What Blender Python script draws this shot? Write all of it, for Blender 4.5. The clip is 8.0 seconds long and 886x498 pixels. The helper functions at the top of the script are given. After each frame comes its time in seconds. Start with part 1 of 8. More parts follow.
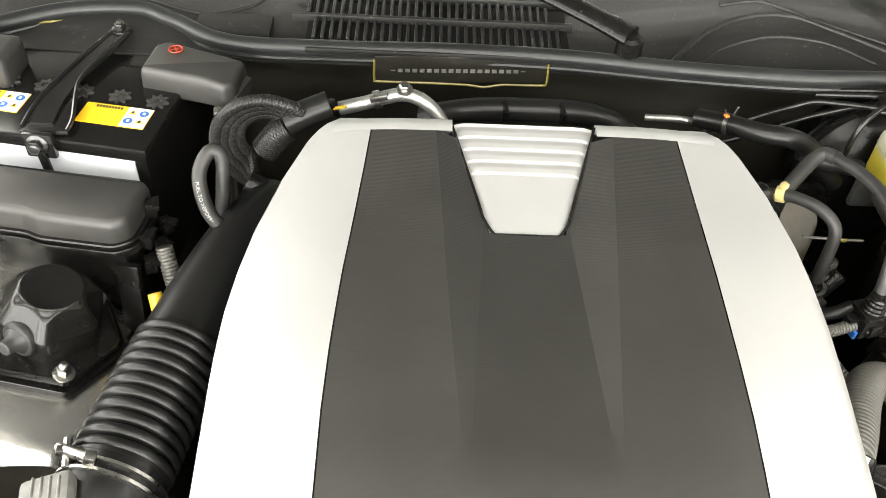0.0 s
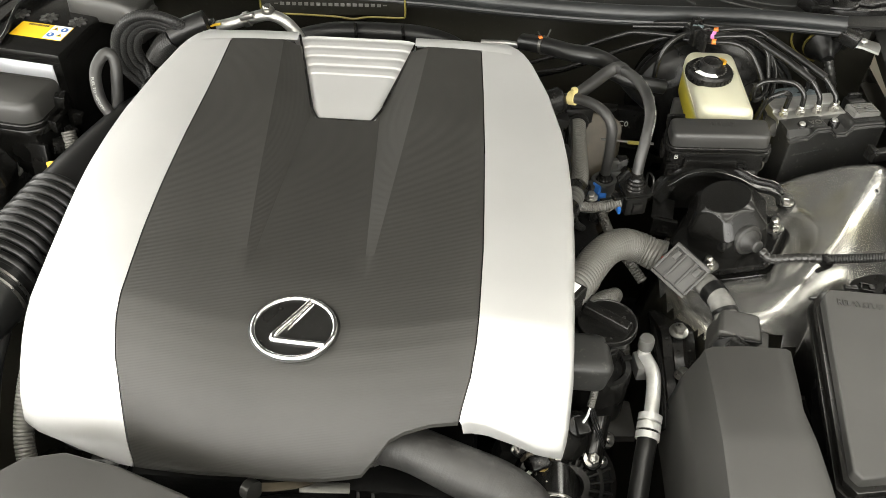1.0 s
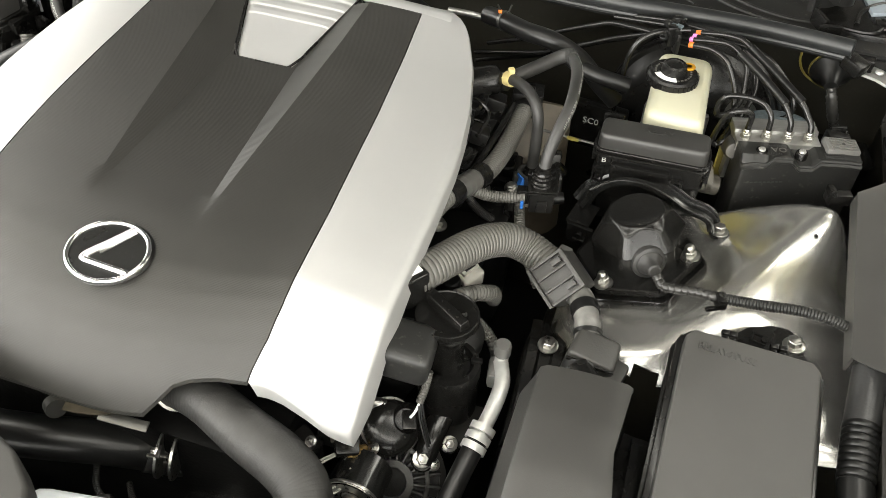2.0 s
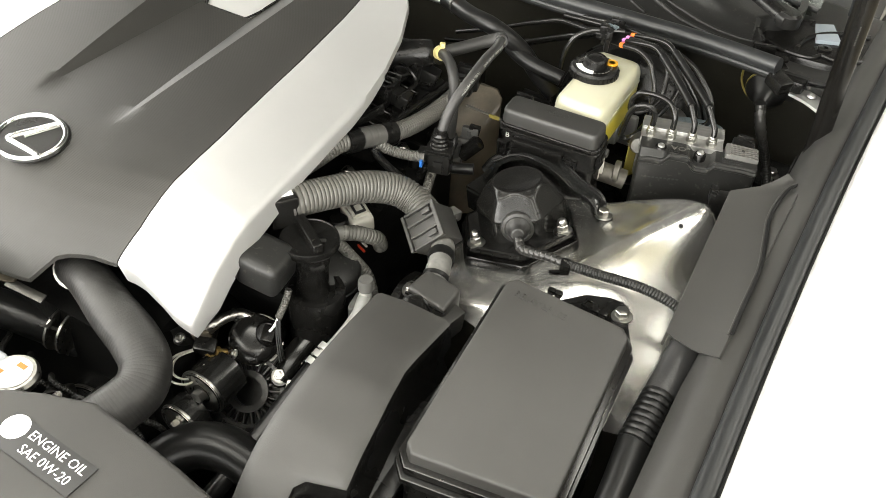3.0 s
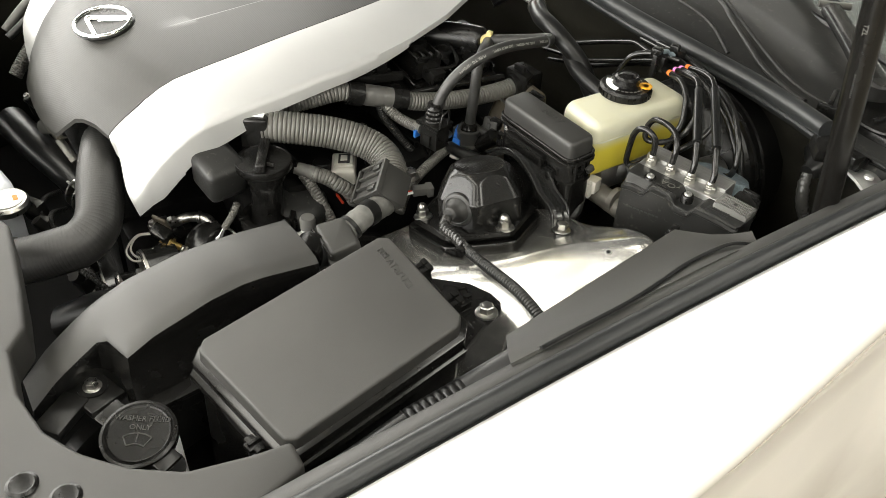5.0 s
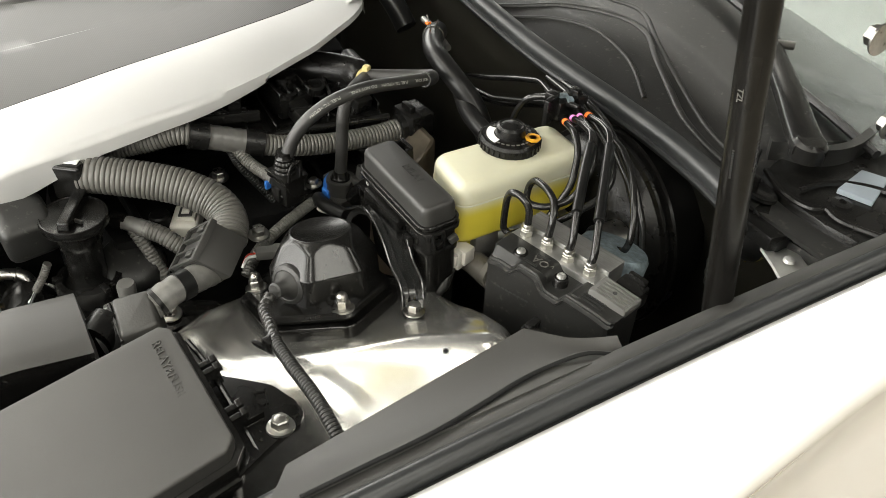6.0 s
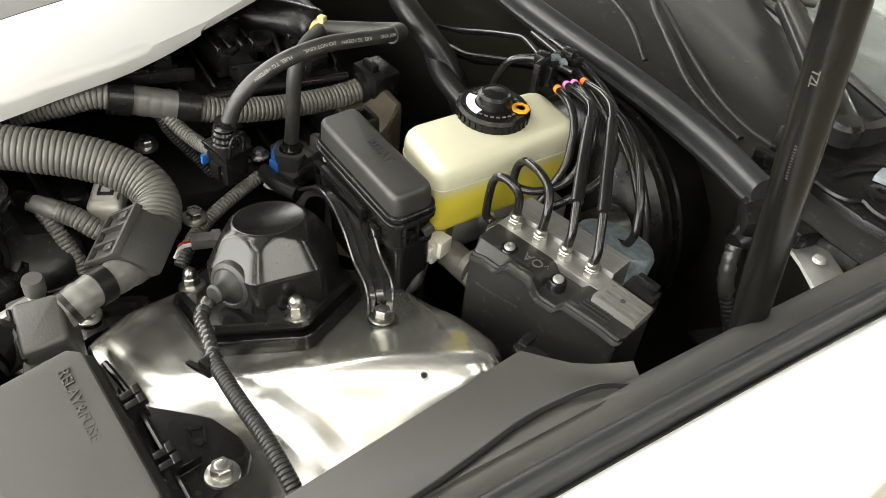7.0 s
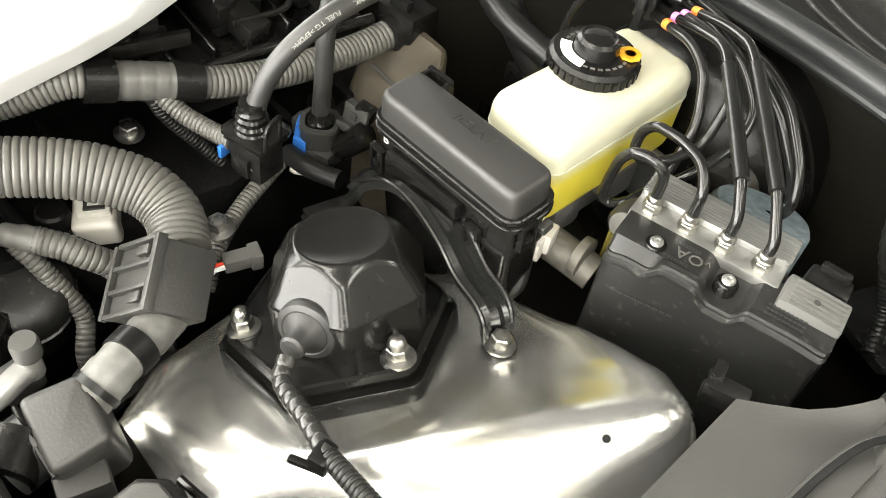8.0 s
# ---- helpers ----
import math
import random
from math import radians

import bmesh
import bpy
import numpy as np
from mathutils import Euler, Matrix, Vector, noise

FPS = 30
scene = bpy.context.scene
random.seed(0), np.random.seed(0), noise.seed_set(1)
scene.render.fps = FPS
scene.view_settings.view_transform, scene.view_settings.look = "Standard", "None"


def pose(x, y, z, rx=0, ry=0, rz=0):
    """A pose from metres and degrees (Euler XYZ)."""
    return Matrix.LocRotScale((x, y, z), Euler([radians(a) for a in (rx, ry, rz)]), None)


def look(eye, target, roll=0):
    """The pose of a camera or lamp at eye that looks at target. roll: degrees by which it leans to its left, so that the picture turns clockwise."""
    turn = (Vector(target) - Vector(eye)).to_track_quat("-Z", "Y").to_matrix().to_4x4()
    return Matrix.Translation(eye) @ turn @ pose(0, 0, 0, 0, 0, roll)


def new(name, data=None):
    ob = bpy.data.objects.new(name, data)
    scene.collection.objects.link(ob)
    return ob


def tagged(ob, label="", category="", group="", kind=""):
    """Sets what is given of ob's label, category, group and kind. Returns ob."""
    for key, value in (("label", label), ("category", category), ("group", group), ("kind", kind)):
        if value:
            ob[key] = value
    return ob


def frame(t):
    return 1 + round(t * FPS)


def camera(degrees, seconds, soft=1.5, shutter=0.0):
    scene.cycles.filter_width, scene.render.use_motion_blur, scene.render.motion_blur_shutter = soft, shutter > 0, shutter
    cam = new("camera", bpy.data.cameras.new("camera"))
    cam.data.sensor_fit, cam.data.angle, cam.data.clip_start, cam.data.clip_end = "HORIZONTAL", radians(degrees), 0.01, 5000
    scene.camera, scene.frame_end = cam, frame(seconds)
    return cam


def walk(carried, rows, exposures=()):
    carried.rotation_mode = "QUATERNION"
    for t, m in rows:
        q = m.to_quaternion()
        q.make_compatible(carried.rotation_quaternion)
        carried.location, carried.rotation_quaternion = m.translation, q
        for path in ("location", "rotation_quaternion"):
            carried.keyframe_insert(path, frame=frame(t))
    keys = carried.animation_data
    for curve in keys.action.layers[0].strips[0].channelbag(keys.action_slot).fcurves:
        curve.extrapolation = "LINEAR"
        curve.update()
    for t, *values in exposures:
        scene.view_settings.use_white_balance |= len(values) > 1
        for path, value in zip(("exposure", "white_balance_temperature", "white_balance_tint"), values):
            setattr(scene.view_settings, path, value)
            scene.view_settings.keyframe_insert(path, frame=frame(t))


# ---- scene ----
cam = camera(53.7, 8.0, soft=0.65)
PATH = [
    (0, (-0.121, -0.326, 1.536), (-0.054, 1.08, 0.114), 3.9),
    (0.5, (0.042, -0.504, 1.529), (0.014, 0.953, 0.159), 1.5),
    (1, (0.194, -0.595, 1.559), (0.1, 0.848, 0.177), 1.0),
    (1.5, (0.371, -0.545, 1.532), (0.066, 0.861, 0.142), 1.0),
    (2, (0.514, -0.498, 1.504), (0.09, 0.863, 0.102), 2.5),
    (2.2, (0.556, -0.505, 1.497), (0.094, 0.85, 0.1), 3.3),
    (3.3, (0.911, -0.502, 1.467), (0.087, 0.777, 0.169), 4.1),
    (3.5, (0.938, -0.432, 1.459), (0.036, 0.814, 0.181), 4.4),
    (4, (1.008, -0.288, 1.419), (-0.068, 0.865, 0.189), 5.4),
    (4.2, (1.035, -0.272, 1.402), (-0.097, 0.836, 0.18), 5.4),
    (5.3, (1.219, -0.182, 1.401), (-0.091, 0.66, 0.146), 3.9),
    (5.5, (1.209, -0.125, 1.4), (-0.112, 0.706, 0.148), 3.8),
    (6, (1.142, 0.035, 1.367), (-0.181, 0.863, 0.117), 4.3),
    (6.5, (1.101, 0.09, 1.344), (-0.21, 0.901, 0.07), 4.7),
    (7, (1.015, 0.083, 1.314), (-0.164, 0.981, -0.029), 8.0),
    (7.5, (0.899, 0.047, 1.285), (-0.066, 1.07, -0.137), 11.7),
    (8, (0.789, 0.066, 1.244), (-0.101, 1.055, -0.25), 10.0),
]
EXPOSURES = [(0.0, 0.45), (0.5, 0.26), (1.0, 0.05), (2.0, 0.08), (3.5, 0.3), (4.0, 0.3), (5.5, -0.08), (6.5, 0.0), (7.0, 0.2), (7.5, 0.52), (8.0, 1.0)]
walk(cam, [(t, look(eye, target, roll)) for t, eye, target, roll in PATH], EXPOSURES)

# ---- light ----
scene.view_settings.exposure = 0.0
world = bpy.data.worlds.new("world")
scene.world = world
world.use_nodes = True
world.node_tree.nodes["Background"].inputs[0].default_value = (1.0, 0.97, 0.92, 1)
world.node_tree.nodes["Background"].inputs[1].default_value = 0.35
LAMP_WATTS = 23.0
WINDOW_LIGHT = 10.0
LAMP_COLOUR = (0.99, 0.97, 0.875)


# ---- materials ----
def material(name, colour, rough=0.5, metal=0.0, coat=0.0, grain=0.0, grain_size=400.0, vary=0.12, vary_size=9.0,
             second=None, rough_vary=0.1, spec=0.5, sub=0.0, dust=0.0):
    """Principled surface with variation at two scales: slow blotches in colour and gloss, and a fine grain as relief."""
    m = bpy.data.materials.new(name)
    m.use_nodes = True
    nt = m.node_tree
    b = nt.nodes["Principled BSDF"]
    tc = nt.nodes.new("ShaderNodeTexCoord")
    slow = nt.nodes.new("ShaderNodeTexNoise")
    slow.inputs["Scale"].default_value, slow.inputs["Detail"].default_value = vary_size, 5.0
    nt.links.new(tc.outputs["Object"], slow.inputs["Vector"])
    mix = nt.nodes.new("ShaderNodeMix")
    mix.data_type = "RGBA"
    other = second or tuple(min(1.0, c * (1.0 + 2 * vary) + 0.004) for c in colour)
    dark = tuple(c * (1.0 - vary) for c in colour)
    mix.inputs["A"].default_value, mix.inputs["B"].default_value = (*dark, 1), (*other, 1)
    ramp = nt.nodes.new("ShaderNodeMapRange")
    ramp.inputs["From Min"].default_value, ramp.inputs["From Max"].default_value = 0.35, 0.75
    nt.links.new(slow.outputs["Fac"], ramp.inputs["Value"])
    nt.links.new(ramp.outputs["Result"], mix.inputs["Factor"])
    out = mix.outputs["Result"]
    if dust:
        fine = nt.nodes.new("ShaderNodeTexNoise")
        fine.inputs["Scale"].default_value, fine.inputs["Detail"].default_value = 160.0, 3.0
        nt.links.new(tc.outputs["Object"], fine.inputs["Vector"])
        spots = nt.nodes.new("ShaderNodeMapRange")
        spots.inputs["From Min"].default_value, spots.inputs["From Max"].default_value = 0.62, 0.8
        spots.inputs["To Max"].default_value = dust
        nt.links.new(fine.outputs["Fac"], spots.inputs["Value"])
        over = nt.nodes.new("ShaderNodeMix")
        over.data_type = "RGBA"
        over.inputs["B"].default_value = (0.32, 0.3, 0.26, 1)
        nt.links.new(spots.outputs["Result"], over.inputs["Factor"])
        nt.links.new(out, over.inputs["A"])
        out = over.outputs["Result"]
    nt.links.new(out, b.inputs["Base Color"])
    rr = nt.nodes.new("ShaderNodeMapRange")
    rr.inputs["To Min"].default_value, rr.inputs["To Max"].default_value = max(0.02, rough - rough_vary), min(1.0, rough + rough_vary)
    nt.links.new(slow.outputs["Fac"], rr.inputs["Value"])
    nt.links.new(rr.outputs["Result"], b.inputs["Roughness"])
    b.inputs["Metallic"].default_value = metal
    b.inputs["Coat Weight"].default_value = coat
    b.inputs["Coat Roughness"].default_value = 0.08
    b.inputs["Specular IOR Level"].default_value = spec
    if sub:
        b.inputs["Subsurface Weight"].default_value = sub
        b.inputs["Subsurface Radius"].default_value = (0.012, 0.011, 0.008)
        b.inputs["Subsurface Scale"].default_value = 1.0
    if grain:
        g = nt.nodes.new("ShaderNodeTexNoise")
        g.inputs["Scale"].default_value, g.inputs["Detail"].default_value = grain_size, 2.0
        nt.links.new(tc.outputs["Object"], g.inputs["Vector"])
        bump = nt.nodes.new("ShaderNodeBump")
        bump.inputs["Strength"].default_value, bump.inputs["Distance"].default_value = grain, 0.0006
        nt.links.new(g.outputs["Fac"], bump.inputs["Height"])
        nt.links.new(bump.outputs["Normal"], b.inputs["Normal"])
    return m


def ribbed(m, pitch, depth):
    """Adds fine parallel cross ribs to a material, about evenly spaced along the falling face."""
    nt = m.node_tree
    b = nt.nodes["Principled BSDF"]
    tc = nt.nodes.new("ShaderNodeTexCoord")
    run = nt.nodes.new("ShaderNodeVectorMath")
    run.operation = "DOT_PRODUCT"
    run.inputs[1].default_value = (0.0, 1.0, 0.8)
    nt.links.new(tc.outputs["Object"], run.inputs[0])
    line = nt.nodes.new("ShaderNodeCombineXYZ")
    nt.links.new(run.outputs["Value"], line.inputs["X"])
    wave = nt.nodes.new("ShaderNodeTexWave")
    wave.wave_type, wave.bands_direction, wave.wave_profile = "BANDS", "X", "SIN"
    wave.inputs["Scale"].default_value = 0.3142 / pitch
    nt.links.new(line.outputs["Vector"], wave.inputs["Vector"])
    bump = nt.nodes.new("ShaderNodeBump")
    bump.inputs["Strength"].default_value, bump.inputs["Distance"].default_value = 0.30, depth
    nt.links.new(wave.outputs["Fac"], bump.inputs["Height"])
    nt.links.new(bump.outputs["Normal"], b.inputs["Normal"])
    return m


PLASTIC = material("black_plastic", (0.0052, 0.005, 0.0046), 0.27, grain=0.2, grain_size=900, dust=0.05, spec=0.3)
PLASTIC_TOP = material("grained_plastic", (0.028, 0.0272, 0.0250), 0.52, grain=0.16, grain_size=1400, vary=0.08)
GLOSS_BLACK = material("gloss_black_plastic", (0.006, 0.0058, 0.0053), 0.18, spec=0.34, grain=0.03, grain_size=500, rough_vary=0.04, dust=0.03)
RUBBER = material("rubber", (0.006, 0.006, 0.0058), 0.32, grain=0.15, grain_size=600, spec=0.32)
RUBBER_SOFT = material("soft_rubber", (0.024, 0.024, 0.024), 0.42, grain=0.3, grain_size=300)
LOOM = material("corrugated_loom", (0.088, 0.085, 0.077), 0.42, grain=0.1)
LOOM_DARK = material("dark_loom", (0.013, 0.0127, 0.012), 0.36, grain=0.1, spec=0.36)
TAPE = material("grey_tape", (0.080, 0.078, 0.073), 0.34, grain=0.5, grain_size=140)
SILVER = material("silver_paint", (0.46, 0.46, 0.452), 0.56, metal=0.62, grain=0.10, grain_size=1500, vary=0.02, rough_vary=0.03)
DARKCOVER = ribbed(material("ribbed_dark_cover", (0.0250, 0.0243, 0.0220), 0.44, vary=0.04, rough_vary=0.03, spec=0.36), 0.0021, 0.0003)
PIPE_ALU = material("drawn_aluminium", (0.62, 0.62, 0.60), 0.36, metal=0.5, vary=0.08, vary_size=60)
CHROME = material("chrome", (0.82, 0.82, 0.82), 0.08, metal=1.0, vary=0.02, rough_vary=0.03)
ZINC = material("zinc_plated_steel", (0.38, 0.372, 0.350), 0.30, metal=1.0, vary=0.15, vary_size=120)
ALU = material("cast_aluminium", (0.36, 0.358, 0.345), 0.42, metal=0.9, grain=0.5, grain_size=260, vary=0.12, vary_size=40)
STEEL = material("dark_steel", (0.10, 0.098, 0.09), 0.38, metal=0.8, grain=0.3, grain_size=300)
ROUGH_CAST = material("rough_casting", (0.13, 0.122, 0.104), 0.55, metal=0.35, grain=0.5, grain_size=300, vary=0.15, vary_size=60)
MACHINED = material("machined_aluminium", (0.34, 0.337, 0.322), 0.48, metal=0.9, grain=0.25, grain_size=700, vary=0.08, vary_size=90)
BRIGHT_ZINC = material("bright_zinc", (0.42, 0.41, 0.375), 0.30, metal=1.0, vary=0.15, vary_size=150)
CAST = material("dark_casting", (0.004, 0.0039, 0.0037), 0.45, metal=0.2, grain=0.8, grain_size=200, spec=0.2)
STRUT_PAINT = material("satin_strut_paint", (0.005, 0.0046, 0.0040), 0.26, grain=0.05, rough_vary=0.05, spec=0.20)
BLACKPAINT = material("black_painted_steel", (0.008, 0.008, 0.0075), 0.22, coat=0.3, grain=0.05, rough_vary=0.06)
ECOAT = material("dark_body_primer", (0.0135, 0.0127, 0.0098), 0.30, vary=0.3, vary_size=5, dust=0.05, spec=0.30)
WHITE = material("white_car_paint", (0.80, 0.795, 0.78), 0.22, coat=0.8, vary=0.01, rough_vary=0.02)
FLUID = material("yellow_brake_fluid", (0.60, 0.51, 0.07), 0.32, vary=0.06, sub=0.25)
NATURAL = material("milky_plastic", (0.50, 0.49, 0.37), 0.33, vary=0.04, sub=0.35)
YELLOW = material("yellow_label", (0.85, 0.52, 0.01), 0.45, vary=0.03)
YELLOW_PLASTIC = material("yellow_plastic", (0.75, 0.48, 0.03), 0.4)
AMBER = material("amber_tag", (0.62, 0.30, 0.015), 0.4)
TAN_CLAMP = material("cream_plastic", (0.55, 0.46, 0.20), 0.45)
OLIVE = material("olive_lacquer", (0.17, 0.14, 0.03), 0.36, coat=0.2)
WHITE_LABEL = material("white_label", (0.82, 0.82, 0.82), 0.5, vary=0.02)
WHITE_BAND = material("pale_battery_case", (0.60, 0.62, 0.66), 0.4, vary=0.03)
PRINT = material("white_print", (0.30, 0.30, 0.28), 0.6, vary=0.05)
PRINT_DARK = material("black_print", (0.02, 0.02, 0.02), 0.6)
HOSE_RUBBER = material("hose_rubber", (0.021, 0.0205, 0.0195), 0.48, grain=0.25, grain_size=500, vary=0.2, vary_size=30)
ORANGE = material("orange_mark", (0.85, 0.20, 0.03), 0.5)
PINK = material("pink_paint_mark", (0.85, 0.25, 0.62), 0.5)
RED = material("red_mark", (0.62, 0.05, 0.02), 0.5)
BLUE = material("blue_plastic", (0.018, 0.11, 0.38), 0.4)
BLUE_GREY = material("blue_grey_coating", (0.16, 0.20, 0.22), 0.45, metal=0.4, grain=1.0, grain_size=420, vary=0.3, vary_size=150)
GREY_CONN = material("grey_connector", (0.105, 0.1035, 0.098), 0.42)
PALE_CONN = material("pale_connector", (0.48, 0.465, 0.42), 0.42)
BROWN = material("brown_heat_shield", (0.062, 0.051, 0.035), 0.5, vary=0.35, vary_size=25, grain=0.5, grain_size=120)
BRASS = material("dull_brass", (0.36, 0.25, 0.09), 0.38, metal=0.9, vary=0.2, vary_size=90)
FLOOR = material("beige_floor_tiles", (0.29, 0.25, 0.185), 0.35, vary=0.08, vary_size=1.2)
ROOM_WALL = material("painted_wall", (0.24, 0.235, 0.22), 0.7, grain=0.2)
CEILING = material("ceiling_paint", (0.20, 0.197, 0.19), 0.8, grain=0.2)
LINER = material("hood_liner", (0.03, 0.03, 0.03), 0.9, grain=1.0, grain_size=200)
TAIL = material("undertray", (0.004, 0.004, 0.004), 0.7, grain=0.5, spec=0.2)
COWL = material("cowl_plastic", (0.0125, 0.0125, 0.0118), 0.42, grain=0.2, grain_size=1200, dust=0.18, spec=0.36)
# pale tone stands in for what the windscreen would reflect
REFLECTION_DASH = material("reflection_grey_dash", (0.42, 0.42, 0.41), 0.6, grain=0.4, grain_size=300)
SEAL = material("seal_rubber", (0.015, 0.0158, 0.0162), 0.34, grain=0.2, grain_size=500, spec=0.36)


LID_PLASTIC = material("dark_lid_plastic", (0.0185, 0.0180, 0.0167), 0.46, grain=0.16, grain_size=1400, vary=0.08)
GUIDE = material("satin_grey_plastic", (0.032, 0.0313, 0.029), 0.44, grain=0.25, grain_size=500, vary=0.12)
PIPE_COAT = material("black_pipe_coating", (0.0075, 0.0073, 0.0069), 0.20, grain=0.05, spec=0.42)
BRIGHT_TAPE = material("silver_grey_tape", (0.125, 0.123, 0.115), 0.36, grain=0.6, grain_size=120, vary=0.2, vary_size=70)


def glass_material():
    m = bpy.data.materials.new("windscreen_glass")
    m.use_nodes = True
    b = m.node_tree.nodes["Principled BSDF"]
    b.inputs["Base Color"].default_value = (0.75, 0.8, 0.78, 1)
    b.inputs["Transmission Weight"].default_value, b.inputs["Roughness"].default_value = 0.9, 0.02
    return m


GLASS = glass_material()


def emitter(name, colour, power):
    m = bpy.data.materials.new(name)
    m.use_nodes = True
    b = m.node_tree.nodes["Principled BSDF"]
    b.inputs["Emission Color"].default_value, b.inputs["Emission Strength"].default_value = (*colour, 1), power
    return m


DIFFUSER = emitter("lit_diffuser", LAMP_COLOUR, 6.0)


def tower_material():
    """Thin silver-grey paint with a satin sheen over pressed steel, with faint yellowish stains and specks."""
    m = material("satin_metallic_paint", (0.56, 0.554, 0.530), 0.24, metal=0.90, vary=0.10, vary_size=7, rough_vary=0.04)
    nt = m.node_tree
    b = nt.nodes["Principled BSDF"]
    base = b.inputs["Base Color"].links[0].from_socket
    tc = nt.nodes.new("ShaderNodeTexCoord")
    stain = nt.nodes.new("ShaderNodeTexNoise")
    stain.inputs["Scale"].default_value, stain.inputs["Detail"].default_value = 8.5, 2.0
    nt.links.new(tc.outputs["Object"], stain.inputs["Vector"])
    amount = nt.nodes.new("ShaderNodeMapRange")
    amount.interpolation_type = "SMOOTHSTEP"
    amount.inputs["From Min"].default_value, amount.inputs["From Max"].default_value = 0.56, 0.72
    amount.inputs["To Max"].default_value = 0.42
    nt.links.new(stain.outputs["Fac"], amount.inputs["Value"])
    mix = nt.nodes.new("ShaderNodeMix")
    mix.data_type = "RGBA"
    mix.inputs["B"].default_value = (0.30, 0.265, 0.11, 1)
    nt.links.new(base, mix.inputs["A"])
    nt.links.new(amount.outputs["Result"], mix.inputs["Factor"])
    nt.links.new(mix.outputs["Result"], b.inputs["Base Color"])
    return m


TOWER_PAINT = tower_material()


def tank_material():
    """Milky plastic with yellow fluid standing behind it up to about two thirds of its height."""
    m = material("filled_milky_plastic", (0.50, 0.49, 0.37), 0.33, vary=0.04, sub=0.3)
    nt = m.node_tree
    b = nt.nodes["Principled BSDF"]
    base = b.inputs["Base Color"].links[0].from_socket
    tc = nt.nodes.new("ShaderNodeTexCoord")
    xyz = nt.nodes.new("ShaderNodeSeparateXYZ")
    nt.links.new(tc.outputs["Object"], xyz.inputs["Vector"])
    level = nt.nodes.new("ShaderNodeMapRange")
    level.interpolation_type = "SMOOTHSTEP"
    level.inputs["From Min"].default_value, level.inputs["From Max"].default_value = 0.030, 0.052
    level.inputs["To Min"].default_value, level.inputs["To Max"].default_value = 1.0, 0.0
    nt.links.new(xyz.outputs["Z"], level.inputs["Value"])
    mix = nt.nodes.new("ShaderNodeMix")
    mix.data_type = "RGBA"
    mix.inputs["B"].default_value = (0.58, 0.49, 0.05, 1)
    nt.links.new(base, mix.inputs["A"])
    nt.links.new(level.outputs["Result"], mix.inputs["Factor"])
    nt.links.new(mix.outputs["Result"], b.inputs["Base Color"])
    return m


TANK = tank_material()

# ---- builders ----
PLACED = {}


def thing(name, base, label, category, group="", kind="", turn=(0, 0, 0)):
    """An Empty at the base of a thing made of parts; its parts are given in world places."""
    ob = new(name)
    ob.empty_display_size = 0.02
    m = pose(*base, *turn)
    ob.matrix_basis = m
    PLACED[ob.name] = m
    return tagged(ob, label, category, group, kind)


def to_object(name, bm, mat, angle=38):
    me = bpy.data.meshes.new(name)
    bmesh.ops.recalc_face_normals(bm, faces=bm.faces)
    bm.to_mesh(me)
    bm.free()
    me.materials.append(mat)
    me.polygons.foreach_set("use_smooth", [True] * len(me.polygons))
    me.set_sharp_from_angle(angle=radians(angle))
    return new(name, me)


def part(name, bm, mat, parent, label="", local=False, angle=38):
    """Links a bmesh as ONE mesh under a thing or a part. Its places are the world's unless local is set."""
    if not local:
        bm.transform(PLACED[parent.name].inverted())
    ob = to_object(name, bm, mat, angle)
    ob.parent = parent
    PLACED[ob.name] = PLACED[parent.name]
    return tagged(ob, label)


def solid(name, bm, mat, base, label, category, group="", kind="", angle=38):
    """A thing of one mesh, in world places, with its origin at base."""
    m = pose(*base)
    bm.transform(m.inverted())
    ob = to_object(name, bm, mat, angle)
    ob.matrix_basis = m
    PLACED[ob.name] = m
    return tagged(ob, label, category, group, kind)


def lerp(v, xs, ys):
    return float(np.interp(v, xs, ys))


def smooth(t):
    t = max(0.0, min(1.0, t))
    return t * t * (3 - 2 * t)


def join(*bms):
    """All the bmeshes in the first one."""
    first = bms[0]
    for other in bms[1:]:
        me = bpy.data.meshes.new("tmp")
        other.to_mesh(me)
        first.from_mesh(me)
        other.free()
        bpy.data.meshes.remove(me)
    return first


def rbox(size, at=(0, 0, 0), turn=(0, 0, 0), bevel=0.004, seg=2):
    bm = bmesh.new()
    bmesh.ops.create_cube(bm, size=1.0)
    bmesh.ops.scale(bm, vec=size, verts=bm.verts)
    if bevel:
        bmesh.ops.bevel(bm, geom=bm.edges[:], offset=min(bevel, 0.45 * min(size)), segments=seg, profile=0.6, affect="EDGES")
    bm.transform(pose(*at, *turn))
    return bm


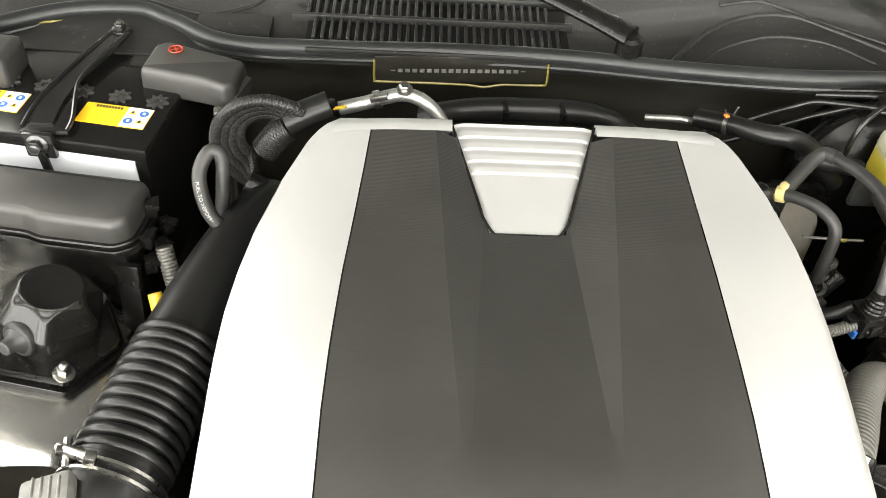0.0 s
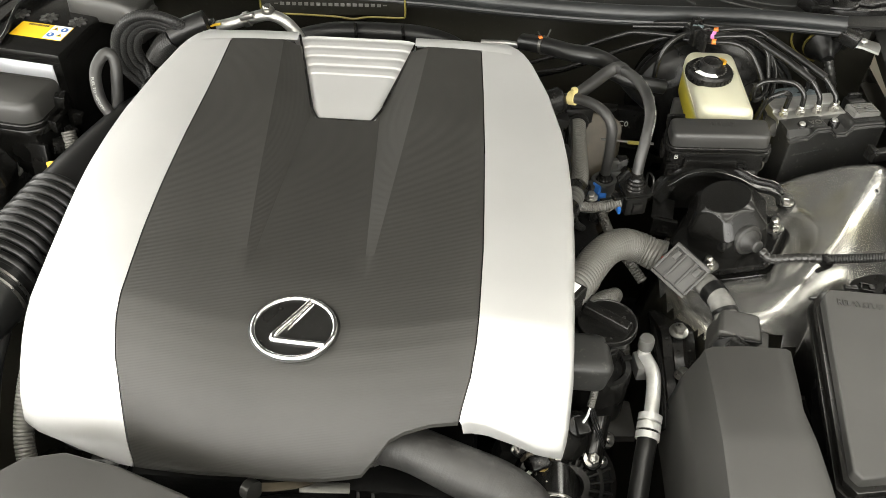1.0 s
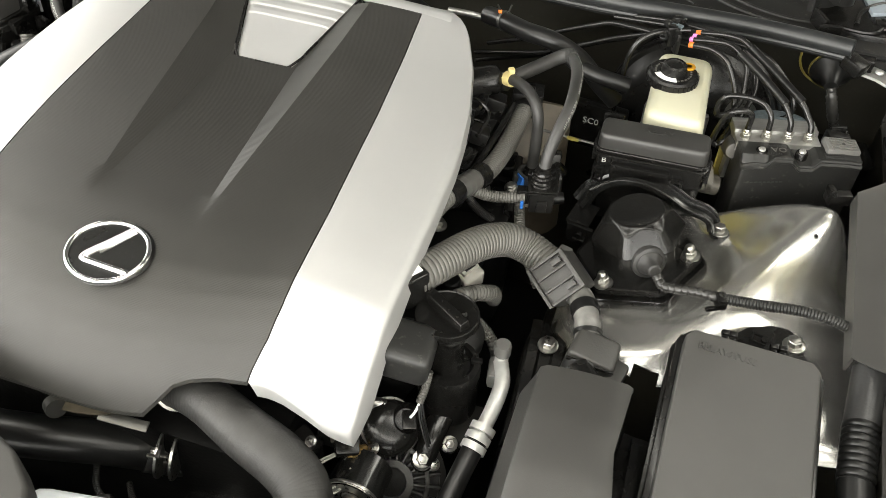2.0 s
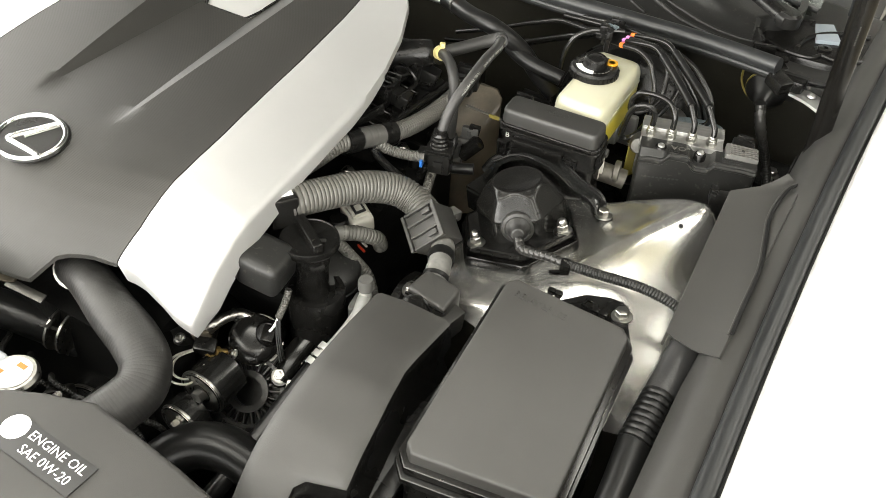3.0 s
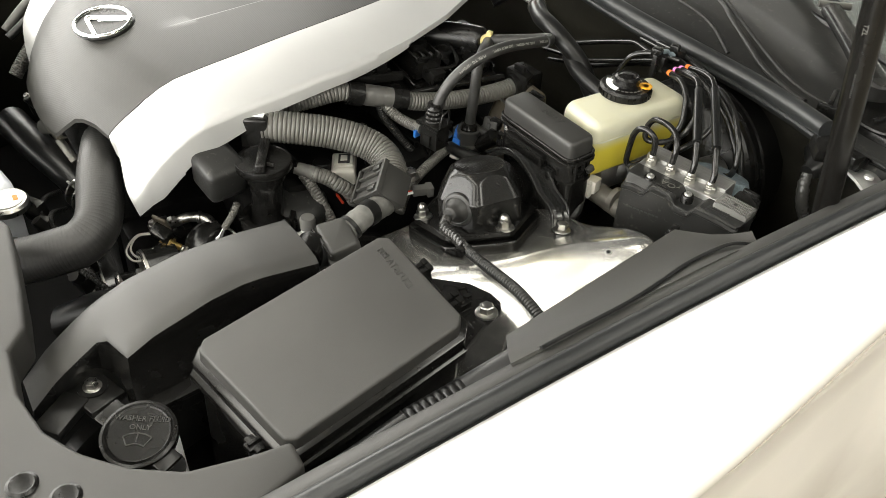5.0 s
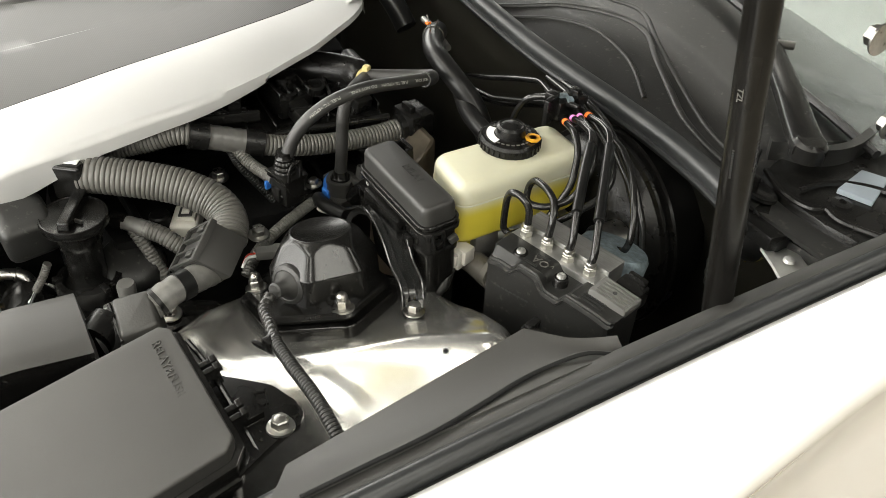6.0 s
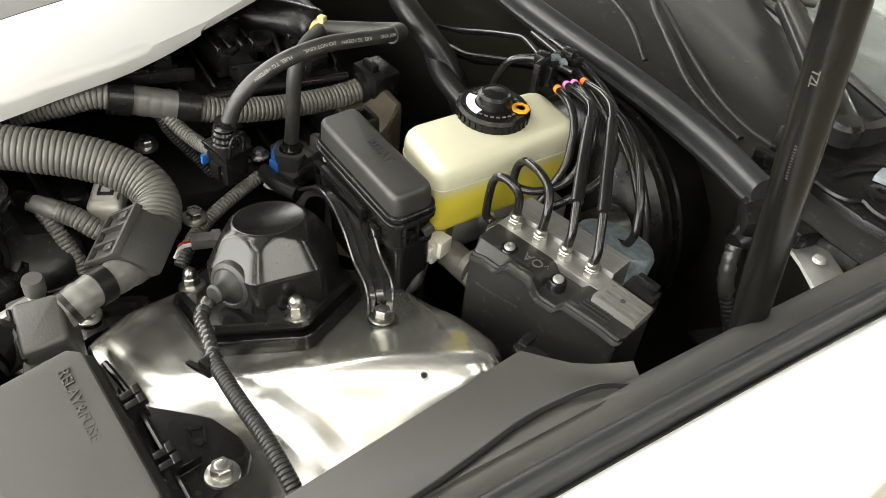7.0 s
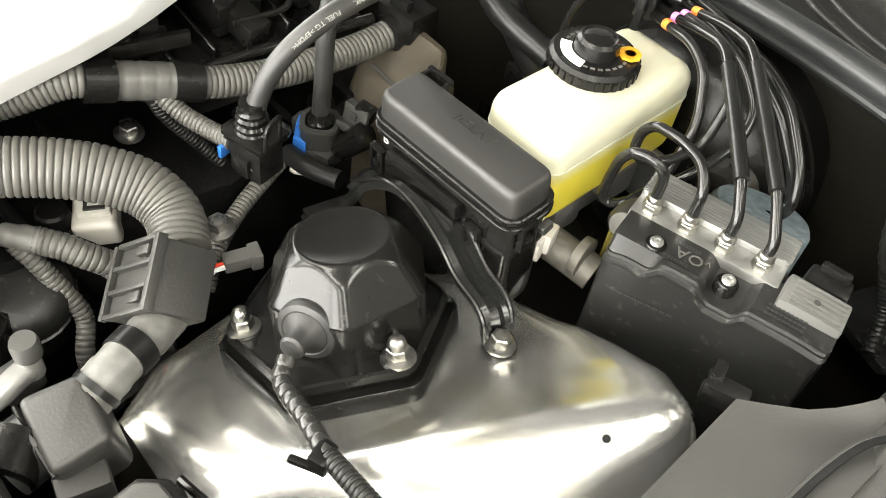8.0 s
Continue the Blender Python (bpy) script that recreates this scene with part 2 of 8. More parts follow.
def prism(poly, low, high, bevel=0.003, inset=0.0, seg=2, m=None, round_all=False):
    """A polygon (x, y) drawn up from low to high; the top is drawn in by inset and its rim rounded. low and high may be functions of x, y."""
    bm = bmesh.new()
    lo = low if callable(low) else (lambda x, y: low)
    hi = high if callable(high) else (lambda x, y: high)
    cx, cy = sum(p[0] for p in poly) / len(poly), sum(p[1] for p in poly) / len(poly)
    bottom = [bm.verts.new((x, y, lo(x, y))) for x, y in poly]
    tops = []
    for x, y in poly:
        d = math.hypot(x - cx, y - cy)
        k = 1 - inset / d if d > 1e-6 else 1
        tops.append((cx + (x - cx) * k, cy + (y - cy) * k))
    top = [bm.verts.new((x, y, hi(x, y))) for x, y in tops]
    n = len(poly)
    bm.faces.new(bottom[::-1])
    roof = bm.faces.new(top)
    for i in range(n):
        bm.faces.new((bottom[i], bottom[(i + 1) % n], top[(i + 1) % n], top[i]))
    bmesh.ops.recalc_face_normals(bm, faces=bm.faces)
    if bevel:
        edges = bm.edges[:] if round_all else list(roof.edges) + [e for e in bm.edges if {len([v for v in e.verts if v in top]), 1} == {1}]
        bmesh.ops.bevel(bm, geom=edges, offset=bevel, segments=seg, profile=0.6, affect="EDGES", clamp_overlap=True)
    if m:
        bm.transform(m)
    return bm


def lathe(profile, n=28, m=None, squash=None):
    """A profile of (radius, height) turned about z. squash(angle, height) scales the radius."""
    bm = bmesh.new()
    rings = []
    for r, z in profile:
        if r < 1e-5:
            rings.append([bm.verts.new((0, 0, z))])
            continue
        ring = []
        for i in range(n):
            a = 2 * math.pi * i / n
            k = squash(a, z) if squash else 1.0
            ring.append(bm.verts.new((r * k * math.cos(a), r * k * math.sin(a), z)))
        rings.append(ring)
    for a, b in zip(rings[:-1], rings[1:]):
        for i in range(n):
            j = (i + 1) % n
            if len(a) == 1 and len(b) == 1:
                continue
            if len(a) == 1:
                bm.faces.new((a[0], b[i], b[j]))
            elif len(b) == 1:
                bm.faces.new((a[i], a[j], b[0]))
            else:
                bm.faces.new((a[i], a[j], b[j], b[i]))
    for ring in (rings[0], rings[-1]):
        if len(ring) > 2:
            bm.faces.new(ring)
    if m:
        bm.transform(m)
    return bm


def along(direction, at=(0, 0, 0)):
    """A pose whose z axis points in a direction."""
    return Matrix.Translation(at) @ Vector(direction).to_track_quat("Z", "Y").to_matrix().to_4x4()


def spline(points, step):
    """Even samples of a Catmull-Rom curve through the points."""
    p = [Vector(q) for q in points]
    if len(p) == 2:
        p = [p[0], p[0].lerp(p[1], 0.5), p[1]]
    ext = [2 * p[0] - p[1]] + p + [2 * p[-1] - p[-2]]
    dense = []
    for i in range(1, len(ext) - 2):
        a, b, c, d = ext[i - 1:i + 3]
        for k in range(24):
            t = k / 24
            dense.append(0.5 * (2 * b + (c - a) * t + (2 * a - 5 * b + 4 * c - d) * t * t + (3 * b - a - 3 * c + d) * t ** 3))
    dense.append(p[-1])
    run = [0.0]
    for a, b in zip(dense[:-1], dense[1:]):
        run.append(run[-1] + (b - a).length)
    count = max(2, int(round(run[-1] / step)))
    out, j = [], 0
    for k in range(count + 1):
        s = run[-1] * k / count
        while j < len(run) - 2 and run[j + 1] < s:
            j += 1
        span = run[j + 1] - run[j]
        out.append(dense[j].lerp(dense[j + 1], (s - run[j]) / span if span > 1e-9 else 0))
    return out


def frames(path):
    """A tangent and two even normals at each sample."""
    out, normal = [], None
    for i, p in enumerate(path):
        t = (path[min(i + 1, len(path) - 1)] - path[max(i - 1, 0)]).normalized()
        if normal is None:
            normal = t.orthogonal().normalized() if abs(t.z) > 0.9 else Vector((0, 0, 1)).cross(t).normalized()
        normal = (normal - normal.dot(t) * t).normalized()
        out.append((t, normal, t.cross(normal)))
    return out


def tube(points, radius, n=14, step=0.006, pitch=0.0, depth=0.0, flat=1.0, ends=True):
    """A hose through the points. radius: a number, or a function of the share of its length. pitch, depth: its corrugation."""
    if pitch:
        step = pitch / 6
    path = spline(points, step)
    fr = frames(path)
    bm = bmesh.new()
    rings = []
    for i, (p, (t, u, v)) in enumerate(zip(path, fr)):
        s = i / (len(path) - 1)
        r = radius(s) if callable(radius) else radius
        if pitch:
            r -= depth * (0.22, 0.03, 0.0, 0.03, 0.22, 1.0)[i % 6]
        rings.append([bm.verts.new(p + r * (math.cos(2 * math.pi * k / n) * u + flat * math.sin(2 * math.pi * k / n) * v)) for k in range(n)])
    for a, b in zip(rings[:-1], rings[1:]):
        for k in range(n):
            bm.faces.new((a[k], a[(k + 1) % n], b[(k + 1) % n], b[k]))
    if ends:
        bm.faces.new(rings[0][::-1])
        bm.faces.new(rings[-1])
    return bm


def woven(points, r, count, thread, pitch):
    """Threads that wind round a hose both ways, as a braided jacket."""
    path = spline(points, 0.0025)
    fr = frames(path)
    out = bmesh.new()
    for way in (1, -1):
        for c in range(count):
            line = []
            for i, (p, (t, u, v)) in enumerate(zip(path, fr)):
                a = way * 2 * math.pi * (i * 0.0025 / pitch) + 2 * math.pi * c / count
                lift = r + 0.0003 * math.sin(count * a)
                line.append((p + lift * (math.cos(a) * u + math.sin(a) * v), math.cos(a) * u + math.sin(a) * v, t))
            rows = []
            for p, n, t in line:
                w = t.cross(n) * thread
                rows.append([out.verts.new(p - w), out.verts.new(p + n * thread * 0.5), out.verts.new(p + w)])
            for a, b in zip(rows[:-1], rows[1:]):
                out.faces.new((a[0], a[1], b[1], b[0]))
                out.faces.new((a[1], a[2], b[2], b[1]))
    return out


def ring(at, direction, radius, width, thick, n=24):
    """A band round a hose."""
    r, w = radius, width / 2
    return lathe([(r, -w), (r + thick, -w), (r + thick, w), (r, w), (r, -w)][:-1], n, along(direction, at))


def hexagon(r, z0, z1, chamfer=0.001):
    bm = lathe([(0, z0), (r, z0), (r, z1 - chamfer), (r - chamfer, z1), (0, z1)], 6)
    return bm


def bolt_bm(at, direction, size=0.006, acorn=False):
    """Flanged hexagon head, or a nut with a stud through it."""
    bm = lathe([(0, 0), (size * 1.55, 0), (size * 1.5, size * 0.25), (size * 1.05, size * 0.4), (0, size * 0.4)], 18)
    bm = join(bm, hexagon(size, size * 0.38, size * 1.35))
    if acorn:
        bm = join(bm, lathe([(0, size), (size * 0.80, size * 1.3), (size * 0.80, size * 1.75), (size * 0.70, size * 2.10), (size * 0.45, size * 2.35), (0, size * 2.45)], 18))
    else:
        bm = join(bm, lathe([(0, size * 1.3), (size * 0.6, size * 1.36), (size * 0.45, size * 1.42), (0, size * 1.38)], 12))
    bm.transform(along(direction, at))
    return bm


def letters(text, size, depth=0.0004):
    """Built-in font lettering as a bmesh in the xy plane, centred, cap height about 0.7 of size."""
    cu = bpy.data.curves.new("lettering", "FONT")
    cu.body, cu.size, cu.extrude, cu.align_x, cu.align_y, cu.resolution_u = text, size, depth, "CENTER", "CENTER", 2
    ob = bpy.data.objects.new("lettering", cu)
    scene.collection.objects.link(ob)
    me = bpy.data.meshes.new_from_object(ob.evaluated_get(bpy.context.evaluated_depsgraph_get()))
    bm = bmesh.new()
    bm.from_mesh(me)
    bpy.data.objects.remove(ob)
    bpy.data.curves.remove(cu)
    bpy.data.meshes.remove(me)
    return bm


def letters_on_tube(text, points, radius, start, size, side):
    """Lettering that runs along a hose from its first place; side: the way that the letters face."""
    path = spline(points, 0.003)
    fr = frames(path)
    bm = letters(text, size, 0.0001)
    low = min(v.co.x for v in bm.verts)
    side = Vector(side).normalized()
    for v in bm.verts:
        s = start + (v.co.x - low)
        i = max(0, min(len(path) - 2, int(s / 0.003)))
        p = path[i].lerp(path[i + 1], s / 0.003 - i)
        t = (path[i + 1] - path[i]).normalized()
        out = (side - t * side.dot(t)).normalized()
        up = out.cross(t)
        ang = v.co.y / radius
        v.co = p + (radius + 0.0002 + v.co.z) * (math.cos(ang) * out + math.sin(ang) * up)
    return bm


def bars(count, length, height, gap, depth=0.0003):
    """A row of plain bars, in place of writing."""
    bm = bmesh.new()
    for i in range(count):
        w = length / count
        bm = join(bm, rbox((w - gap, height, depth), (-length / 2 + w * (i + 0.5), 0, 0), bevel=0))
    return bm


def strip_simple(points, width, thick):
    """A flat steel strap along a line, lying level across it."""
    bm = bmesh.new()
    path = spline(points, 0.004)
    rows = []
    for i, p in enumerate(path):
        t = (path[min(i + 1, len(path) - 1)] - path[max(i - 1, 0)]).normalized()
        side = t.cross(Vector((0, 0, 1))).normalized()
        up = side.cross(t)
        rows.append([bm.verts.new(p + side * a * width / 2 + up * b * thick / 2) for a, b in ((-1, -1), (1, -1), (1, 1), (-1, 1))])
    for lo, hi in zip(rows[:-1], rows[1:]):
        for k in range(4):
            bm.faces.new((lo[k], lo[(k + 1) % 4], hi[(k + 1) % 4], hi[k]))
    bm.faces.new(rows[0][::-1])
    bm.faces.new(rows[-1])
    return bm


def strip_taper(points, w0, w1, thick):
    """A flat arm that narrows along its line, with a rounded back."""
    bm = bmesh.new()
    path = spline(points, 0.006)
    rows = []
    for i, p in enumerate(path):
        t = (path[min(i + 1, len(path) - 1)] - path[max(i - 1, 0)]).normalized()
        side = t.cross(Vector((0, 0, 1))).normalized()
        w = w0 + (w1 - w0) * i / (len(path) - 1)
        rows.append([bm.verts.new(p + side * a * w / 2 + Vector((0, 0, b * thick))) for a, b in ((-1, -0.5), (1, -0.5), (1, 0.1), (0.86, 0.32), (0.5, 0.46), (0, 0.5), (-0.5, 0.46), (-0.86, 0.32), (-1, 0.1))])
    n = len(rows[0])
    for lo, hi in zip(rows[:-1], rows[1:]):
        for k in range(n):
            bm.faces.new((lo[k], lo[(k + 1) % n], hi[(k + 1) % n], hi[k]))
    bm.faces.new(rows[0][::-1])
    bm.faces.new(rows[-1])
    return bm


def grown(poly, d):
    """The outline set out by d along its edges' normals."""
    area = sum(poly[i][0] * poly[(i + 1) % len(poly)][1] - poly[(i + 1) % len(poly)][0] * poly[i][1] for i in range(len(poly)))
    sign = 1 if area > 0 else -1
    out = []
    for i, (x, y) in enumerate(poly):
        (ax, ay), (bx, by) = poly[i - 1], poly[(i + 1) % len(poly)]
        n0, n1 = Vector((y - ay, ax - x)).normalized() * sign, Vector((by - y, x - bx)).normalized() * sign
        m = (n0 + n1) / max(0.3, 1 + n0.dot(n1))
        out.append((x + m.x * d, y + m.y * d))
    return out


def rounded(poly, r, n=5):
    out = []
    for i, p in enumerate(poly):
        a, b, c = Vector(poly[i - 1]), Vector(p), Vector(poly[(i + 1) % len(poly)])
        k = min(r, 0.48 * (a - b).length, 0.48 * (c - b).length)
        u, w = b + (a - b).normalized() * k, b + (c - b).normalized() * k
        out += [tuple(u.lerp(b, j / n).lerp(b.lerp(w, j / n), j / n)) for j in range(n + 1)]
    return out


def moulded(poly, levels):
    """Rings of the outline, each set out by an offset at a height, closed at both ends."""
    bm = bmesh.new()
    rings = [[bm.verts.new((x, y, z)) for x, y in grown(poly, d)] for d, z in levels]
    n = len(poly)
    for lo, hi in zip(rings[:-1], rings[1:]):
        for i in range(n):
            bm.faces.new((lo[i], lo[(i + 1) % n], hi[(i + 1) % n], hi[i]))
    bm.faces.new(rings[0][::-1])
    bm.faces.new(rings[-1])
    bmesh.ops.recalc_face_normals(bm, faces=bm.faces)
    return bm


# ---- the room ----
def slab(name, size, at, mat, label, category):
    return solid(name, rbox(size, at, bevel=0), mat, (at[0], at[1], at[2] - size[2] / 2), label, category, kind="structure")


slab("floor", (10, 10, 0.1), (0, 0, -0.05), FLOOR, "beige polished showroom floor", "floor")
slab("ceiling", (10, 10, 0.1), (0, 0, 3.65), CEILING, "plain pale ceiling", "ceiling")
slab("wall_north", (10, 0.2, 3.6), (0, 4.9, 1.8), ROOM_WALL, "plain pale wall", "wall")
SKYLIGHT = emitter("bright_street_light", (0.99, 0.975, 0.925), WINDOW_LIGHT)
SIDE_LIGHT = emitter("bright_yard_light", (0.99, 0.975, 0.925), 0.75 * WINDOW_LIGHT)
# the shop front faces the car's nose; more windows run along the passenger side
solid("wall_south", join(rbox((10, 0.2, 0.3), (0, -4.9, 0.15), bevel=0), rbox((10, 0.2, 0.2), (0, -4.9, 3.5), bevel=0), *[rbox((0.2, 0.19, 3.1), (px, -4.9, 1.85), bevel=0) for px in (-4.9, -2.45, 0, 2.45, 4.9)]),
      ROOM_WALL, (0, -4.9, 0), "pale wall with wide shop windows", "wall", kind="structure")
solid("wall_west", join(rbox((0.2, 9.6, 0.8), (-4.9, 0, 0.4), bevel=0), rbox((0.2, 9.6, 0.3), (-4.9, 0, 3.45), bevel=0), *[rbox((0.19, 0.2, 2.5), (-4.9, py, 2.05), bevel=0) for py in (-4.7, -2.4, 0.0, 2.4, 4.7)]),
      ROOM_WALL, (-4.9, 0, 0), "pale wall with a row of shop windows", "wall", kind="structure")
solid("backdrop", rbox((0.05, 11.0, 4.0), (-5.5, 0, 1.9), bevel=0), SIDE_LIGHT, (-5.5, 0, 0), "bright daylight outside the side windows", "backdrop", kind="structure")
slab("wall_east", (0.2, 9.6, 3.6), (4.9, 0, 1.8), ROOM_WALL, "plain pale wall", "wall")
solid("backdrop", rbox((12, 0.05, 4.0), (0, -5.5, 1.9), bevel=0), SKYLIGHT, (0, -5.5, 0), "bright daylight outside the shop windows", "backdrop", kind="structure")


def ceiling_light(x, y):
    lamp = thing("ceiling_light", (x, y, 3.6), "long white ceiling light panel, switched on", "ceiling light", "ceiling lights")
    part("frame", join(rbox((2.44, 0.04, 0.06), (x, y - 0.33, 3.57), bevel=0.004), rbox((2.44, 0.04, 0.06), (x, y + 0.33, 3.57), bevel=0.004),
                       rbox((0.04, 0.62, 0.06), (x - 1.2, y, 3.57), bevel=0.004), rbox((0.04, 0.62, 0.06), (x + 1.2, y, 3.57), bevel=0.004)), WHITE_LABEL, lamp)
    part("diffuser", rbox((2.36, 0.62, 0.01), (x, y, 3.575), bevel=0), DIFFUSER, lamp)
    light = bpy.data.lights.new("ceiling_lamp", "AREA")
    light.shape, light.size, light.size_y, light.energy, light.color = "RECTANGLE", 2.3, 0.58, LAMP_WATTS, LAMP_COLOUR
    ob = new("ceiling_lamp", light)
    ob.matrix_basis = pose(x, y, 3.54)
    ob.parent = lamp
    ob.matrix_parent_inverse = pose(x, y, 3.6).inverted()


for lx in (-2.7, 0.2, 3.1):
    for ly in (-3.6, -1.6, 0.4, 2.4):
        ceiling_light(lx, ly)


# ---- car body ----
def fender_edge(y):
    """The top inner edge of the fender on the driver's side: x and z along y."""
    return 0.852 - 0.024 * y + 0.052 * y * y, 0.869 + 0.094 * y


def loft(sections):
    """A skin over sections with equal counts of places."""
    bm = bmesh.new()
    rows = [[bm.verts.new(p) for p in s] for s in sections]
    for a, b in zip(rows[:-1], rows[1:]):
        for i in range(len(a) - 1):
            bm.faces.new((a[i], a[i + 1], b[i + 1], b[i]))
    return bm


def thicken(bm, d):
    bmesh.ops.recalc_face_normals(bm, faces=bm.faces)
    bmesh.ops.solidify(bm, geom=bm.faces[:], thickness=d)
    return bm


def mirrored(bm):
    bmesh.ops.scale(bm, vec=(-1, 1, 1), verts=bm.verts)
    bmesh.ops.reverse_faces(bm, faces=bm.faces)
    return bm


def fender_bm():
    rows = []
    for i in range(41):
        y = -0.55 + 1.75 * i / 40
        x, z = fender_edge(min(max(y, -0.3), 0.95))
        nose = max(0.0, -0.1 - y) ** 2 * 0.9
        x0, z0 = x - nose * 0.4, z - nose * 0.6
        w = lerp(y, [-0.3, 0.0, 0.24, 0.58, 1.0], [0.15, 0.13, 0.105, 0.055, 0.035])
        w += 0.008
        xo = x0 + w
        rows.append([(x0 - 0.012, y, z0 - 0.10), (x0 - 0.004, y, z0 - 0.016), (x0 - 0.001, y, z0 - 0.005), (x0 + 0.005, y, z0), (x0 + w * 0.35, y, z0 - 0.003),
                     (x0 + w * 0.7, y, z0 - 0.011), (x0 + w * 0.92, y, z0 - 0.021), (x0 + w * 0.975, y, z0 - 0.025), (xo, y, z0 - 0.031), (xo + 0.002, y, z0 - 0.038),
                     (xo - 0.002, y, z0 - 0.06), (xo - 0.008, y, z0 - 0.10), (xo - 0.010, y, z0 - 0.16), (xo - 0.004, y, z0 - 0.26), (xo - 0.002, y, z0 - 0.40), (xo - 0.03, y, 0.25)])
    return thicken(loft(rows), -0.002)


def inner_flange_bm():
    """The narrow flange inside the fender's top edge, on which the trim sits."""
    rows = []
    for i in range(27):
        y = -0.10 + 1.02 * i / 26
        x, z = fender_edge(y)
        rows.append([(x - 0.013, y, z - 0.050), (x - 0.016, y, z - 0.054), (x - 0.060, y, z - 0.060), (x - 0.064, y, z - 0.064), (x - 0.066, y, z - 0.10)])
    return thicken(loft(rows), 0.002)


for flip, at, words in ((False, (0.9, 0.2, 0.3), "driver's side"), (True, (-0.9, 0.2, 0.3), "passenger side")):
    fender = thing("fender", at, "glossy white painted front fender, " + words, "fender", "front fenders")
    part("outer_panel", mirrored(fender_bm()) if flip else fender_bm(), WHITE, fender)
    part("inner_flange", mirrored(inner_flange_bm()) if flip else inner_flange_bm(), ECOAT, fender, "dark primed flange")


def hull_bm(x0, x1, y0, y1, z0, z1):
    return rbox((x1 - x0, y1 - y0, z1 - z0), ((x0 + x1) / 2, (y0 + y1) / 2, (z0 + z1) / 2), bevel=0.01)


solid("undertray", hull_bm(-0.85, 0.85, -0.5, 0.72, 0.20, 0.24), TAIL, (0, 0, 0.2), "dark plastic undertray below the engine", "undertray", kind="structure")
solid("inner_wing_wall", hull_bm(0.80, 0.835, -0.5, 1.0, 0.24, 0.76), ECOAT, (0.82, 0.2, 0.24), "dark primed inner wing panel", "body panel", kind="structure")
solid("inner_wing_wall", hull_bm(-0.835, -0.80, -0.5, 1.0, 0.24, 0.76), ECOAT, (-0.82, 0.2, 0.24), "dark primed inner wing panel", "body panel", kind="structure")
solid("front_wall", hull_bm(-0.8, 0.8, -0.52, -0.46, 0.24, 0.70), TAIL, (0, -0.5, 0.24), "dark front cross panel", "body panel", kind="structure")


def firewall_bm():
    """Pressed panel with shallow swages, leaning back towards its top."""
    rows = []
    for i in range(25):
        z = 0.24 + (0.885 - 0.24) * i / 24
        row = []
        for k in range(65):
            x = -0.80 + 1.6 * k / 64
            y = 0.665 + 0.02 * math.sin(9 * x) * math.sin(7 * z) + 0.05 * max(0, abs(x) - 0.5) + (0.06 if x < -0.36 else 0.0) * min(1, (-0.36 - x) / 0.06)
            row.append((x, y + (0.02 if z > 0.80 else 0.03), z))
        rows.append(row)
    return thicken(loft(rows), 0.003)


solid("firewall", firewall_bm(), ECOAT, (0, 0.70, 0.24), "dark primed steel firewall panel", "firewall", kind="structure")


def cowl_height(x, y):
    """The scuttle panel: a shelf behind the seal, swelling into a long hump and rising to the windscreen."""
    z = 0.888 + 0.05 * (y - 0.66)
    hump = math.exp(-((x - 0.39) / 0.16) ** 2) * 0.022 * min(1, max(0, (y - 0.675) / 0.05))
    rise = max(0.0, y - 0.80) * 0.06
    ripple = 0.006 / (1 + math.exp(-(y - 0.735 - 0.05 * math.cos(4.2 * (x - 0.35))) * 260))
    return z + hump + rise + ripple


def cowl_bm():
    rows = []
    for i in range(61):
        x = -0.80 + 1.6 * i / 60
        rows.append([(x, 0.652 + 0.012 * max(0, abs(x) - 0.4) + 0.30 * k / 44, cowl_height(x, 0.652 + 0.30 * k / 44)) for k in range(45)])
    return thicken(loft(rows), 0.004)


cowl = thing("cowl_panel", (0, 0.75, 0.86), "black grained plastic cowl panel with a ribbed air grille", "cowl panel")
part("panel", cowl_bm(), COWL, cowl, angle=60)
slot = rbox((0.012, 0.05, 0.006), (0, 0, 0), bevel=0.001, seg=1)
for k in range(30):
    gx = -0.262 + 0.0112 * k
    part("grille_slat", rbox((0.0048, 0.046, 0.008), (gx, 0.700, cowl_height(gx, 0.70) + 0.0125), (3, 0, 0), 0.001, 1), COWL, cowl)
    part("grille_slat", rbox((0.0048, 0.040, 0.008), (gx - 0.012, 0.752, cowl_height(gx, 0.752) + 0.0110), (3, 0, 0), 0.001, 1), COWL, cowl)
part("grille_frame", join(rbox((0.36, 0.006, 0.010), (-0.098, 0.674, cowl_height(-0.1, 0.674) + 0.010), bevel=0.002),
                          rbox((0.38, 0.007, 0.012), (-0.105, 0.727, cowl_height(-0.1, 0.727) + 0.011), bevel=0.002),
                          rbox((0.38, 0.006, 0.012), (-0.105, 0.778, cowl_height(-0.1, 0.778) + 0.011), bevel=0.002)), COWL, cowl)
# black sheet laid over the panel, standing in for shade between the slats
part("grille_gap_shade", rbox((0.35, 0.096, 0.002), (-0.098, 0.725, cowl_height(-0.1, 0.725) + 0.0072), (3, 0, 0), bevel=0), TAIL, cowl)
part("cowl_shelf", join(rbox((0.10, 0.05, 0.014), (-0.37, 0.705, 0.9), (2, 0, 0), 0.004), rbox((0.34, 0.018, 0.008), (-0.10, 0.658, 0.905), bevel=0.003)), COWL, cowl)

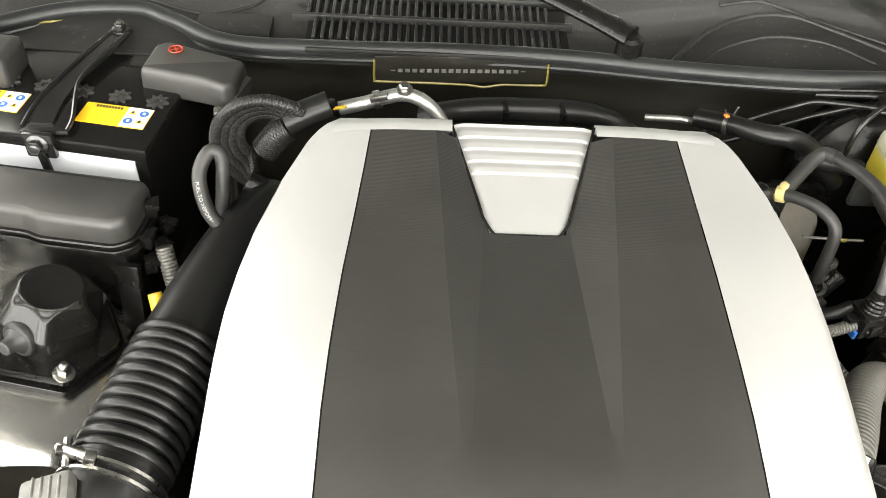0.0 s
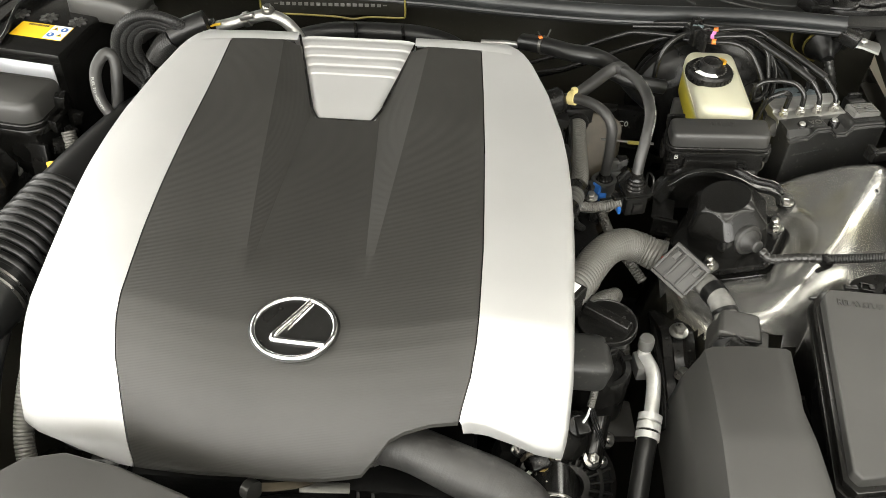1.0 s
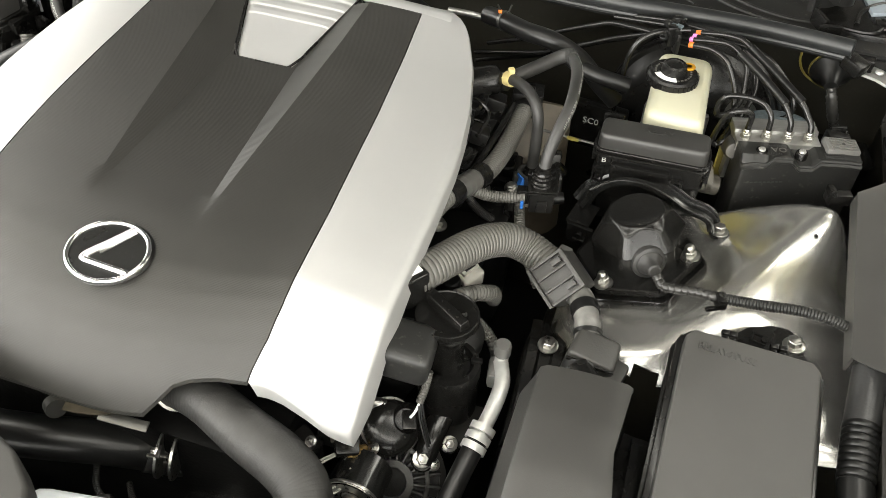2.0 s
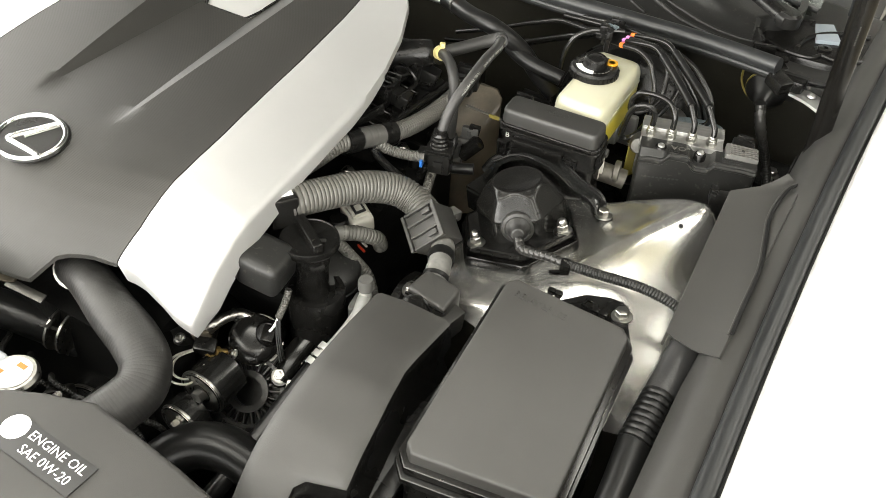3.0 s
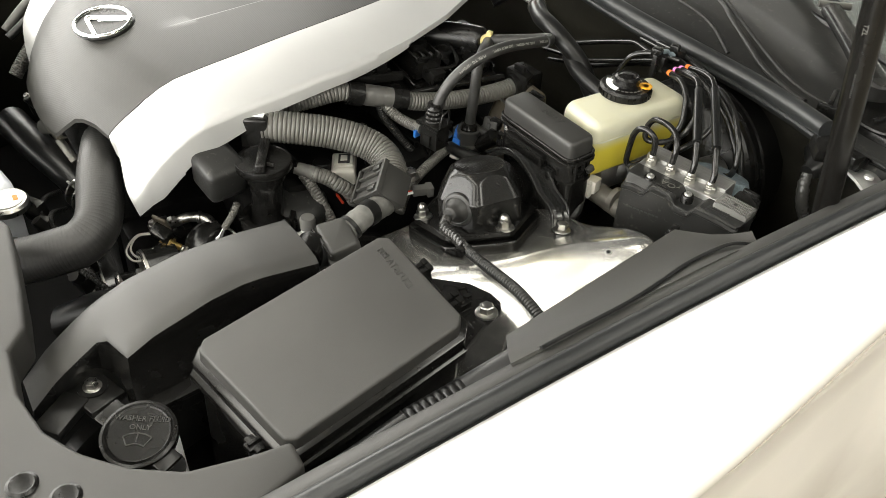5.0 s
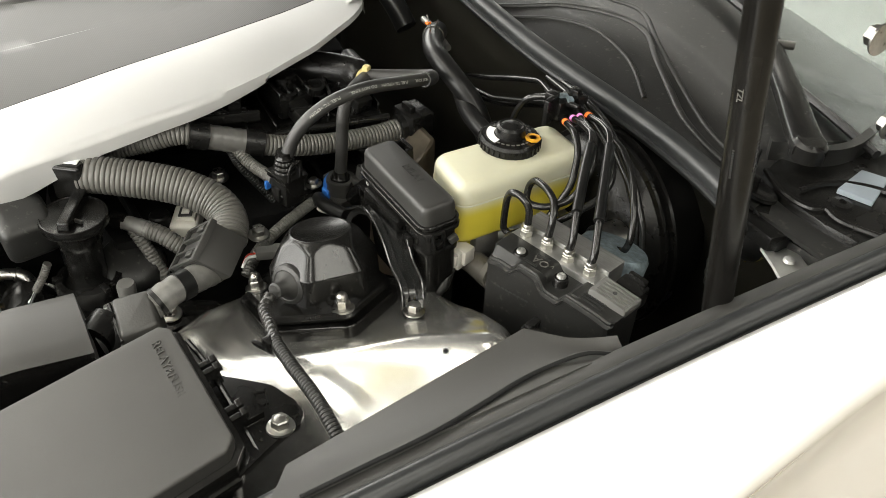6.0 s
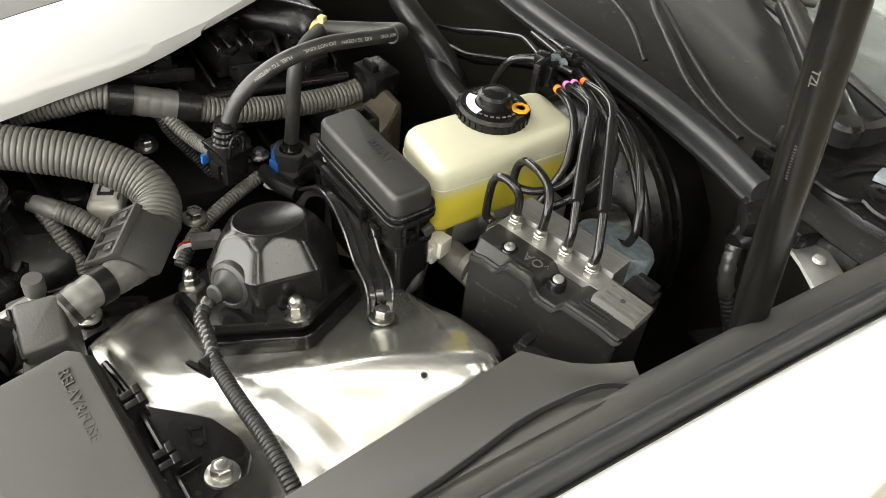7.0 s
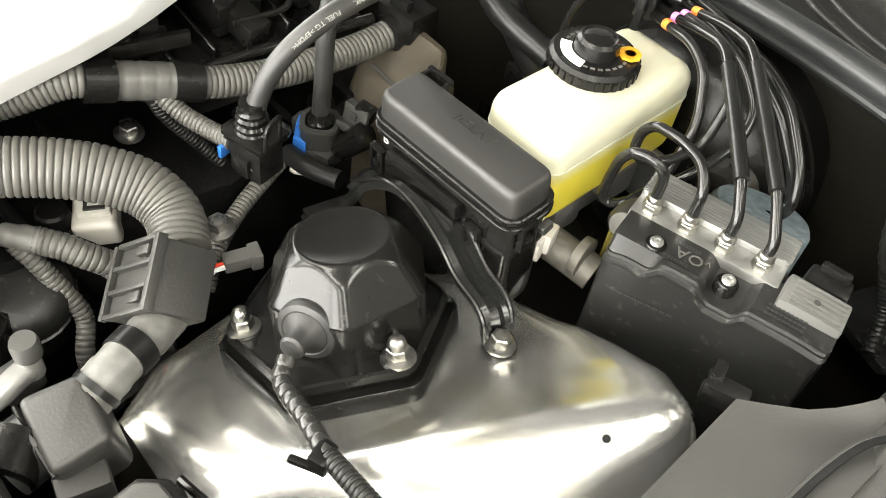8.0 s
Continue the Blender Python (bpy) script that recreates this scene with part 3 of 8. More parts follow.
for ridge, rr in (([(0.207, 0.665), (0.235, 0.700), (0.272, 0.735), (0.315, 0.760), (0.361, 0.772), (0.405, 0.768), (0.454, 0.742), (0.505, 0.720), (0.553, 0.701), (0.60, 0.690), (0.635, 0.685)], 0.005),
                  ([(0.25, 0.675), (0.285, 0.703), (0.33, 0.718), (0.37, 0.722), (0.42, 0.718), (0.455, 0.710), (0.50, 0.690)], 0.0035),
                  ([(0.30, 0.792), (0.358, 0.796), (0.43, 0.765), (0.499, 0.738), (0.545, 0.722), (0.585, 0.710), (0.626, 0.703), (0.66, 0.705)], 0.004),
                  ([(-0.33, 0.80), (-0.36, 0.76), (-0.42, 0.74), (-0.52, 0.78)], 0.005)):
    part("ridge", tube([(x, y, cowl_height(x, y) - 0.0005) for x, y in ridge], rr * 0.85, 10, 0.006), COWL, cowl)
SEAL_LINE = [(-0.70, 0.672, 0.9), (-0.605, 0.728, 0.9), (-0.511, 0.742, 0.9), (-0.452, 0.715, 0.9), (-0.369, 0.668, 0.9), (-0.223, 0.661, 0.902), (-0.076, 0.662, 0.904),
             (0.072, 0.658, 0.904), (0.218, 0.642, 0.904), (0.368, 0.637, 0.902), (0.50, 0.645, 0.9), (0.58, 0.645, 0.901), (0.65, 0.638, 0.903), (0.712, 0.622, 0.908)]
seal = thing("hood_seal", (0, 0.65, 0.87), "long black rubber seal along the cowl edge", "seal")
part("bulb", tube(SEAL_LINE, 0.0115, 16, 0.008), SEAL, seal)
part("lip", tube([(x, y - 0.009, z - 0.010) for x, y, z in SEAL_LINE], 0.0035, 8, 0.008), SEAL, seal)
part("clip_strip", tube([(x, y - 0.002, z - 0.015) for x, y, z in SEAL_LINE], 0.006, 8, 0.008), RUBBER, seal)
part("end_block", rbox((0.030, 0.024, 0.018), (0.720, 0.614, 0.890), (0, 10, -35), 0.004), PLASTIC, seal)

screen = thing("windscreen", (0, 0.90, 0.90), "tinted glass windscreen above the cowl", "windscreen")
part("glass", thicken(loft([[(x, 0.905 + 0.9 * k / 6 - 0.12 * (x / 0.8) ** 2, 0.918 + 0.55 * k / 6) for x in [-0.72 + 1.44 * j / 24 for j in range(25)]] for k in range(7)]), 0.005), GLASS, screen)
part("lower_moulding", tube([(x, 0.900 - 0.12 * (x / 0.8) ** 2, 0.917) for x in [-0.72 + 1.44 * j / 24 for j in range(25)]], 0.005, 8, 0.02), RUBBER, screen, "black rubber moulding")
# dashboard coloured pale to give the glass its reflected grey
solid("dashboard", hull_bm(-0.70, 0.70, 0.96, 1.7, 0.7, 0.925), REFLECTION_DASH, (0, 1.3, 0.7), "dashboard behind the windscreen, pale grey in place of the glass's reflection", "dashboard")
# unseen panels added to keep window light out of the tower's reflections
for sx in (-1, 1):
    solid("cabin_light_block", thicken(loft([[(sx * 0.735, 0.93 + 0.77 * k / 6, 0.60), (sx * 0.735, 0.93 + 0.77 * k / 6, 0.86 + 0.50 * k / 6)] for k in range(7)]), 0.02), LINER, (sx * 0.735, 1.3, 0.6), "unseen dark panel at the cabin side, added to block window light", "cabin", kind="structure")
solid("cabin_backdrop", hull_bm(-0.8, 0.8, 1.7, 1.76, 0.3, 1.5), ROOM_WALL, (0, 1.73, 0.3), "pale cabin behind the windscreen", "cabin", kind="structure")

# the open hood above, which shades the back of the bay
hood = thing("hood", (0, 0.90, 1.02), "open white hood with a dark liner underneath", "hood")
def hood_bm(off):
    rows = []
    for i in range(13):
        s = i / 12
        w = 0.80 - 0.10 * s * s
        rows.append([(w * (2 * j / 16 - 1), 0.86 - 0.75 * s + off * 0.8, 1.06 + 0.83 * s + 0.04 * math.sin(math.pi * j / 16) + off * 0.5) for j in range(17)])
    return thicken(loft(rows), 0.012)
part("panel", hood_bm(0.02), WHITE, hood)
part("liner", hood_bm(0.0), LINER, hood)


# the gas strut that holds the hood
prop = thing("gas_strut", (0.79, 0.535, 0.85), "black gas strut holding up the hood", "gas strut")
S0, S1 = Vector((0.7965, 0.5355, 0.835)), Vector((0.776, 0.414, 1.55))
axis = (S1 - S0).normalized()
part("cylinder", tube([S0 + axis * 0.03, S0 + axis * 0.55], 0.0123, 24, 0.05), STRUT_PAINT, prop)
part("ball_joint", lathe([(0, -0.01), (0.011, -0.008), (0.013, 0.004), (0.013, 0.026), (0.010, 0.034), (0, 0.034)], 18, along(axis, S0)), PLASTIC, prop)
part("rod", tube([S0 + axis * 0.55, S1], 0.006, 12, 0.05), STEEL, prop)
part("bracket", join(rbox((0.05, 0.05, 0.004), (0.80, 0.53, 0.822), (0, 20, 0), 0.002), bolt_bm((0.81, 0.552, 0.823), (0, 0, 1), 0.006)), BLACKPAINT, prop)
side = (axis.cross(Vector((0.36, -0.45, 0.38)))).normalized()
front = side.cross(axis).normalized()
if front.dot(Vector((0.36, -0.45, 0.2))) < 0:
    front, side = -front, -side
def on_strut(bm, s, turn):
    c, sn = math.cos(turn), math.sin(turn)
    n = front * c + side * sn
    u = n.cross(-axis)
    rot = Matrix.Identity(4)
    for r in range(3):
        rot[r][0], rot[r][1], rot[r][2], rot[r][3] = -axis[r], -u[r] * -1, n[r], (S0 + axis * s + n * 0.0125)[r]
    bm.transform(rot)
    return bm
part("marking", on_strut(letters("TZL", 0.0064), 0.262, -0.55), TAPE, prop, "white stencilled letters")
part("fine_print", join(on_strut(bars(12, 0.026, 0.0016, 0.0012), 0.205, -0.45), on_strut(bars(9, 0.028, 0.0016, 0.0016), 0.21, 1.0)), RUBBER_SOFT, prop)

# hinge of the hood
hinge = part("hinge", join(rbox((0.006, 0.05, 0.22), (0.765, 0.725, 1.05), (28, 0, 0), 0.002), rbox((0.03, 0.10, 0.006), (0.775, 0.68, 1.125), (-30, 0, 0), 0.002)), BLACKPAINT, hood, "black steel hinge arm")
part("bolt", bolt_bm((0.762, 0.665, 1.085), (-1, 0, 0), 0.009), ZINC, hinge)
part("bolt", bolt_bm((0.762, 0.73, 0.99), (-1, 0, 0), 0.008), ZINC, hinge)


# wiper
wiper = thing("wiper_arm", (0.675, 0.76, 0.89), "black wiper arm lying along the windscreen base", "wiper")
part("arm", strip_taper([(0.697, 0.728, 0.929), (0.66, 0.752, 0.933), (0.62, 0.780, 0.937), (0.58, 0.806, 0.941), (0.535, 0.833, 0.946)], 0.034, 0.026, 0.014), PLASTIC, wiper)
part("end_cap", lathe([(0, -0.012), (0.017, -0.012), (0.0175, 0.004), (0.014, 0.008), (0, 0.009)], 24, pose(0.692, 0.732, 0.928)), PLASTIC, wiper)
part("hinge_pin", tube([(0.520, 0.824, 0.948), (0.548, 0.856, 0.948)], 0.005, 12, 0.006), STEEL, wiper)
part("rod", strip_taper([(0.535, 0.838, 0.948), (0.48, 0.868, 0.955), (0.40, 0.895, 0.965), (0.30, 0.92, 0.975)], 0.022, 0.012, 0.007), PLASTIC, wiper)
part("blade", tube([(0.46, 0.872, 0.950), (0.25, 0.905, 0.962), (0.05, 0.92, 0.966)], 0.006, 8, 0.02), RUBBER, wiper)
wiper = thing("wiper_arm", (0.12, 0.66, 0.89), "black wiper arm base at the middle of the cowl", "wiper")
part("arm", tube([(0.150, 0.662, 0.938), (0.10, 0.700, 0.945), (0.02, 0.750, 0.955), (-0.10, 0.80, 0.965), (-0.2, 0.84, 0.972)], lambda s: 0.020 - 0.010 * s, 14, 0.01, flat=0.6), PLASTIC, wiper)
part("pivot", lathe([(0, 0), (0.018, 0), (0.017, 0.03), (0.013, 0.034), (0, 0.034)], 20, pose(0.150, 0.662, 0.905)), PLASTIC, wiper)


# side trim along the fender
def trim_strip():
    rows = []
    for i in range(45):
        y = -0.36 + 1.30 * i / 44
        x, z = fender_edge(max(y, -0.12))
        nose = max(0.0, -0.1 - y) ** 2 * 0.9
        x, z = x - nose * 0.4, z - nose * 0.6
        wide = 0.060
        rows.append([(x - wide - 0.012, y, z - 0.075), (x - wide, y, z - 0.036), (x - wide + 0.010, y, z - 0.022), (x - 0.034, y, z - 0.016), (x - 0.026, y, z - 0.017), (x - 0.010, y, z - 0.03)])
    return thicken(loft(rows), 0.003)


trim = thing("fender_trim", (0.81, 0.2, 0.80), "black plastic trim strip along the fender edge", "trim strip")
part("strip", trim_strip(), PLASTIC_TOP, trim)
edge = [(fender_edge(y)[0] - 0.016, y, fender_edge(y)[1] - 0.006) for y in [-0.12 + 0.06 * i for i in range(18)]]
part("rubber_seal", tube(edge, 0.0095, 14, 0.012), SEAL, trim, "black rubber weather strip")
part("seal_lip", tube([(x + 0.012, y, z - 0.002) for x, y, z in edge], 0.003, 8, 0.012), RUBBER, trim)


def flap_bm():
    """The broad flap that covers the gap beside the strut tower; it falls inwards."""
    rows = []
    for i in range(25):
        y = 0.135 + (0.432 - 0.135) * i / 24
        fx, fz = fender_edge(y)
        end = min(1.0, max(0.0, (y - 0.378) / 0.060))
        x0 = 0.742 - 0.012 * (y - 0.14) / 0.3 + 0.055 * math.sqrt(end)
        x1 = fx - 0.048
        row = []
        for k in range(9):
            s = k / 8
            x = x0 + (x1 - x0) * s
            zb = 0.825 + 0.055 * (y - 0.14) / 0.3
            z = zb + (fz - 0.020 - zb) * s - 0.005 * math.sin(math.pi * s) - 0.014 * s * smooth((y - 0.385) / 0.045)
            row.append((x, y + (0.026 * (1 - s) - 0.016 * s) * (1 - i / 24), z))
        rows.append([(row[0][0] - 0.002, row[0][1], row[0][2] - 0.02)] + row)
    return thicken(loft(rows), 0.003)


flap = thing("gap_cover", (0.77, 0.3, 0.80), "black plastic flap covering the gap beside the strut tower", "cover")
part("flap", flap_bm(), PLASTIC_TOP, flap)
def flap_z(x, y):
    fx, fz = fender_edge(y)
    x0 = 0.742 - 0.012 * (y - 0.14) / 0.3
    zb = 0.825 + 0.055 * (y - 0.14) / 0.3
    q = (x - x0) / (fx - 0.048 - x0)
    return zb + (fz - 0.020 - zb) * q - 0.005 * math.sin(math.pi * min(1, max(0, q))) - 0.014 * q * smooth((y - 0.385) / 0.045)
SLIT = [(0.803, 0.150), (0.802, 0.20), (0.801, 0.250), (0.794, 0.295), (0.787, 0.335), (0.787, 0.365), (0.791, 0.392), (0.798, 0.412), (0.805, 0.424)]
part("slit", tube([(x, y, flap_z(x, y) + 0.0030) for x, y in SLIT], 0.0020, 8, 0.008, flat=0.6), TAIL, flap, "dark slit")
part("slit_edge", tube([(x - 0.0026, y, flap_z(x - 0.0026, y) + 0.0028) for x, y in SLIT], 0.0014, 8, 0.008), PLASTIC_TOP, flap)
part("tab", join(rbox((0.026, 0.012, 0.016), (0.722, 0.398, 0.836), (0, 0, 20), 0.002), rbox((0.008, 0.016, 0.02), (0.712, 0.402, 0.836), (0, 0, 20), 0.002)), PLASTIC, flap)


def strip_bm(points, width, thick, up=(0, 0, 1)):
    path = spline(points, 0.006)
    rows = []
    for i, p in enumerate(path):
        t = (path[min(i + 1, len(path) - 1)] - path[max(i - 1, 0)]).normalized()
        side_way = t.cross(Vector(up)).normalized()
        nrm = side_way.cross(t)
        w = width(i / (len(path) - 1)) if callable(width) else width
        rows.append([p - side_way * w - nrm * 0.006, p - side_way * w, p - side_way * w * 0.45 + nrm * 0.001, p - side_way * w * 0.3 - nrm * 0.003, p + side_way * w * 0.3 - nrm * 0.003,
                     p + side_way * w * 0.45 + nrm * 0.001, p + side_way * w, p + side_way * w - nrm * 0.006])
    return thicken(loft(rows), thick)


# ---- strut towers ----
def edge_distance(x, y, poly):
    """Signed distance to a polygon, below zero inside."""
    best, inside, n = 9.0, False, len(poly)
    for i in range(n):
        (ax, ay), (bx, by) = poly[i], poly[(i + 1) % n]
        dx, dy = bx - ax, by - ay
        u = max(0.0, min(1.0, ((x - ax) * dx + (y - ay) * dy) / (dx * dx + dy * dy)))
        best = min(best, math.hypot(x - ax - u * dx, y - ay - u * dy))
        if (ay > y) != (by > y) and x < (bx - ax) * (y - ay) / (by - ay) + ax:
            inside = not inside
    return -best if inside else best


TOWER = [(0.475, 0.130), (0.44, 0.175), (0.425, 0.25), (0.45, 0.345), (0.52, 0.395), (0.62, 0.41), (0.69, 0.40), (0.74, 0.365), (0.79, 0.30), (0.81, 0.10), (0.62, 0.115), (0.56, 0.140)]


def soft(v, w):
    """Nothing below zero and v above it, rounded over w."""
    return w * math.log1p(math.exp(min(40.0, v / w)))


def tower_height(x, y):
    """A top that rises outwards, folded along a slanting crease towards the front."""
    z = 0.745 + 0.40 * (x - 0.48)
    crease = (x - 0.634) * 0.805 - (y - 0.252) * 0.593
    front = (x - 0.60) * 0.20 - (y - 0.226) * 0.98
    fold = 0.95 * soft(crease, 0.006) + 0.42 * soft(front - 0.5 * soft(crease, 0.02), 0.024) * smooth((x - 0.46) / 0.14)
    z += 0.012 * math.exp(-((crease - 0.004) / 0.032) ** 2) * smooth((x - 0.61) / 0.06) - 0.16 * math.tanh(fold / 0.16)
    z -= 0.75 * soft(x - 0.722 - 0.3 * max(0.0, 0.30 - y), 0.008) * smooth((y - 0.26) / 0.06)
    z -= 0.016 * math.exp(-((x - 0.60) / 0.045) ** 2 - ((y - 0.37) / 0.05) ** 2)
    z += 0.004 * math.exp(-((x - 0.665) / 0.018) ** 2 - ((y - 0.372) / 0.016) ** 2)
    seat = 0.754 + 0.25 * (x - 0.515)
    z += min(0.0, seat - z) * smooth((0.112 - math.hypot(x - 0.515, y - 0.282)) / 0.03)
    return z


def tower_bm(wall):
    """The pressing's top, or with wall its steep sides."""
    rows = []
    for i in range(73):
        x = 0.39 + 0.43 * i / 72
        row = []
        for k in range(81):
            y = -0.13 + 0.58 * k / 80
            d = edge_distance(x, y, TOWER)
            r = 0.028
            drop = 0.0
            if d > -r:
                q = min(1.0, (d + r) / r)
                drop = r * (1 - math.sqrt(max(0.0, 1 - q * q))) + max(0.0, d) * 7
            row.append((x, y, max(0.35, tower_height(x, y) - drop)))
        rows.append(row)
    bm = loft(rows)
    bm.normal_update()
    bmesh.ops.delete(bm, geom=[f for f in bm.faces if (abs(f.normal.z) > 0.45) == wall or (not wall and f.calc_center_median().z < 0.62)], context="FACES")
    return bm


TOWER_LABEL = "pressed steel strut tower in satin silver-grey paint"
tower = thing("strut_tower", (0.53, 0.27, 0.5), TOWER_LABEL, "strut tower", "strut towers")
part("pressing", tower_bm(False), TOWER_PAINT, tower, angle=80)
# steep faces take a darker colour than the pressing's top
part("side_wall", tower_bm(True), ECOAT, tower, "dark steep side walls", angle=80)
hole_at = Vector((0.699, 0.323, tower_height(0.699, 0.323)))
part("hole_rim", lathe([(0.0024, 0.0), (0.0026, 0.0010), (0.0036, 0.0010), (0.0040, 0.0)], 20, along((0.28, -0.45, 0.85), hole_at)), ALU, tower)
part("hole", lathe([(0, 0), (0.0025, 0), (0.0025, 0.0006), (0, 0.0006)], 14, along((0.28, -0.45, 0.85), hole_at)), TAIL, tower, "small drain hole")
tower_l = thing("strut_tower", (-0.53, 0.27, 0.5), TOWER_LABEL, "strut tower", "strut towers")
part("pressing", mirrored(tower_bm(False)), TOWER_PAINT, tower_l, angle=80)
part("side_wall", mirrored(tower_bm(True)), ECOAT, tower_l, "dark steep side walls", angle=80)


def strut_cap(flip):
    s = -1 if flip else 1
    base = (s * 0.515, 0.282, 0.766)
    cap = thing("suspension_cover", base, "glossy black plastic suspension cover with three nuts and a cable", "suspension cover", "suspension caps", turn=(0, -14 * s, 0))

    turn = -38.0 if not flip else -22.0

    def dome_bm():
        """Six flat walls that lean in above a shoulder, cut by a cone towards the round top."""
        bm = bmesh.new()
        n = 96
        levels = [0.010 + 0.004 * i for i in range(8)] + [0.0385, 0.0395, 0.0405, 0.0415, 0.0425] + [0.0440 + 0.0015 * i for i in range(17)] + [0.0695]
        rows = []
        for z in levels:
            row = []
            for k in range(n):
                a = 2 * math.pi * k / n
                flat = 0.0500 - 0.0005 * (z / 0.04) if z < 0.0400 else 0.0495 - 0.56 * (z - 0.0400)
                b = abs((a % (math.pi / 3)) - math.pi / 6)
                d = max(0.0, b - 0.40)
                wall = flat * (1 / math.cos(min(b, 0.40)) + 0.459 * (d - d * d / 0.2472))
                cone = 0.0318 + 1.0 * (0.0700 - z) + 0.0016 * smooth((0.0700 - z) / 0.006)
                row.append(Vector((min(wall, cone), a, z)))
            rows.append(row)
        for r, z in ((0.0312, 0.0705), (0.0300, 0.0710), (0.0284, 0.0707), (0.019, 0.0692), (0.008, 0.0686)):
            rows.append([Vector((r, 2 * math.pi * k / n, z)) for k in range(n)])
        shift = math.radians(turn)
        vs = [[bm.verts.new((p.x * math.cos(p.y + shift) + 0.002 * s, p.x * math.sin(p.y + shift) + 0.010, p.z)) for p in row] for row in rows]
        for lo, hi in zip(vs[:-1], vs[1:]):
            for k in range(n):
                bm.faces.new((lo[k], lo[(k + 1) % n], hi[(k + 1) % n], hi[k]))
        bm.faces.new(vs[-1])
        return bm

    part("dome", dome_bm(), GLOSS_BLACK, cap, local=True, angle=50)

    def lobes(a, z):
        """A plate with six rounded corners, three of them out at the nuts."""
        b = (a - math.radians(2 if not flip else 178)) % (math.pi / 3)
        return min(1.06, 0.94 / math.cos(b - math.pi / 6))

    part("flange", lathe([(0, 0.004), (0.069, 0.004), (0.070, 0.007), (0.0685, 0.0115), (0.0665, 0.0125), (0.0650, 0.011), (0.050, 0.011), (0, 0.011)], 72, squash=lobes), GLOSS_BLACK, cap, local=True, angle=25)
    part("gasket", lathe([(0, -0.018), (0.074, -0.018), (0.0760, -0.014), (0.0755, -0.0005), (0.0742, 0.0012), (0.0725, 0.0008), (0.0715, 0.0), (0, 0.0)], 72, squash=lobes), GLOSS_BLACK, cap, "black rubber mount ring", local=True)
    for ang in (-118, 2, 122) if not flip else (-62, 178, 58):
        a = math.radians(ang)
        part("nut", bolt_bm((0.0615 * math.cos(a), 0.0615 * math.sin(a), 0.011), (0, 0, 1), 0.0075, True), ZINC, cap, "zinc-plated flange nut", local=True)
    a = math.radians(-62 if not flip else -118)
    d = Vector((math.cos(a), math.sin(a), 0.12))
    at = Vector((0.046 * math.cos(a), 0.046 * math.sin(a) + 0.005, 0.032))
    part("grommet", lathe([(0, -0.008), (0.0195, -0.008), (0.0205, -0.006), (0.0205, 0.0), (0.0195, 0.002), (0.0160, 0.0035), (0.0150, 0.0030), (0.0140, 0.0045), (0.0105, 0.0075), (0.0085, 0.0120), (0.0080, 0.0190), (0.0062, 0.0205), (0, 0.0205)], 32, along(d, at)), HOSE_RUBBER, cap, "black rubber grommet", local=True)
    return cap


strut_cap(False)
strut_cap(True)

# cable from the cap across the tower
CABLE = [(0.540, 0.224, 0.806), (0.548, 0.215, 0.803), (0.560, 0.211, 0.806), (0.585, 0.207, 0.814), (0.612, 0.202, 0.819), (0.650, 0.203, 0.823), (0.690, 0.206, 0.826), (0.720, 0.207, 0.824), (0.742, 0.208, 0.817), (0.760, 0.209, 0.806)]
TAPED = material("black_tape", (0.022, 0.0215, 0.020), 0.26, grain=0.6, grain_size=180)
cable = thing("sensor_cable", (0.61, 0.2, 0.80), "thin taped black cable running over the strut tower", "cable")
part("sheath", tube(CABLE[:5], 0.0062, 12, pitch=0.0075, depth=0.0007), TAPED, cable, "black tape wrapping")
part("loom", tube(CABLE[4:], 0.0062, 12, pitch=0.0034, depth=0.0012), LOOM_DARK, cable)
part("clip", join(rbox((0.012, 0.016, 0.014), (0.610, 0.200, 0.817), (0, 0, 20), 0.003), rbox((0.022, 0.005, 0.005), (0.606, 0.192, 0.812), (0, 0, 30), 0.002)), PLASTIC, cable)


# ---- engine cover ----
COVER_Y = [-0.125, -0.118, -0.11, -0.10, -0.085, -0.065, -0.045, -0.025, 0.0, 0.05, 0.11, 0.18, 0.275, 0.38, 0.463, 0.50]
COVER_Z = [0.68, 0.735, 0.757, 0.776, 0.799, 0.821, 0.838, 0.8505, 0.860, 0.868, 0.876, 0.886, 0.899, 0.914, 0.929, 0.934]


def notch_half(y):
    return lerp(y, [0.343, 0.485], [0.041, 0.083])


def dark_half(y):
    return lerp(y, [-0.12, -0.08, -0.06, -0.03, 0.0, 0.11, 0.178, 0.275, 0.38, 0.463], [0.170, 0.180, 0.187, 0.191, 0.192, 0.192, 0.190, 0.186, 0.179, 0.172])


def outer_half(y):
    return lerp(y, [-0.12, -0.07, -0.05, 0.0, 0.16, 0.23, 0.28, 0.325, 0.39, 0.445, 0.465, 0.478], [0.278, 0.286, 0.291, 0.294, 0.295, 0.294, 0.290, 0.283, 0.265, 0.241, 0.227, 0.205])


def cover_x(x, y):
    """The passenger half is a little wider towards the front."""
    return x * (1 + 0.03 * smooth((0.42 - y) / 0.25)) if x < 0 else x


def cover_y(x, s):
    """The sides of the cover's face stand further back than its middle."""
    return s + 0.038 * min(1.0, (x / 0.19) ** 2) * smooth((0.20 - s) / 0.25)


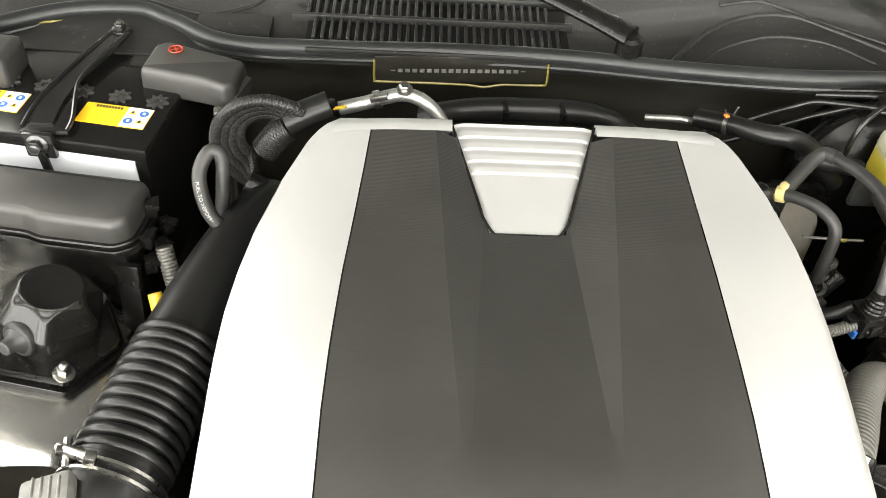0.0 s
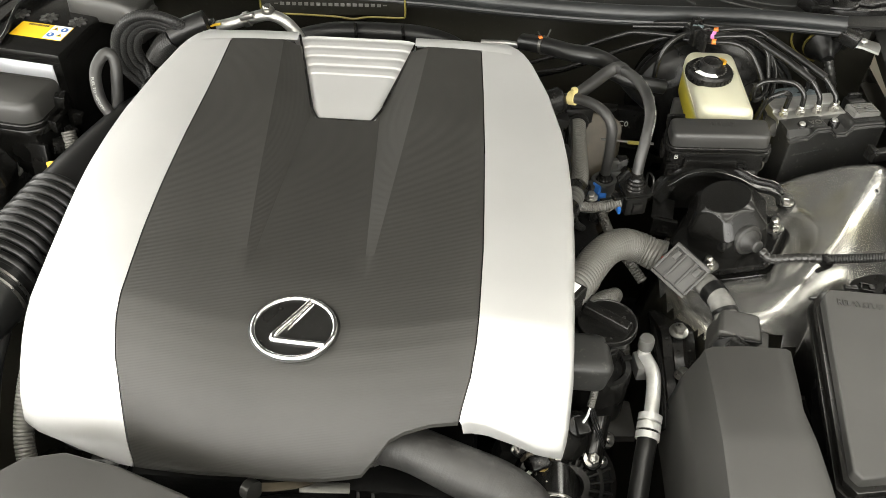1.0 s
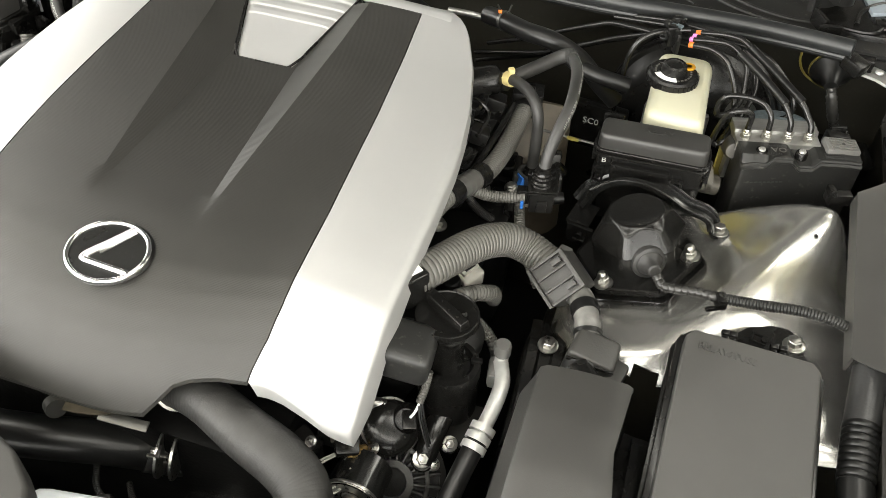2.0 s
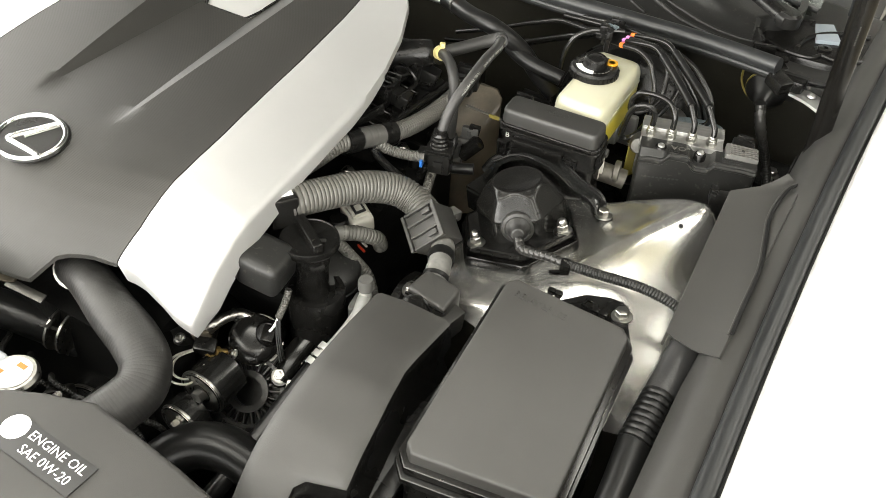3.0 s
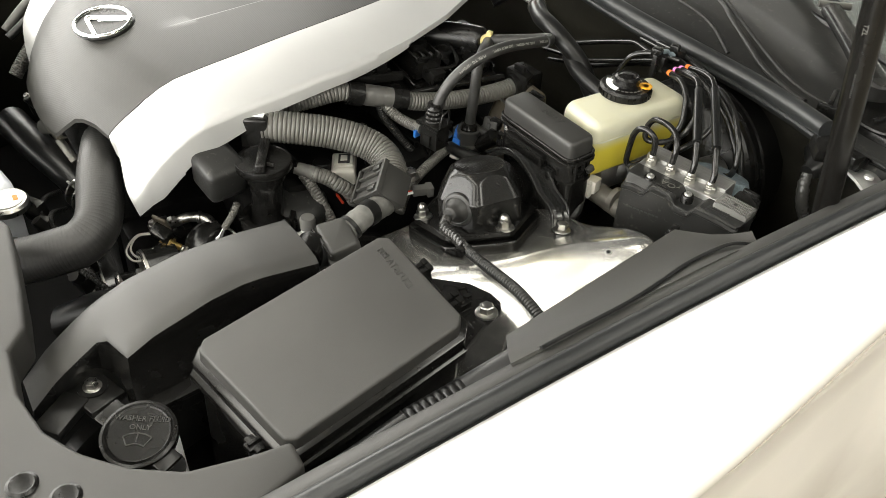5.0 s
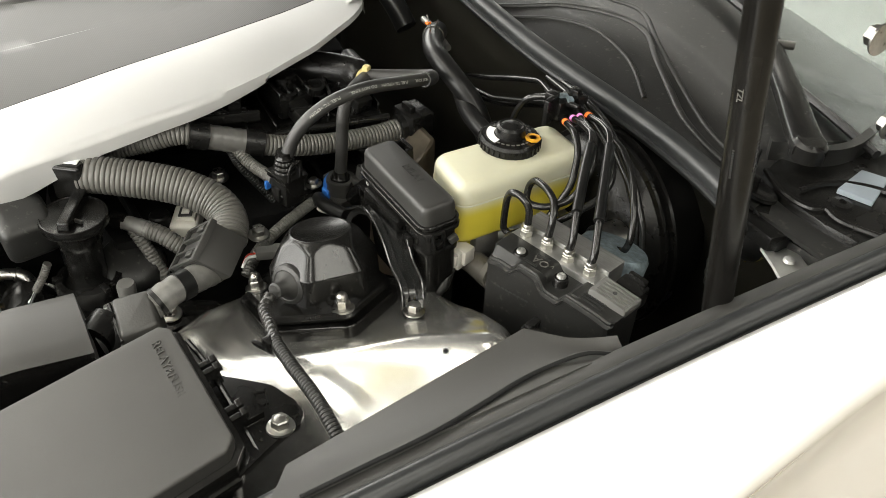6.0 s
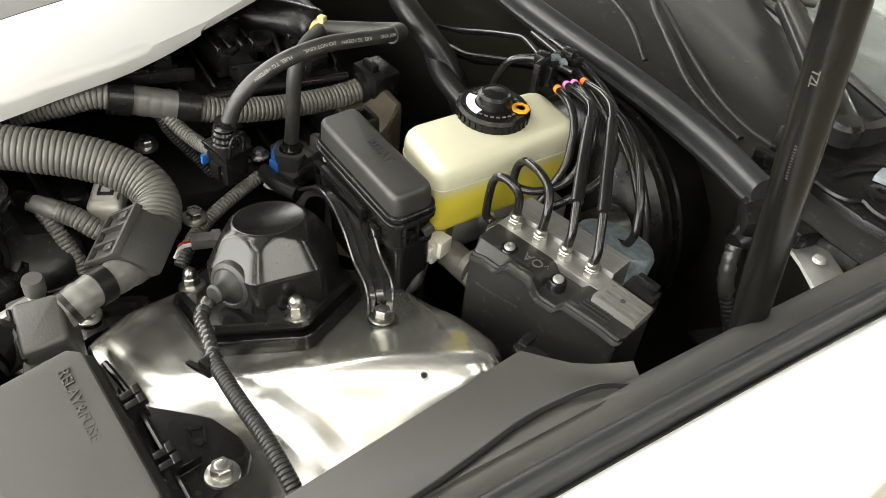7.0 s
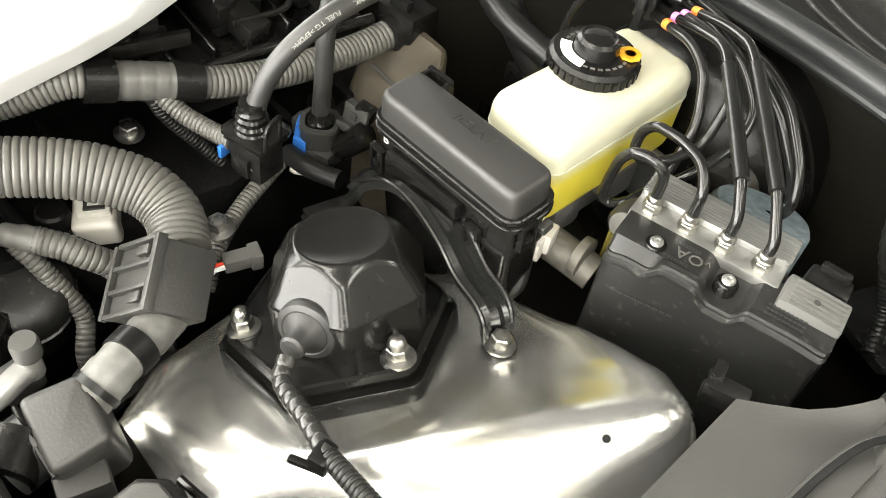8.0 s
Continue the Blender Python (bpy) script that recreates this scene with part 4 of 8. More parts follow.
def cover_z(x, s):
    z = lerp(s, COVER_Y, COVER_Z)
    deep = lerp(s, [0.06, 0.35, 0.485], [0.0, 0.024, 0.006])
    xi, xo = lerp(s, [0.06, 0.35, 0.48], [0.064, 0.046, 0.084]), lerp(s, [0.06, 0.35, 0.48], [0.068, 0.092, 0.102])
    z -= deep * (1 - min(1.0, max(0.0, (abs(x) - xi) / (xo - xi))))
    side = max(0.0, abs(x) - 0.19) / 0.105
    return z - 0.013 * side ** 2


def cover_bottom(x):
    """The height of the cover's lower front edge; an arch clears the coolant hose."""
    return lerp(x, [-0.292, -0.279, -0.236, -0.19, -0.125, -0.05, 0.05, 0.088, 0.094, 0.105, 0.125, 0.15, 0.186, 0.205, 0.235, 0.262, 0.284],
                [0.762, 0.752, 0.735, 0.712, 0.735, 0.750, 0.752, 0.756, 0.772, 0.786, 0.794, 0.796, 0.792, 0.790, 0.780, 0.768, 0.764])




def front_s(x):
    """Where along the face the lower edge lies."""
    zb = cover_bottom(x) + 0.013 * (max(0.0, abs(x) - 0.19) / 0.105) ** 2
    return lerp(zb, COVER_Z, COVER_Y)


def face_rows(xs_of, s_end, hole=False):
    """Columns xs_of(s) swept from the lower edge to s_end."""
    count = 78
    bm = bmesh.new()
    cols = len(xs_of(0.0))
    grid = []
    for i in range(count + 1):
        u = i / count
        row = []
        for c in range(cols):
            s = -0.03
            for _ in range(3):
                x = xs_of(s)[c]
                lo = front_s(x)
                s = lo + (0.0 - lo) * min(1, u / 0.3) if u < 0.3 else s_end * (u - 0.3) / 0.7
            x = xs_of(s)[c]
            row.append(bm.verts.new((cover_x(x, s), cover_y(x, s), cover_z(x, s))))
        grid.append((s, row))
    for (s0, a), (s1, b) in zip(grid[:-1], grid[1:]):
        for c in range(cols - 1):
            mid = xs_of((s0 + s1) / 2)
            if hole and (s0 + s1) / 2 > 0.343 and abs((mid[c] + mid[c + 1]) / 2) < notch_half((s0 + s1) / 2):
                continue
            bm.faces.new((a[c], a[c + 1], b[c + 1], b[c]))
    return bm


def dark_columns(s):
    d, n = dark_half(s), notch_half(max(s, 0.343))
    xi, xo = lerp(s, [0.06, 0.35, 0.48], [0.064, 0.046, 0.084]), lerp(s, [0.06, 0.35, 0.48], [0.068, 0.092, 0.102])
    m = [n, xi, (xi + xo) / 2, xo, xo + 0.012]
    m = [min(v, d - 0.02) for v in m]
    right = m + [m[-1] + (d - m[-1]) * k / 7 for k in range(1, 8)]
    return [-v for v in right[::-1]] + [n * (2 * k / 10 - 1) for k in range(1, 10)] + right


def silver_columns(sign):
    def columns(s):
        d, o = dark_half(s) + 0.0015, outer_half(cover_y(0.29, s))
        return [sign * (d + (o - d) * k / 12) for k in range(13)]
    return columns


cover = thing("engine_cover", (0, 0.18, 0.70), "large plastic engine cover, silver sides and dark ribbed centre", "engine cover")


def skirted(bm, drop, out):
    """Turns the open border of a face downwards into a short wall."""
    border = [e for e in bm.edges if len(e.link_faces) == 1]
    made = bmesh.ops.extrude_edge_only(bm, edges=border)
    verts = [g for g in made["geom"] if isinstance(g, bmesh.types.BMVert)]
    for v in verts:
        v.co.z -= drop
        v.co.x += out * (1 if v.co.x > 0 else -1)
    return bm


panel_bm = skirted(face_rows(dark_columns, 0.4625, True), 0.006, 0.0)
part("centre_panel", panel_bm, DARKCOVER, cover, "dark grey panel with fine ribs", angle=18)


def silver_side(sign):
    bm = face_rows(silver_columns(sign), 0.476)
    border = [e for e in bm.edges if len(e.link_faces) == 1]
    outer = [e for e in border if all(abs(abs(v.co.x) - outer_half(v.co.y)) < 0.012 or v.co.y > 0.46 for v in e.verts) or all(v.co.y < -0.02 for v in e.verts)]
    made = bmesh.ops.extrude_edge_only(bm, edges=outer)
    verts = [g for g in made["geom"] if isinstance(g, bmesh.types.BMVert)]
    for v in verts:
        v.co.z -= 0.006
        v.co.x += sign * 0.0025
    made = bmesh.ops.extrude_edge_only(bm, edges=[g for g in made["geom"] if isinstance(g, bmesh.types.BMEdge)])
    for v in [g for g in made["geom"] if isinstance(g, bmesh.types.BMVert)]:
        v.co.z -= lerp(v.co.y, [-0.08, -0.03, 0.06, 0.13, 0.25, 0.318, 0.328, 0.36], [0.006, 0.036, 0.026, 0.012, 0.010, 0.004, -0.004, -0.004])
        v.co.x += sign * lerp(v.co.y, [-0.08, -0.03, 0.10, 0.318, 0.328], [0.0, 0.004, 0.003, 0.001, -0.001])
        v.co.y += 0.004 if v.co.y < 0 else 0
    return bm


part("side_panel", silver_side(1), SILVER, cover, "silver painted side panel", angle=55)
part("side_panel", silver_side(-1), SILVER, cover, "silver painted side panel", angle=55)
# silver strip behind the dark horns
for sg in (1, -1):
    strip = bmesh.new()
    rows = []
    for y, dz in ((0.4615, 0.0006), (0.4685, 0.002), (0.478, 0.001), (0.484, -0.004), (0.486, -0.02)):
        rows.append([(sg * (0.082 + (0.215 - 0.082) * k / 10), y - 0.010 * (k / 10) ** 3, cover_z(0.15, min(y, 0.49)) + dz) for k in range(11)])
    part("rear_strip", loft(rows), SILVER, cover)


def insert_bm():
    """Silver insert in the notch, with five raised bars towards the back."""
    bm = bmesh.new()
    rows = []
    n = 180
    for i in range(n + 1):
        y = 0.3445 + (0.4845 - 0.3445) * i / n
        z = lerp(y, [0.343, 0.485], [0.8835, 0.9225])
        if y > 0.418:
            ph = ((y - 0.418) / 0.0158) % 1
            z += 0.0011 * smooth(min(ph / 0.18, (1.0 - ph) / 0.50))
        h = notch_half(y) - 0.0022
        rows.append([(h * (2 * k / 16 - 1), y, z - 0.0035 * abs(2 * k / 16 - 1) ** 12 - (0.004 if i == 0 else 0)) for k in range(17)])
    rows.append([(x, 0.486, z - 0.03) for x, y, z in rows[-1]])
    return thicken(loft(rows), 0.002)


part("notch_insert", insert_bm(), SILVER, cover, "silver insert with raised cross bars", angle=30)
rim = [(-notch_half(y), y, lerp(y, [0.343, 0.485], [0.885, 0.924])) for y in [0.484 - 0.0156 * i for i in range(9)]]
rim += [(0.034 * (2 * k / 6 - 1), 0.342, 0.884) for k in range(7)] + [(-x, y, z) for x, y, z in rim[::-1]]
part("notch_rim", tube(rim, 0.0016, 8, 0.004), PLASTIC, cover)

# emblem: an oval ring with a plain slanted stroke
emblem = part("emblem_base", lathe([(0, 0), (0.0475, 0), (0.0485, 0.002), (0.047, 0.0035), (0, 0.0032)], 64, pose(0.0, 0.0, 0.8595, 8, 0, 0) @ Matrix.Diagonal((1.0, 0.86, 1, 1))), PLASTIC, cover, "dark oval emblem plate")
oval = [(0.0435 * math.cos(a), 0.0375 * math.sin(a) + 0.0003, 0.0035) for a in [2 * math.pi * k / 48 for k in range(49)]]
em = pose(0.0, -0.001, 0.8595, 8, 0, 0)
bm = join(tube(oval, 0.0030, 10, 0.003, ends=False), tube([(0.012, 0.034, 0.0035), (-0.005, 0.008, 0.004), (-0.019, -0.0125, 0.004), (-0.017, -0.0175, 0.004)], lambda s: 0.0030 + 0.0018 * s, 10, 0.003),
          tube([(-0.018, -0.0165, 0.004), (0.006, -0.0178, 0.004), (0.035, -0.0190, 0.004)], 0.0036, 10, 0.003), tube([(0.016, 0.031, 0.0035), (0.003, 0.010, 0.0038), (-0.006, -0.004, 0.0038)], 0.0014, 8, 0.003))
bm.transform(em)
part("emblem", bm, CHROME, cover, "chrome oval ring with a bent stroke")


# ---- engine under the cover ----
engine = thing("engine", (0, 0.15, 0.30), "dark cast engine block below its cover", "engine")
part("block", rbox((0.40, 0.56, 0.36), (0.0, 0.20, 0.50), bevel=0.02), CAST, engine)
part("cam_cover", rbox((0.15, 0.40, 0.09), (0.235, 0.27, 0.69), (0, 24, 0), 0.02), CAST, engine)
part("cam_cover", rbox((0.16, 0.50, 0.10), (-0.24, 0.22, 0.70), (0, -24, 0), 0.02), CAST, engine)
part("timing_cover", rbox((0.42, 0.05, 0.34), (0.03, -0.045, 0.50), bevel=0.015), CAST, engine)
part("intake_plenum", rbox((0.34, 0.42, 0.10), (0, 0.27, 0.80), bevel=0.03), PLASTIC, engine)

# ---- driver's side, front to back ----
def hose(name, points, r, mat, label, category="hose", group="", **kw):
    return solid(name, tube(points, r, **kw), mat, points[0], label, category, group)


# fuse box
fuse = thing("fuse_box", (0.68, 0.03, 0.62), "large black relay and fuse box with a smooth lid", "fuse box")
LID = [(0.578, 0.114), (0.586, 0.123), (0.705, 0.135), (0.714, 0.127), (0.724, -0.049), (0.718, -0.058), (0.588, -0.088), (0.579, -0.080)]
def lid_z(x, y):
    return 0.812 - 0.16 * (x - 0.65) + 0.28 * (y - 0.03)
part("lid", prism(LID, lambda x, y: lid_z(x, y) - 0.020, lid_z, 0.0032, 0.001, 3), PLASTIC_TOP, fuse, "smooth lid with raised lettering")
part("lid_rim", prism(grown(LID, 0.0062), lambda x, y: lid_z(x, y) - 0.022, lambda x, y: lid_z(x, y) - 0.014, 0.0018), GLOSS_BLACK, fuse)
part("lower_rim", prism(grown(LID, 0.0095), lambda x, y: lid_z(x, y) - 0.036, lambda x, y: lid_z(x, y) - 0.028, 0.0018), GLOSS_BLACK, fuse)
part("body", prism(grown(LID, 0.001), 0.60, lambda x, y: lid_z(x, y) - 0.04, 0.003), PLASTIC, fuse)
bm = letters("RELAY&FUSE", 0.0105, 0.0008)
bm.transform(pose(0.6215, 0.1085, lid_z(0.6215, 0.1085) + 0.0003, 15.6, 9.1, 4))
part("lettering", bm, PLASTIC_TOP, fuse, "raised lettering")
for cx, cy, rz in ((0.692, -0.076, 13),):
    part("clip", join(rbox((0.022, 0.010, 0.022), (cx, cy, lid_z(cx, cy) - 0.030), (0, 0, rz), 0.002), rbox((0.012, 0.018, 0.006), (cx, cy, lid_z(cx, cy) - 0.022), (0, 0, rz), 0.002), rbox((0.004, 0.014, 0.030), (cx, cy, lid_z(cx, cy) - 0.030), (0, 0, rz), 0.001)), PLASTIC, fuse)
mount = part("mount", prism([(0.604, 0.138), (0.626, 0.165), (0.644, 0.186), (0.668, 0.197), (0.684, 0.1985), (0.694, 0.192), (0.702, 0.168), (0.722, 0.130)], 0.797, 0.804, 0.002), PLASTIC, fuse)
part("socket_rim", join(rbox((0.016, 0.0015, 0.003), (0.656, 0.1765, 0.805), (0, 0, -12), 0), rbox((0.0015, 0.011, 0.003), (0.649, 0.172, 0.805), (0, 0, -12), 0), rbox((0.016, 0.0015, 0.003), (0.654, 0.1660, 0.805), (0, 0, -12), 0), ring((0.661, 0.171, 0.8055), (0, 0, 1), 0.0022, 0.003, 0.0012, 14)), GLOSS_BLACK, fuse)
part("slot_rim", join(rbox((0.0015, 0.018, 0.008), (0.676, 0.159, 0.807), (0, 0, 10), 0.0004, 1), rbox((0.0015, 0.016, 0.006), (0.681, 0.158, 0.806), (0, 0, 10), 0.0004, 1)), GLOSS_BLACK, fuse)
for cx, cy in ((0.618, 0.1405), (0.626, 0.1415), (0.668, 0.1455), (0.677, 0.1465)):
    part("clip", join(rbox((0.006, 0.014, 0.020), (cx, cy, lid_z(cx, cy) - 0.030), (10, 0, 5), 0.0015), rbox((0.008, 0.006, 0.006), (cx, cy + 0.005, lid_z(cx, cy) - 0.020), (10, 0, 5), 0.001)), GLOSS_BLACK, fuse)
part("back_rail", tube([(x, y, lid_z(x, y) - 0.036) for x, y in ((0.576, 0.1350), (0.610, 0.1425), (0.660, 0.1480), (0.706, 0.1520))], 0.0026, 8, 0.006), GLOSS_BLACK, fuse)
part("bolt", bolt_bm((0.691, 0.1755, 0.804), (-0.1, 0, 1), 0.0078), ZINC, fuse)

# corrugated drain hose beside it
drain = thing("drain_hose", (0.77, 0.06, 0.6), "black ribbed hose beside the fuse box", "hose")
part("taped_end", tube([(0.766, 0.165, 0.808), (0.764, 0.125, 0.797), (0.763, 0.105, 0.791)], 0.0175, 18, 0.006), RUBBER_SOFT, drain, "taped end")
part("ribbed_end", tube([(0.763, 0.105, 0.791), (0.762, 0.045, 0.779)], 0.0182, 18, pitch=0.0075, depth=0.002), RUBBER, drain)
part("pipe", tube([(0.762, 0.047, 0.779), (0.768, -0.02, 0.765), (0.772, -0.12, 0.745)], 0.0172, 16, 0.012), RUBBER, drain)

# intake duct
duct = thing("intake_duct", (0.50, -0.06, 0.62), "long black plastic air intake duct, arched at the front", "air duct")
def duct_bm():
    rows = []
    for i in range(34):
        u = i / 33
        y = 0.062 - 0.30 * u
        top = lerp(u, [0, 0.2, 0.4, 0.6, 0.75, 0.9, 1.0], [0.803, 0.806, 0.803, 0.790, 0.770, 0.742, 0.715])
        xl = lerp(u, [0, 0.4, 0.7, 0.8, 1.0], [0.446, 0.448, 0.450, 0.454, 0.465])
        xr = lerp(u, [0, 0.27, 0.5, 0.715, 0.73, 1.0], [0.545, 0.541, 0.552, 0.561, 0.512, 0.52])
        tilt = 0.006
        prof = [(xl - 0.024, -0.16), (xl - 0.014, -0.060), (xl - 0.012, -0.052), (xl, -0.018), (xl + 0.003, -0.005), (xl + 0.010, 0.0)]
        prof += [(xl + 0.010 + (xr - xl - 0.020) * k / 6, 0.003 * math.sin(math.pi * k / 6)) for k in range(1, 6)]
        prof += [(xr - 0.008, 0.0), (xr - 0.002, -0.004), (xr - 0.001, -0.010), (xr - 0.008, -0.03), (xr - 0.010, -0.055), (xr + 0.002, -0.080), (xr + 0.020, -0.084), (xr + 0.021, -0.089), (xr + 0.018, -0.16)]
        rows.append([(x, y, top + dz + tilt * (x - xl) / 0.1) for x, dz in prof])
    rows.insert(0, [(x, y + 0.004, z - 0.03 if k not in (0, len(rows[0]) - 1) else z) for k, (x, y, z) in enumerate(rows[0])])
    return rows
ROWS = duct_bm()
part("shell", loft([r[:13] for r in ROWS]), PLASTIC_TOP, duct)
# same duct wall; a darker plastic carries the shade of the hollow
part("shaded_side", loft([r[12:] for r in ROWS]), PLASTIC, duct, "hollow side, its shade put into a darker plastic")
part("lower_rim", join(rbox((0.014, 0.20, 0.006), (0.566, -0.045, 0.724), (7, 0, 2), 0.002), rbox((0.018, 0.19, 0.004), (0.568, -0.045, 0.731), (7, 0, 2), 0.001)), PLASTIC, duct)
part("mount_tab", join(rbox((0.050, 0.040, 0.010), (0.520, -0.180, 0.711), (0, 0, 20), 0.003), ring((0.516, -0.180, 0.715), (0, 0, 1), 0.012, 0.006, 0.003), rbox((0.03, 0.05, 0.012), (0.535, -0.215, 0.712), (0, 0, 40), 0.003)), PLASTIC, duct)
part("bolt", bolt_bm((0.516, -0.180, 0.716), (0, 0, 1), 0.007), ZINC, duct)
part("pipe_stub", tube([(0.500, 0.066, 0.778), (0.482, 0.084, 0.780)], 0.018, 18, 0.01), PLASTIC, duct)

# harness from the duct's end to the clip box
harness = thing("wiring_harness", (0.48, 0.12, 0.74), "taped grey wiring harness with plastic elbow covers", "wiring harness")
# a flat cover folded over the harness, its corners rounded
band = rounded([(-0.0240, -0.0185), (0.0270, -0.0195), (0.0250, 0.0165), (-0.0200, 0.0175)], 0.006, 4)
band = moulded(band, [(0.002, -0.034), (0.0015, -0.006), (0.001, 0.005), (0.0, 0.0090), (-0.0015, 0.0108), (-0.0040, 0.0116)])
band.transform(pose(0.4945, 0.1095, 0.7865, 9, 7, -4))
part("elbow_cover", band, GUIDE, harness, "folded grey plastic cover")
part("cover_lip", tube([(0.4700, 0.0890, 0.7905), (0.4950, 0.0880, 0.7890), (0.5205, 0.0885, 0.7860)], 0.0020, 8, 0.004), PLASTIC, harness)
part("duct_collar", tube([(0.489, 0.070, 0.770), (0.487, 0.092, 0.775)], 0.0205, 22, 0.006), RUBBER_SOFT, harness)
RUN = [(0.488, 0.116, 0.784), (0.4825, 0.137, 0.791), (0.475, 0.157, 0.793), (0.465, 0.178, 0.789), (0.450, 0.196, 0.779)]
part("taped_run", tube(RUN, lambda u: 0.0142 + 0.0004 * math.sin(31 * u) + 0.0003 * math.sin(73 * u), 24, 0.003), BRIGHT_TAPE, harness, "silver-grey tape wrapping")
part("cloth_band", tube([(0.4775, 0.151, 0.7930), (0.4720, 0.1635, 0.7920)], 0.0157, 20, 0.003), RUBBER, harness, "dark woven cloth band")
part("cloth_band", tube([(0.4850, 0.128, 0.7882), (0.4838, 0.1325, 0.7897)], 0.0157, 20, 0.003), RUBBER, harness)
part("side_block", rbox((0.020, 0.030, 0.034), (0.522, 0.100, 0.762), (0, 6, -12), 0.004), GUIDE, harness)
box = thing("harness_clip_box", (0.44, 0.19, 0.74), "black plastic harness guide box with slotted face", "guide box")
CLIP = Matrix(((0.647, 0.723, 0.270, 0.4395), (0.410, -0.638, 0.736, 0.1955), (0.647, -0.255, -0.614, 0.7925), (0, 0, 0, 1)))
def clip_part(name, size, at, bevel=0.002):
    bm = rbox(size, at, bevel=bevel)
    bm.transform(CLIP)
    return part(name, bm, GUIDE, box)
clip_part("shell", (0.046, 0.050, 0.040), (0, 0, 0.002), 0.003)
for k in range(4):
    clip_part("rib", (0.040, 0.0035, 0.006), (0.002, -0.0245 + 0.0163 * k, -0.020), 0.001)
clip_part("edge_strip", (0.005, 0.052, 0.007), (0.0225, 0, -0.020), 0.001)
clip_part("edge_strip", (0.004, 0.052, 0.005), (-0.0215, 0, -0.020), 0.001)
clip_part("catch", (0.012, 0.007, 0.004), (0.012, -0.016, -0.0225), 0.001)
clip_part("catch", (0.012, 0.007, 0.004), (0.012, 0.016, -0.0225), 0.001)

# large corrugated conduit
conduit = thing("corrugated_conduit", (0.36, 0.19, 0.78), "thick grey corrugated conduit curving away from the engine cover", "conduit")
BIG = [(0.294, 0.108, 0.825), (0.304, 0.123, 0.826), (0.318, 0.150, 0.823), (0.332, 0.179, 0.818), (0.348, 0.205, 0.811), (0.368, 0.226, 0.801), (0.391, 0.232, 0.791), (0.418, 0.222, 0.785)]
part("loom", tube(BIG, 0.0203, 28, pitch=0.0050, depth=0.0014), LOOM, conduit)
part("end_sleeve", join(rbox((0.034, 0.040, 0.042), (0.2885, 0.1010, 0.8240), (0, 0, 55), 0.004, 3), rbox((0.012, 0.020, 0.020), (0.3020, 0.1000, 0.8000), (0, 0, 55), 0.002)), GLOSS_BLACK, conduit, "square black end sleeve")
part("end_label", rbox((0.024, 0.026, 0.001), (0.2885, 0.1010, 0.8460), (0, 0, 55), 0), WHITE_LABEL, conduit, "white paper label")

# rail bracket between the tower and the service pipe
rail_b = thing("rail_bracket", (0.44, 0.11, 0.66), "glossy black body bracket with two bolts", "bracket")
part("pressing", strip_bm([(0.434, 0.205, 0.705), (0.438, 0.172, 0.722), (0.442, 0.146, 0.728), (0.444, 0.115, 0.716), (0.446, 0.080, 0.706), (0.448, 0.040, 0.690)], 0.020, 0.003), GLOSS_BLACK, rail_b)
part("web", tube([(0.424, 0.200, 0.700), (0.422, 0.150, 0.705), (0.426, 0.100, 0.695), (0.428, 0.040, 0.670)], 0.008, 12, 0.008), GLOSS_BLACK, rail_b)
part("bolt", bolt_bm((0.443, 0.147, 0.731), (0, -0.1, 1), 0.0078), ZINC, rail_b)
part("bolt", bolt_bm((0.4455, 0.092, 0.712), (0, 0.2, 1), 0.0072), ZINC, rail_b)

# oil filler
oil = thing("oil_filler", (0.35, 0.082, 0.66), "black oil filler neck with a ribbed grip cap", "oil filler")
part("cap", lathe([(0, 0.800), (0.0335, 0.800), (0.0352, 0.803), (0.0352, 0.807), (0.0342, 0.8105), (0.0330, 0.8110), (0.0318, 0.8100), (0, 0.8112)], 44, pose(0.340, 0.086, -0.001)), PLASTIC, oil, "round black cap with a grip bar")
grip = prism([(-0.0065, -0.029), (0.0065, -0.029), (0.0065, 0.031), (-0.0065, 0.031)], 0.0, lambda x, y: 0.0125 - 0.15 * max(0.0, -0.004 - y), 0.0022, 0.0020, 3)
grip.transform(pose(0.340, 0.086, 0.8100, 0, 0, 60))
part("grip", grip, PLASTIC, oil)
part("grip_stop", rbox((0.016, 0.003, 0.004), (0.354, 0.086, 0.8115), (0, 0, 40), 0.001), PLASTIC_TOP, oil)
part("neck", lathe([(0.020, 0.70), (0.020, 0.775), (0.022, 0.780), (0.022, 0.790), (0.025, 0.792), (0.025, 0.806)], 32, pose(0.340, 0.087, -0.007)), GLOSS_BLACK, oil)
part("neck_base", lathe([(0, 0.66), (0.034, 0.66), (0.036, 0.730), (0.034, 0.737), (0.028, 0.738), (0.024, 0.732), (0, 0.732)], 36, pose(0.345, 0.086, -0.006)), PLASTIC, oil)
for k in range(3):
    a = math.radians(20 + 120 * k)
    part("lug", rbox((0.012, 0.006, 0.006), (0.345 + 0.031 * math.cos(a), 0.086 + 0.031 * math.sin(a), 0.732), (0, 0, math.degrees(a)), 0.001), PLASTIC, oil)
pump = thing("vacuum_canister", (0.336, 0.130, 0.64), "dark rounded plastic canister beside the filler neck", "canister")
part("shell", lathe([(0, -0.06), (0.036, -0.06), (0.0375, -0.012), (0.036, -0.004), (0.031, 0.002), (0.018, 0.005), (0, 0.0055)], 40, along((0.30, -0.06, 0.95), (0.338, 0.132, 0.733))), COWL, pump)
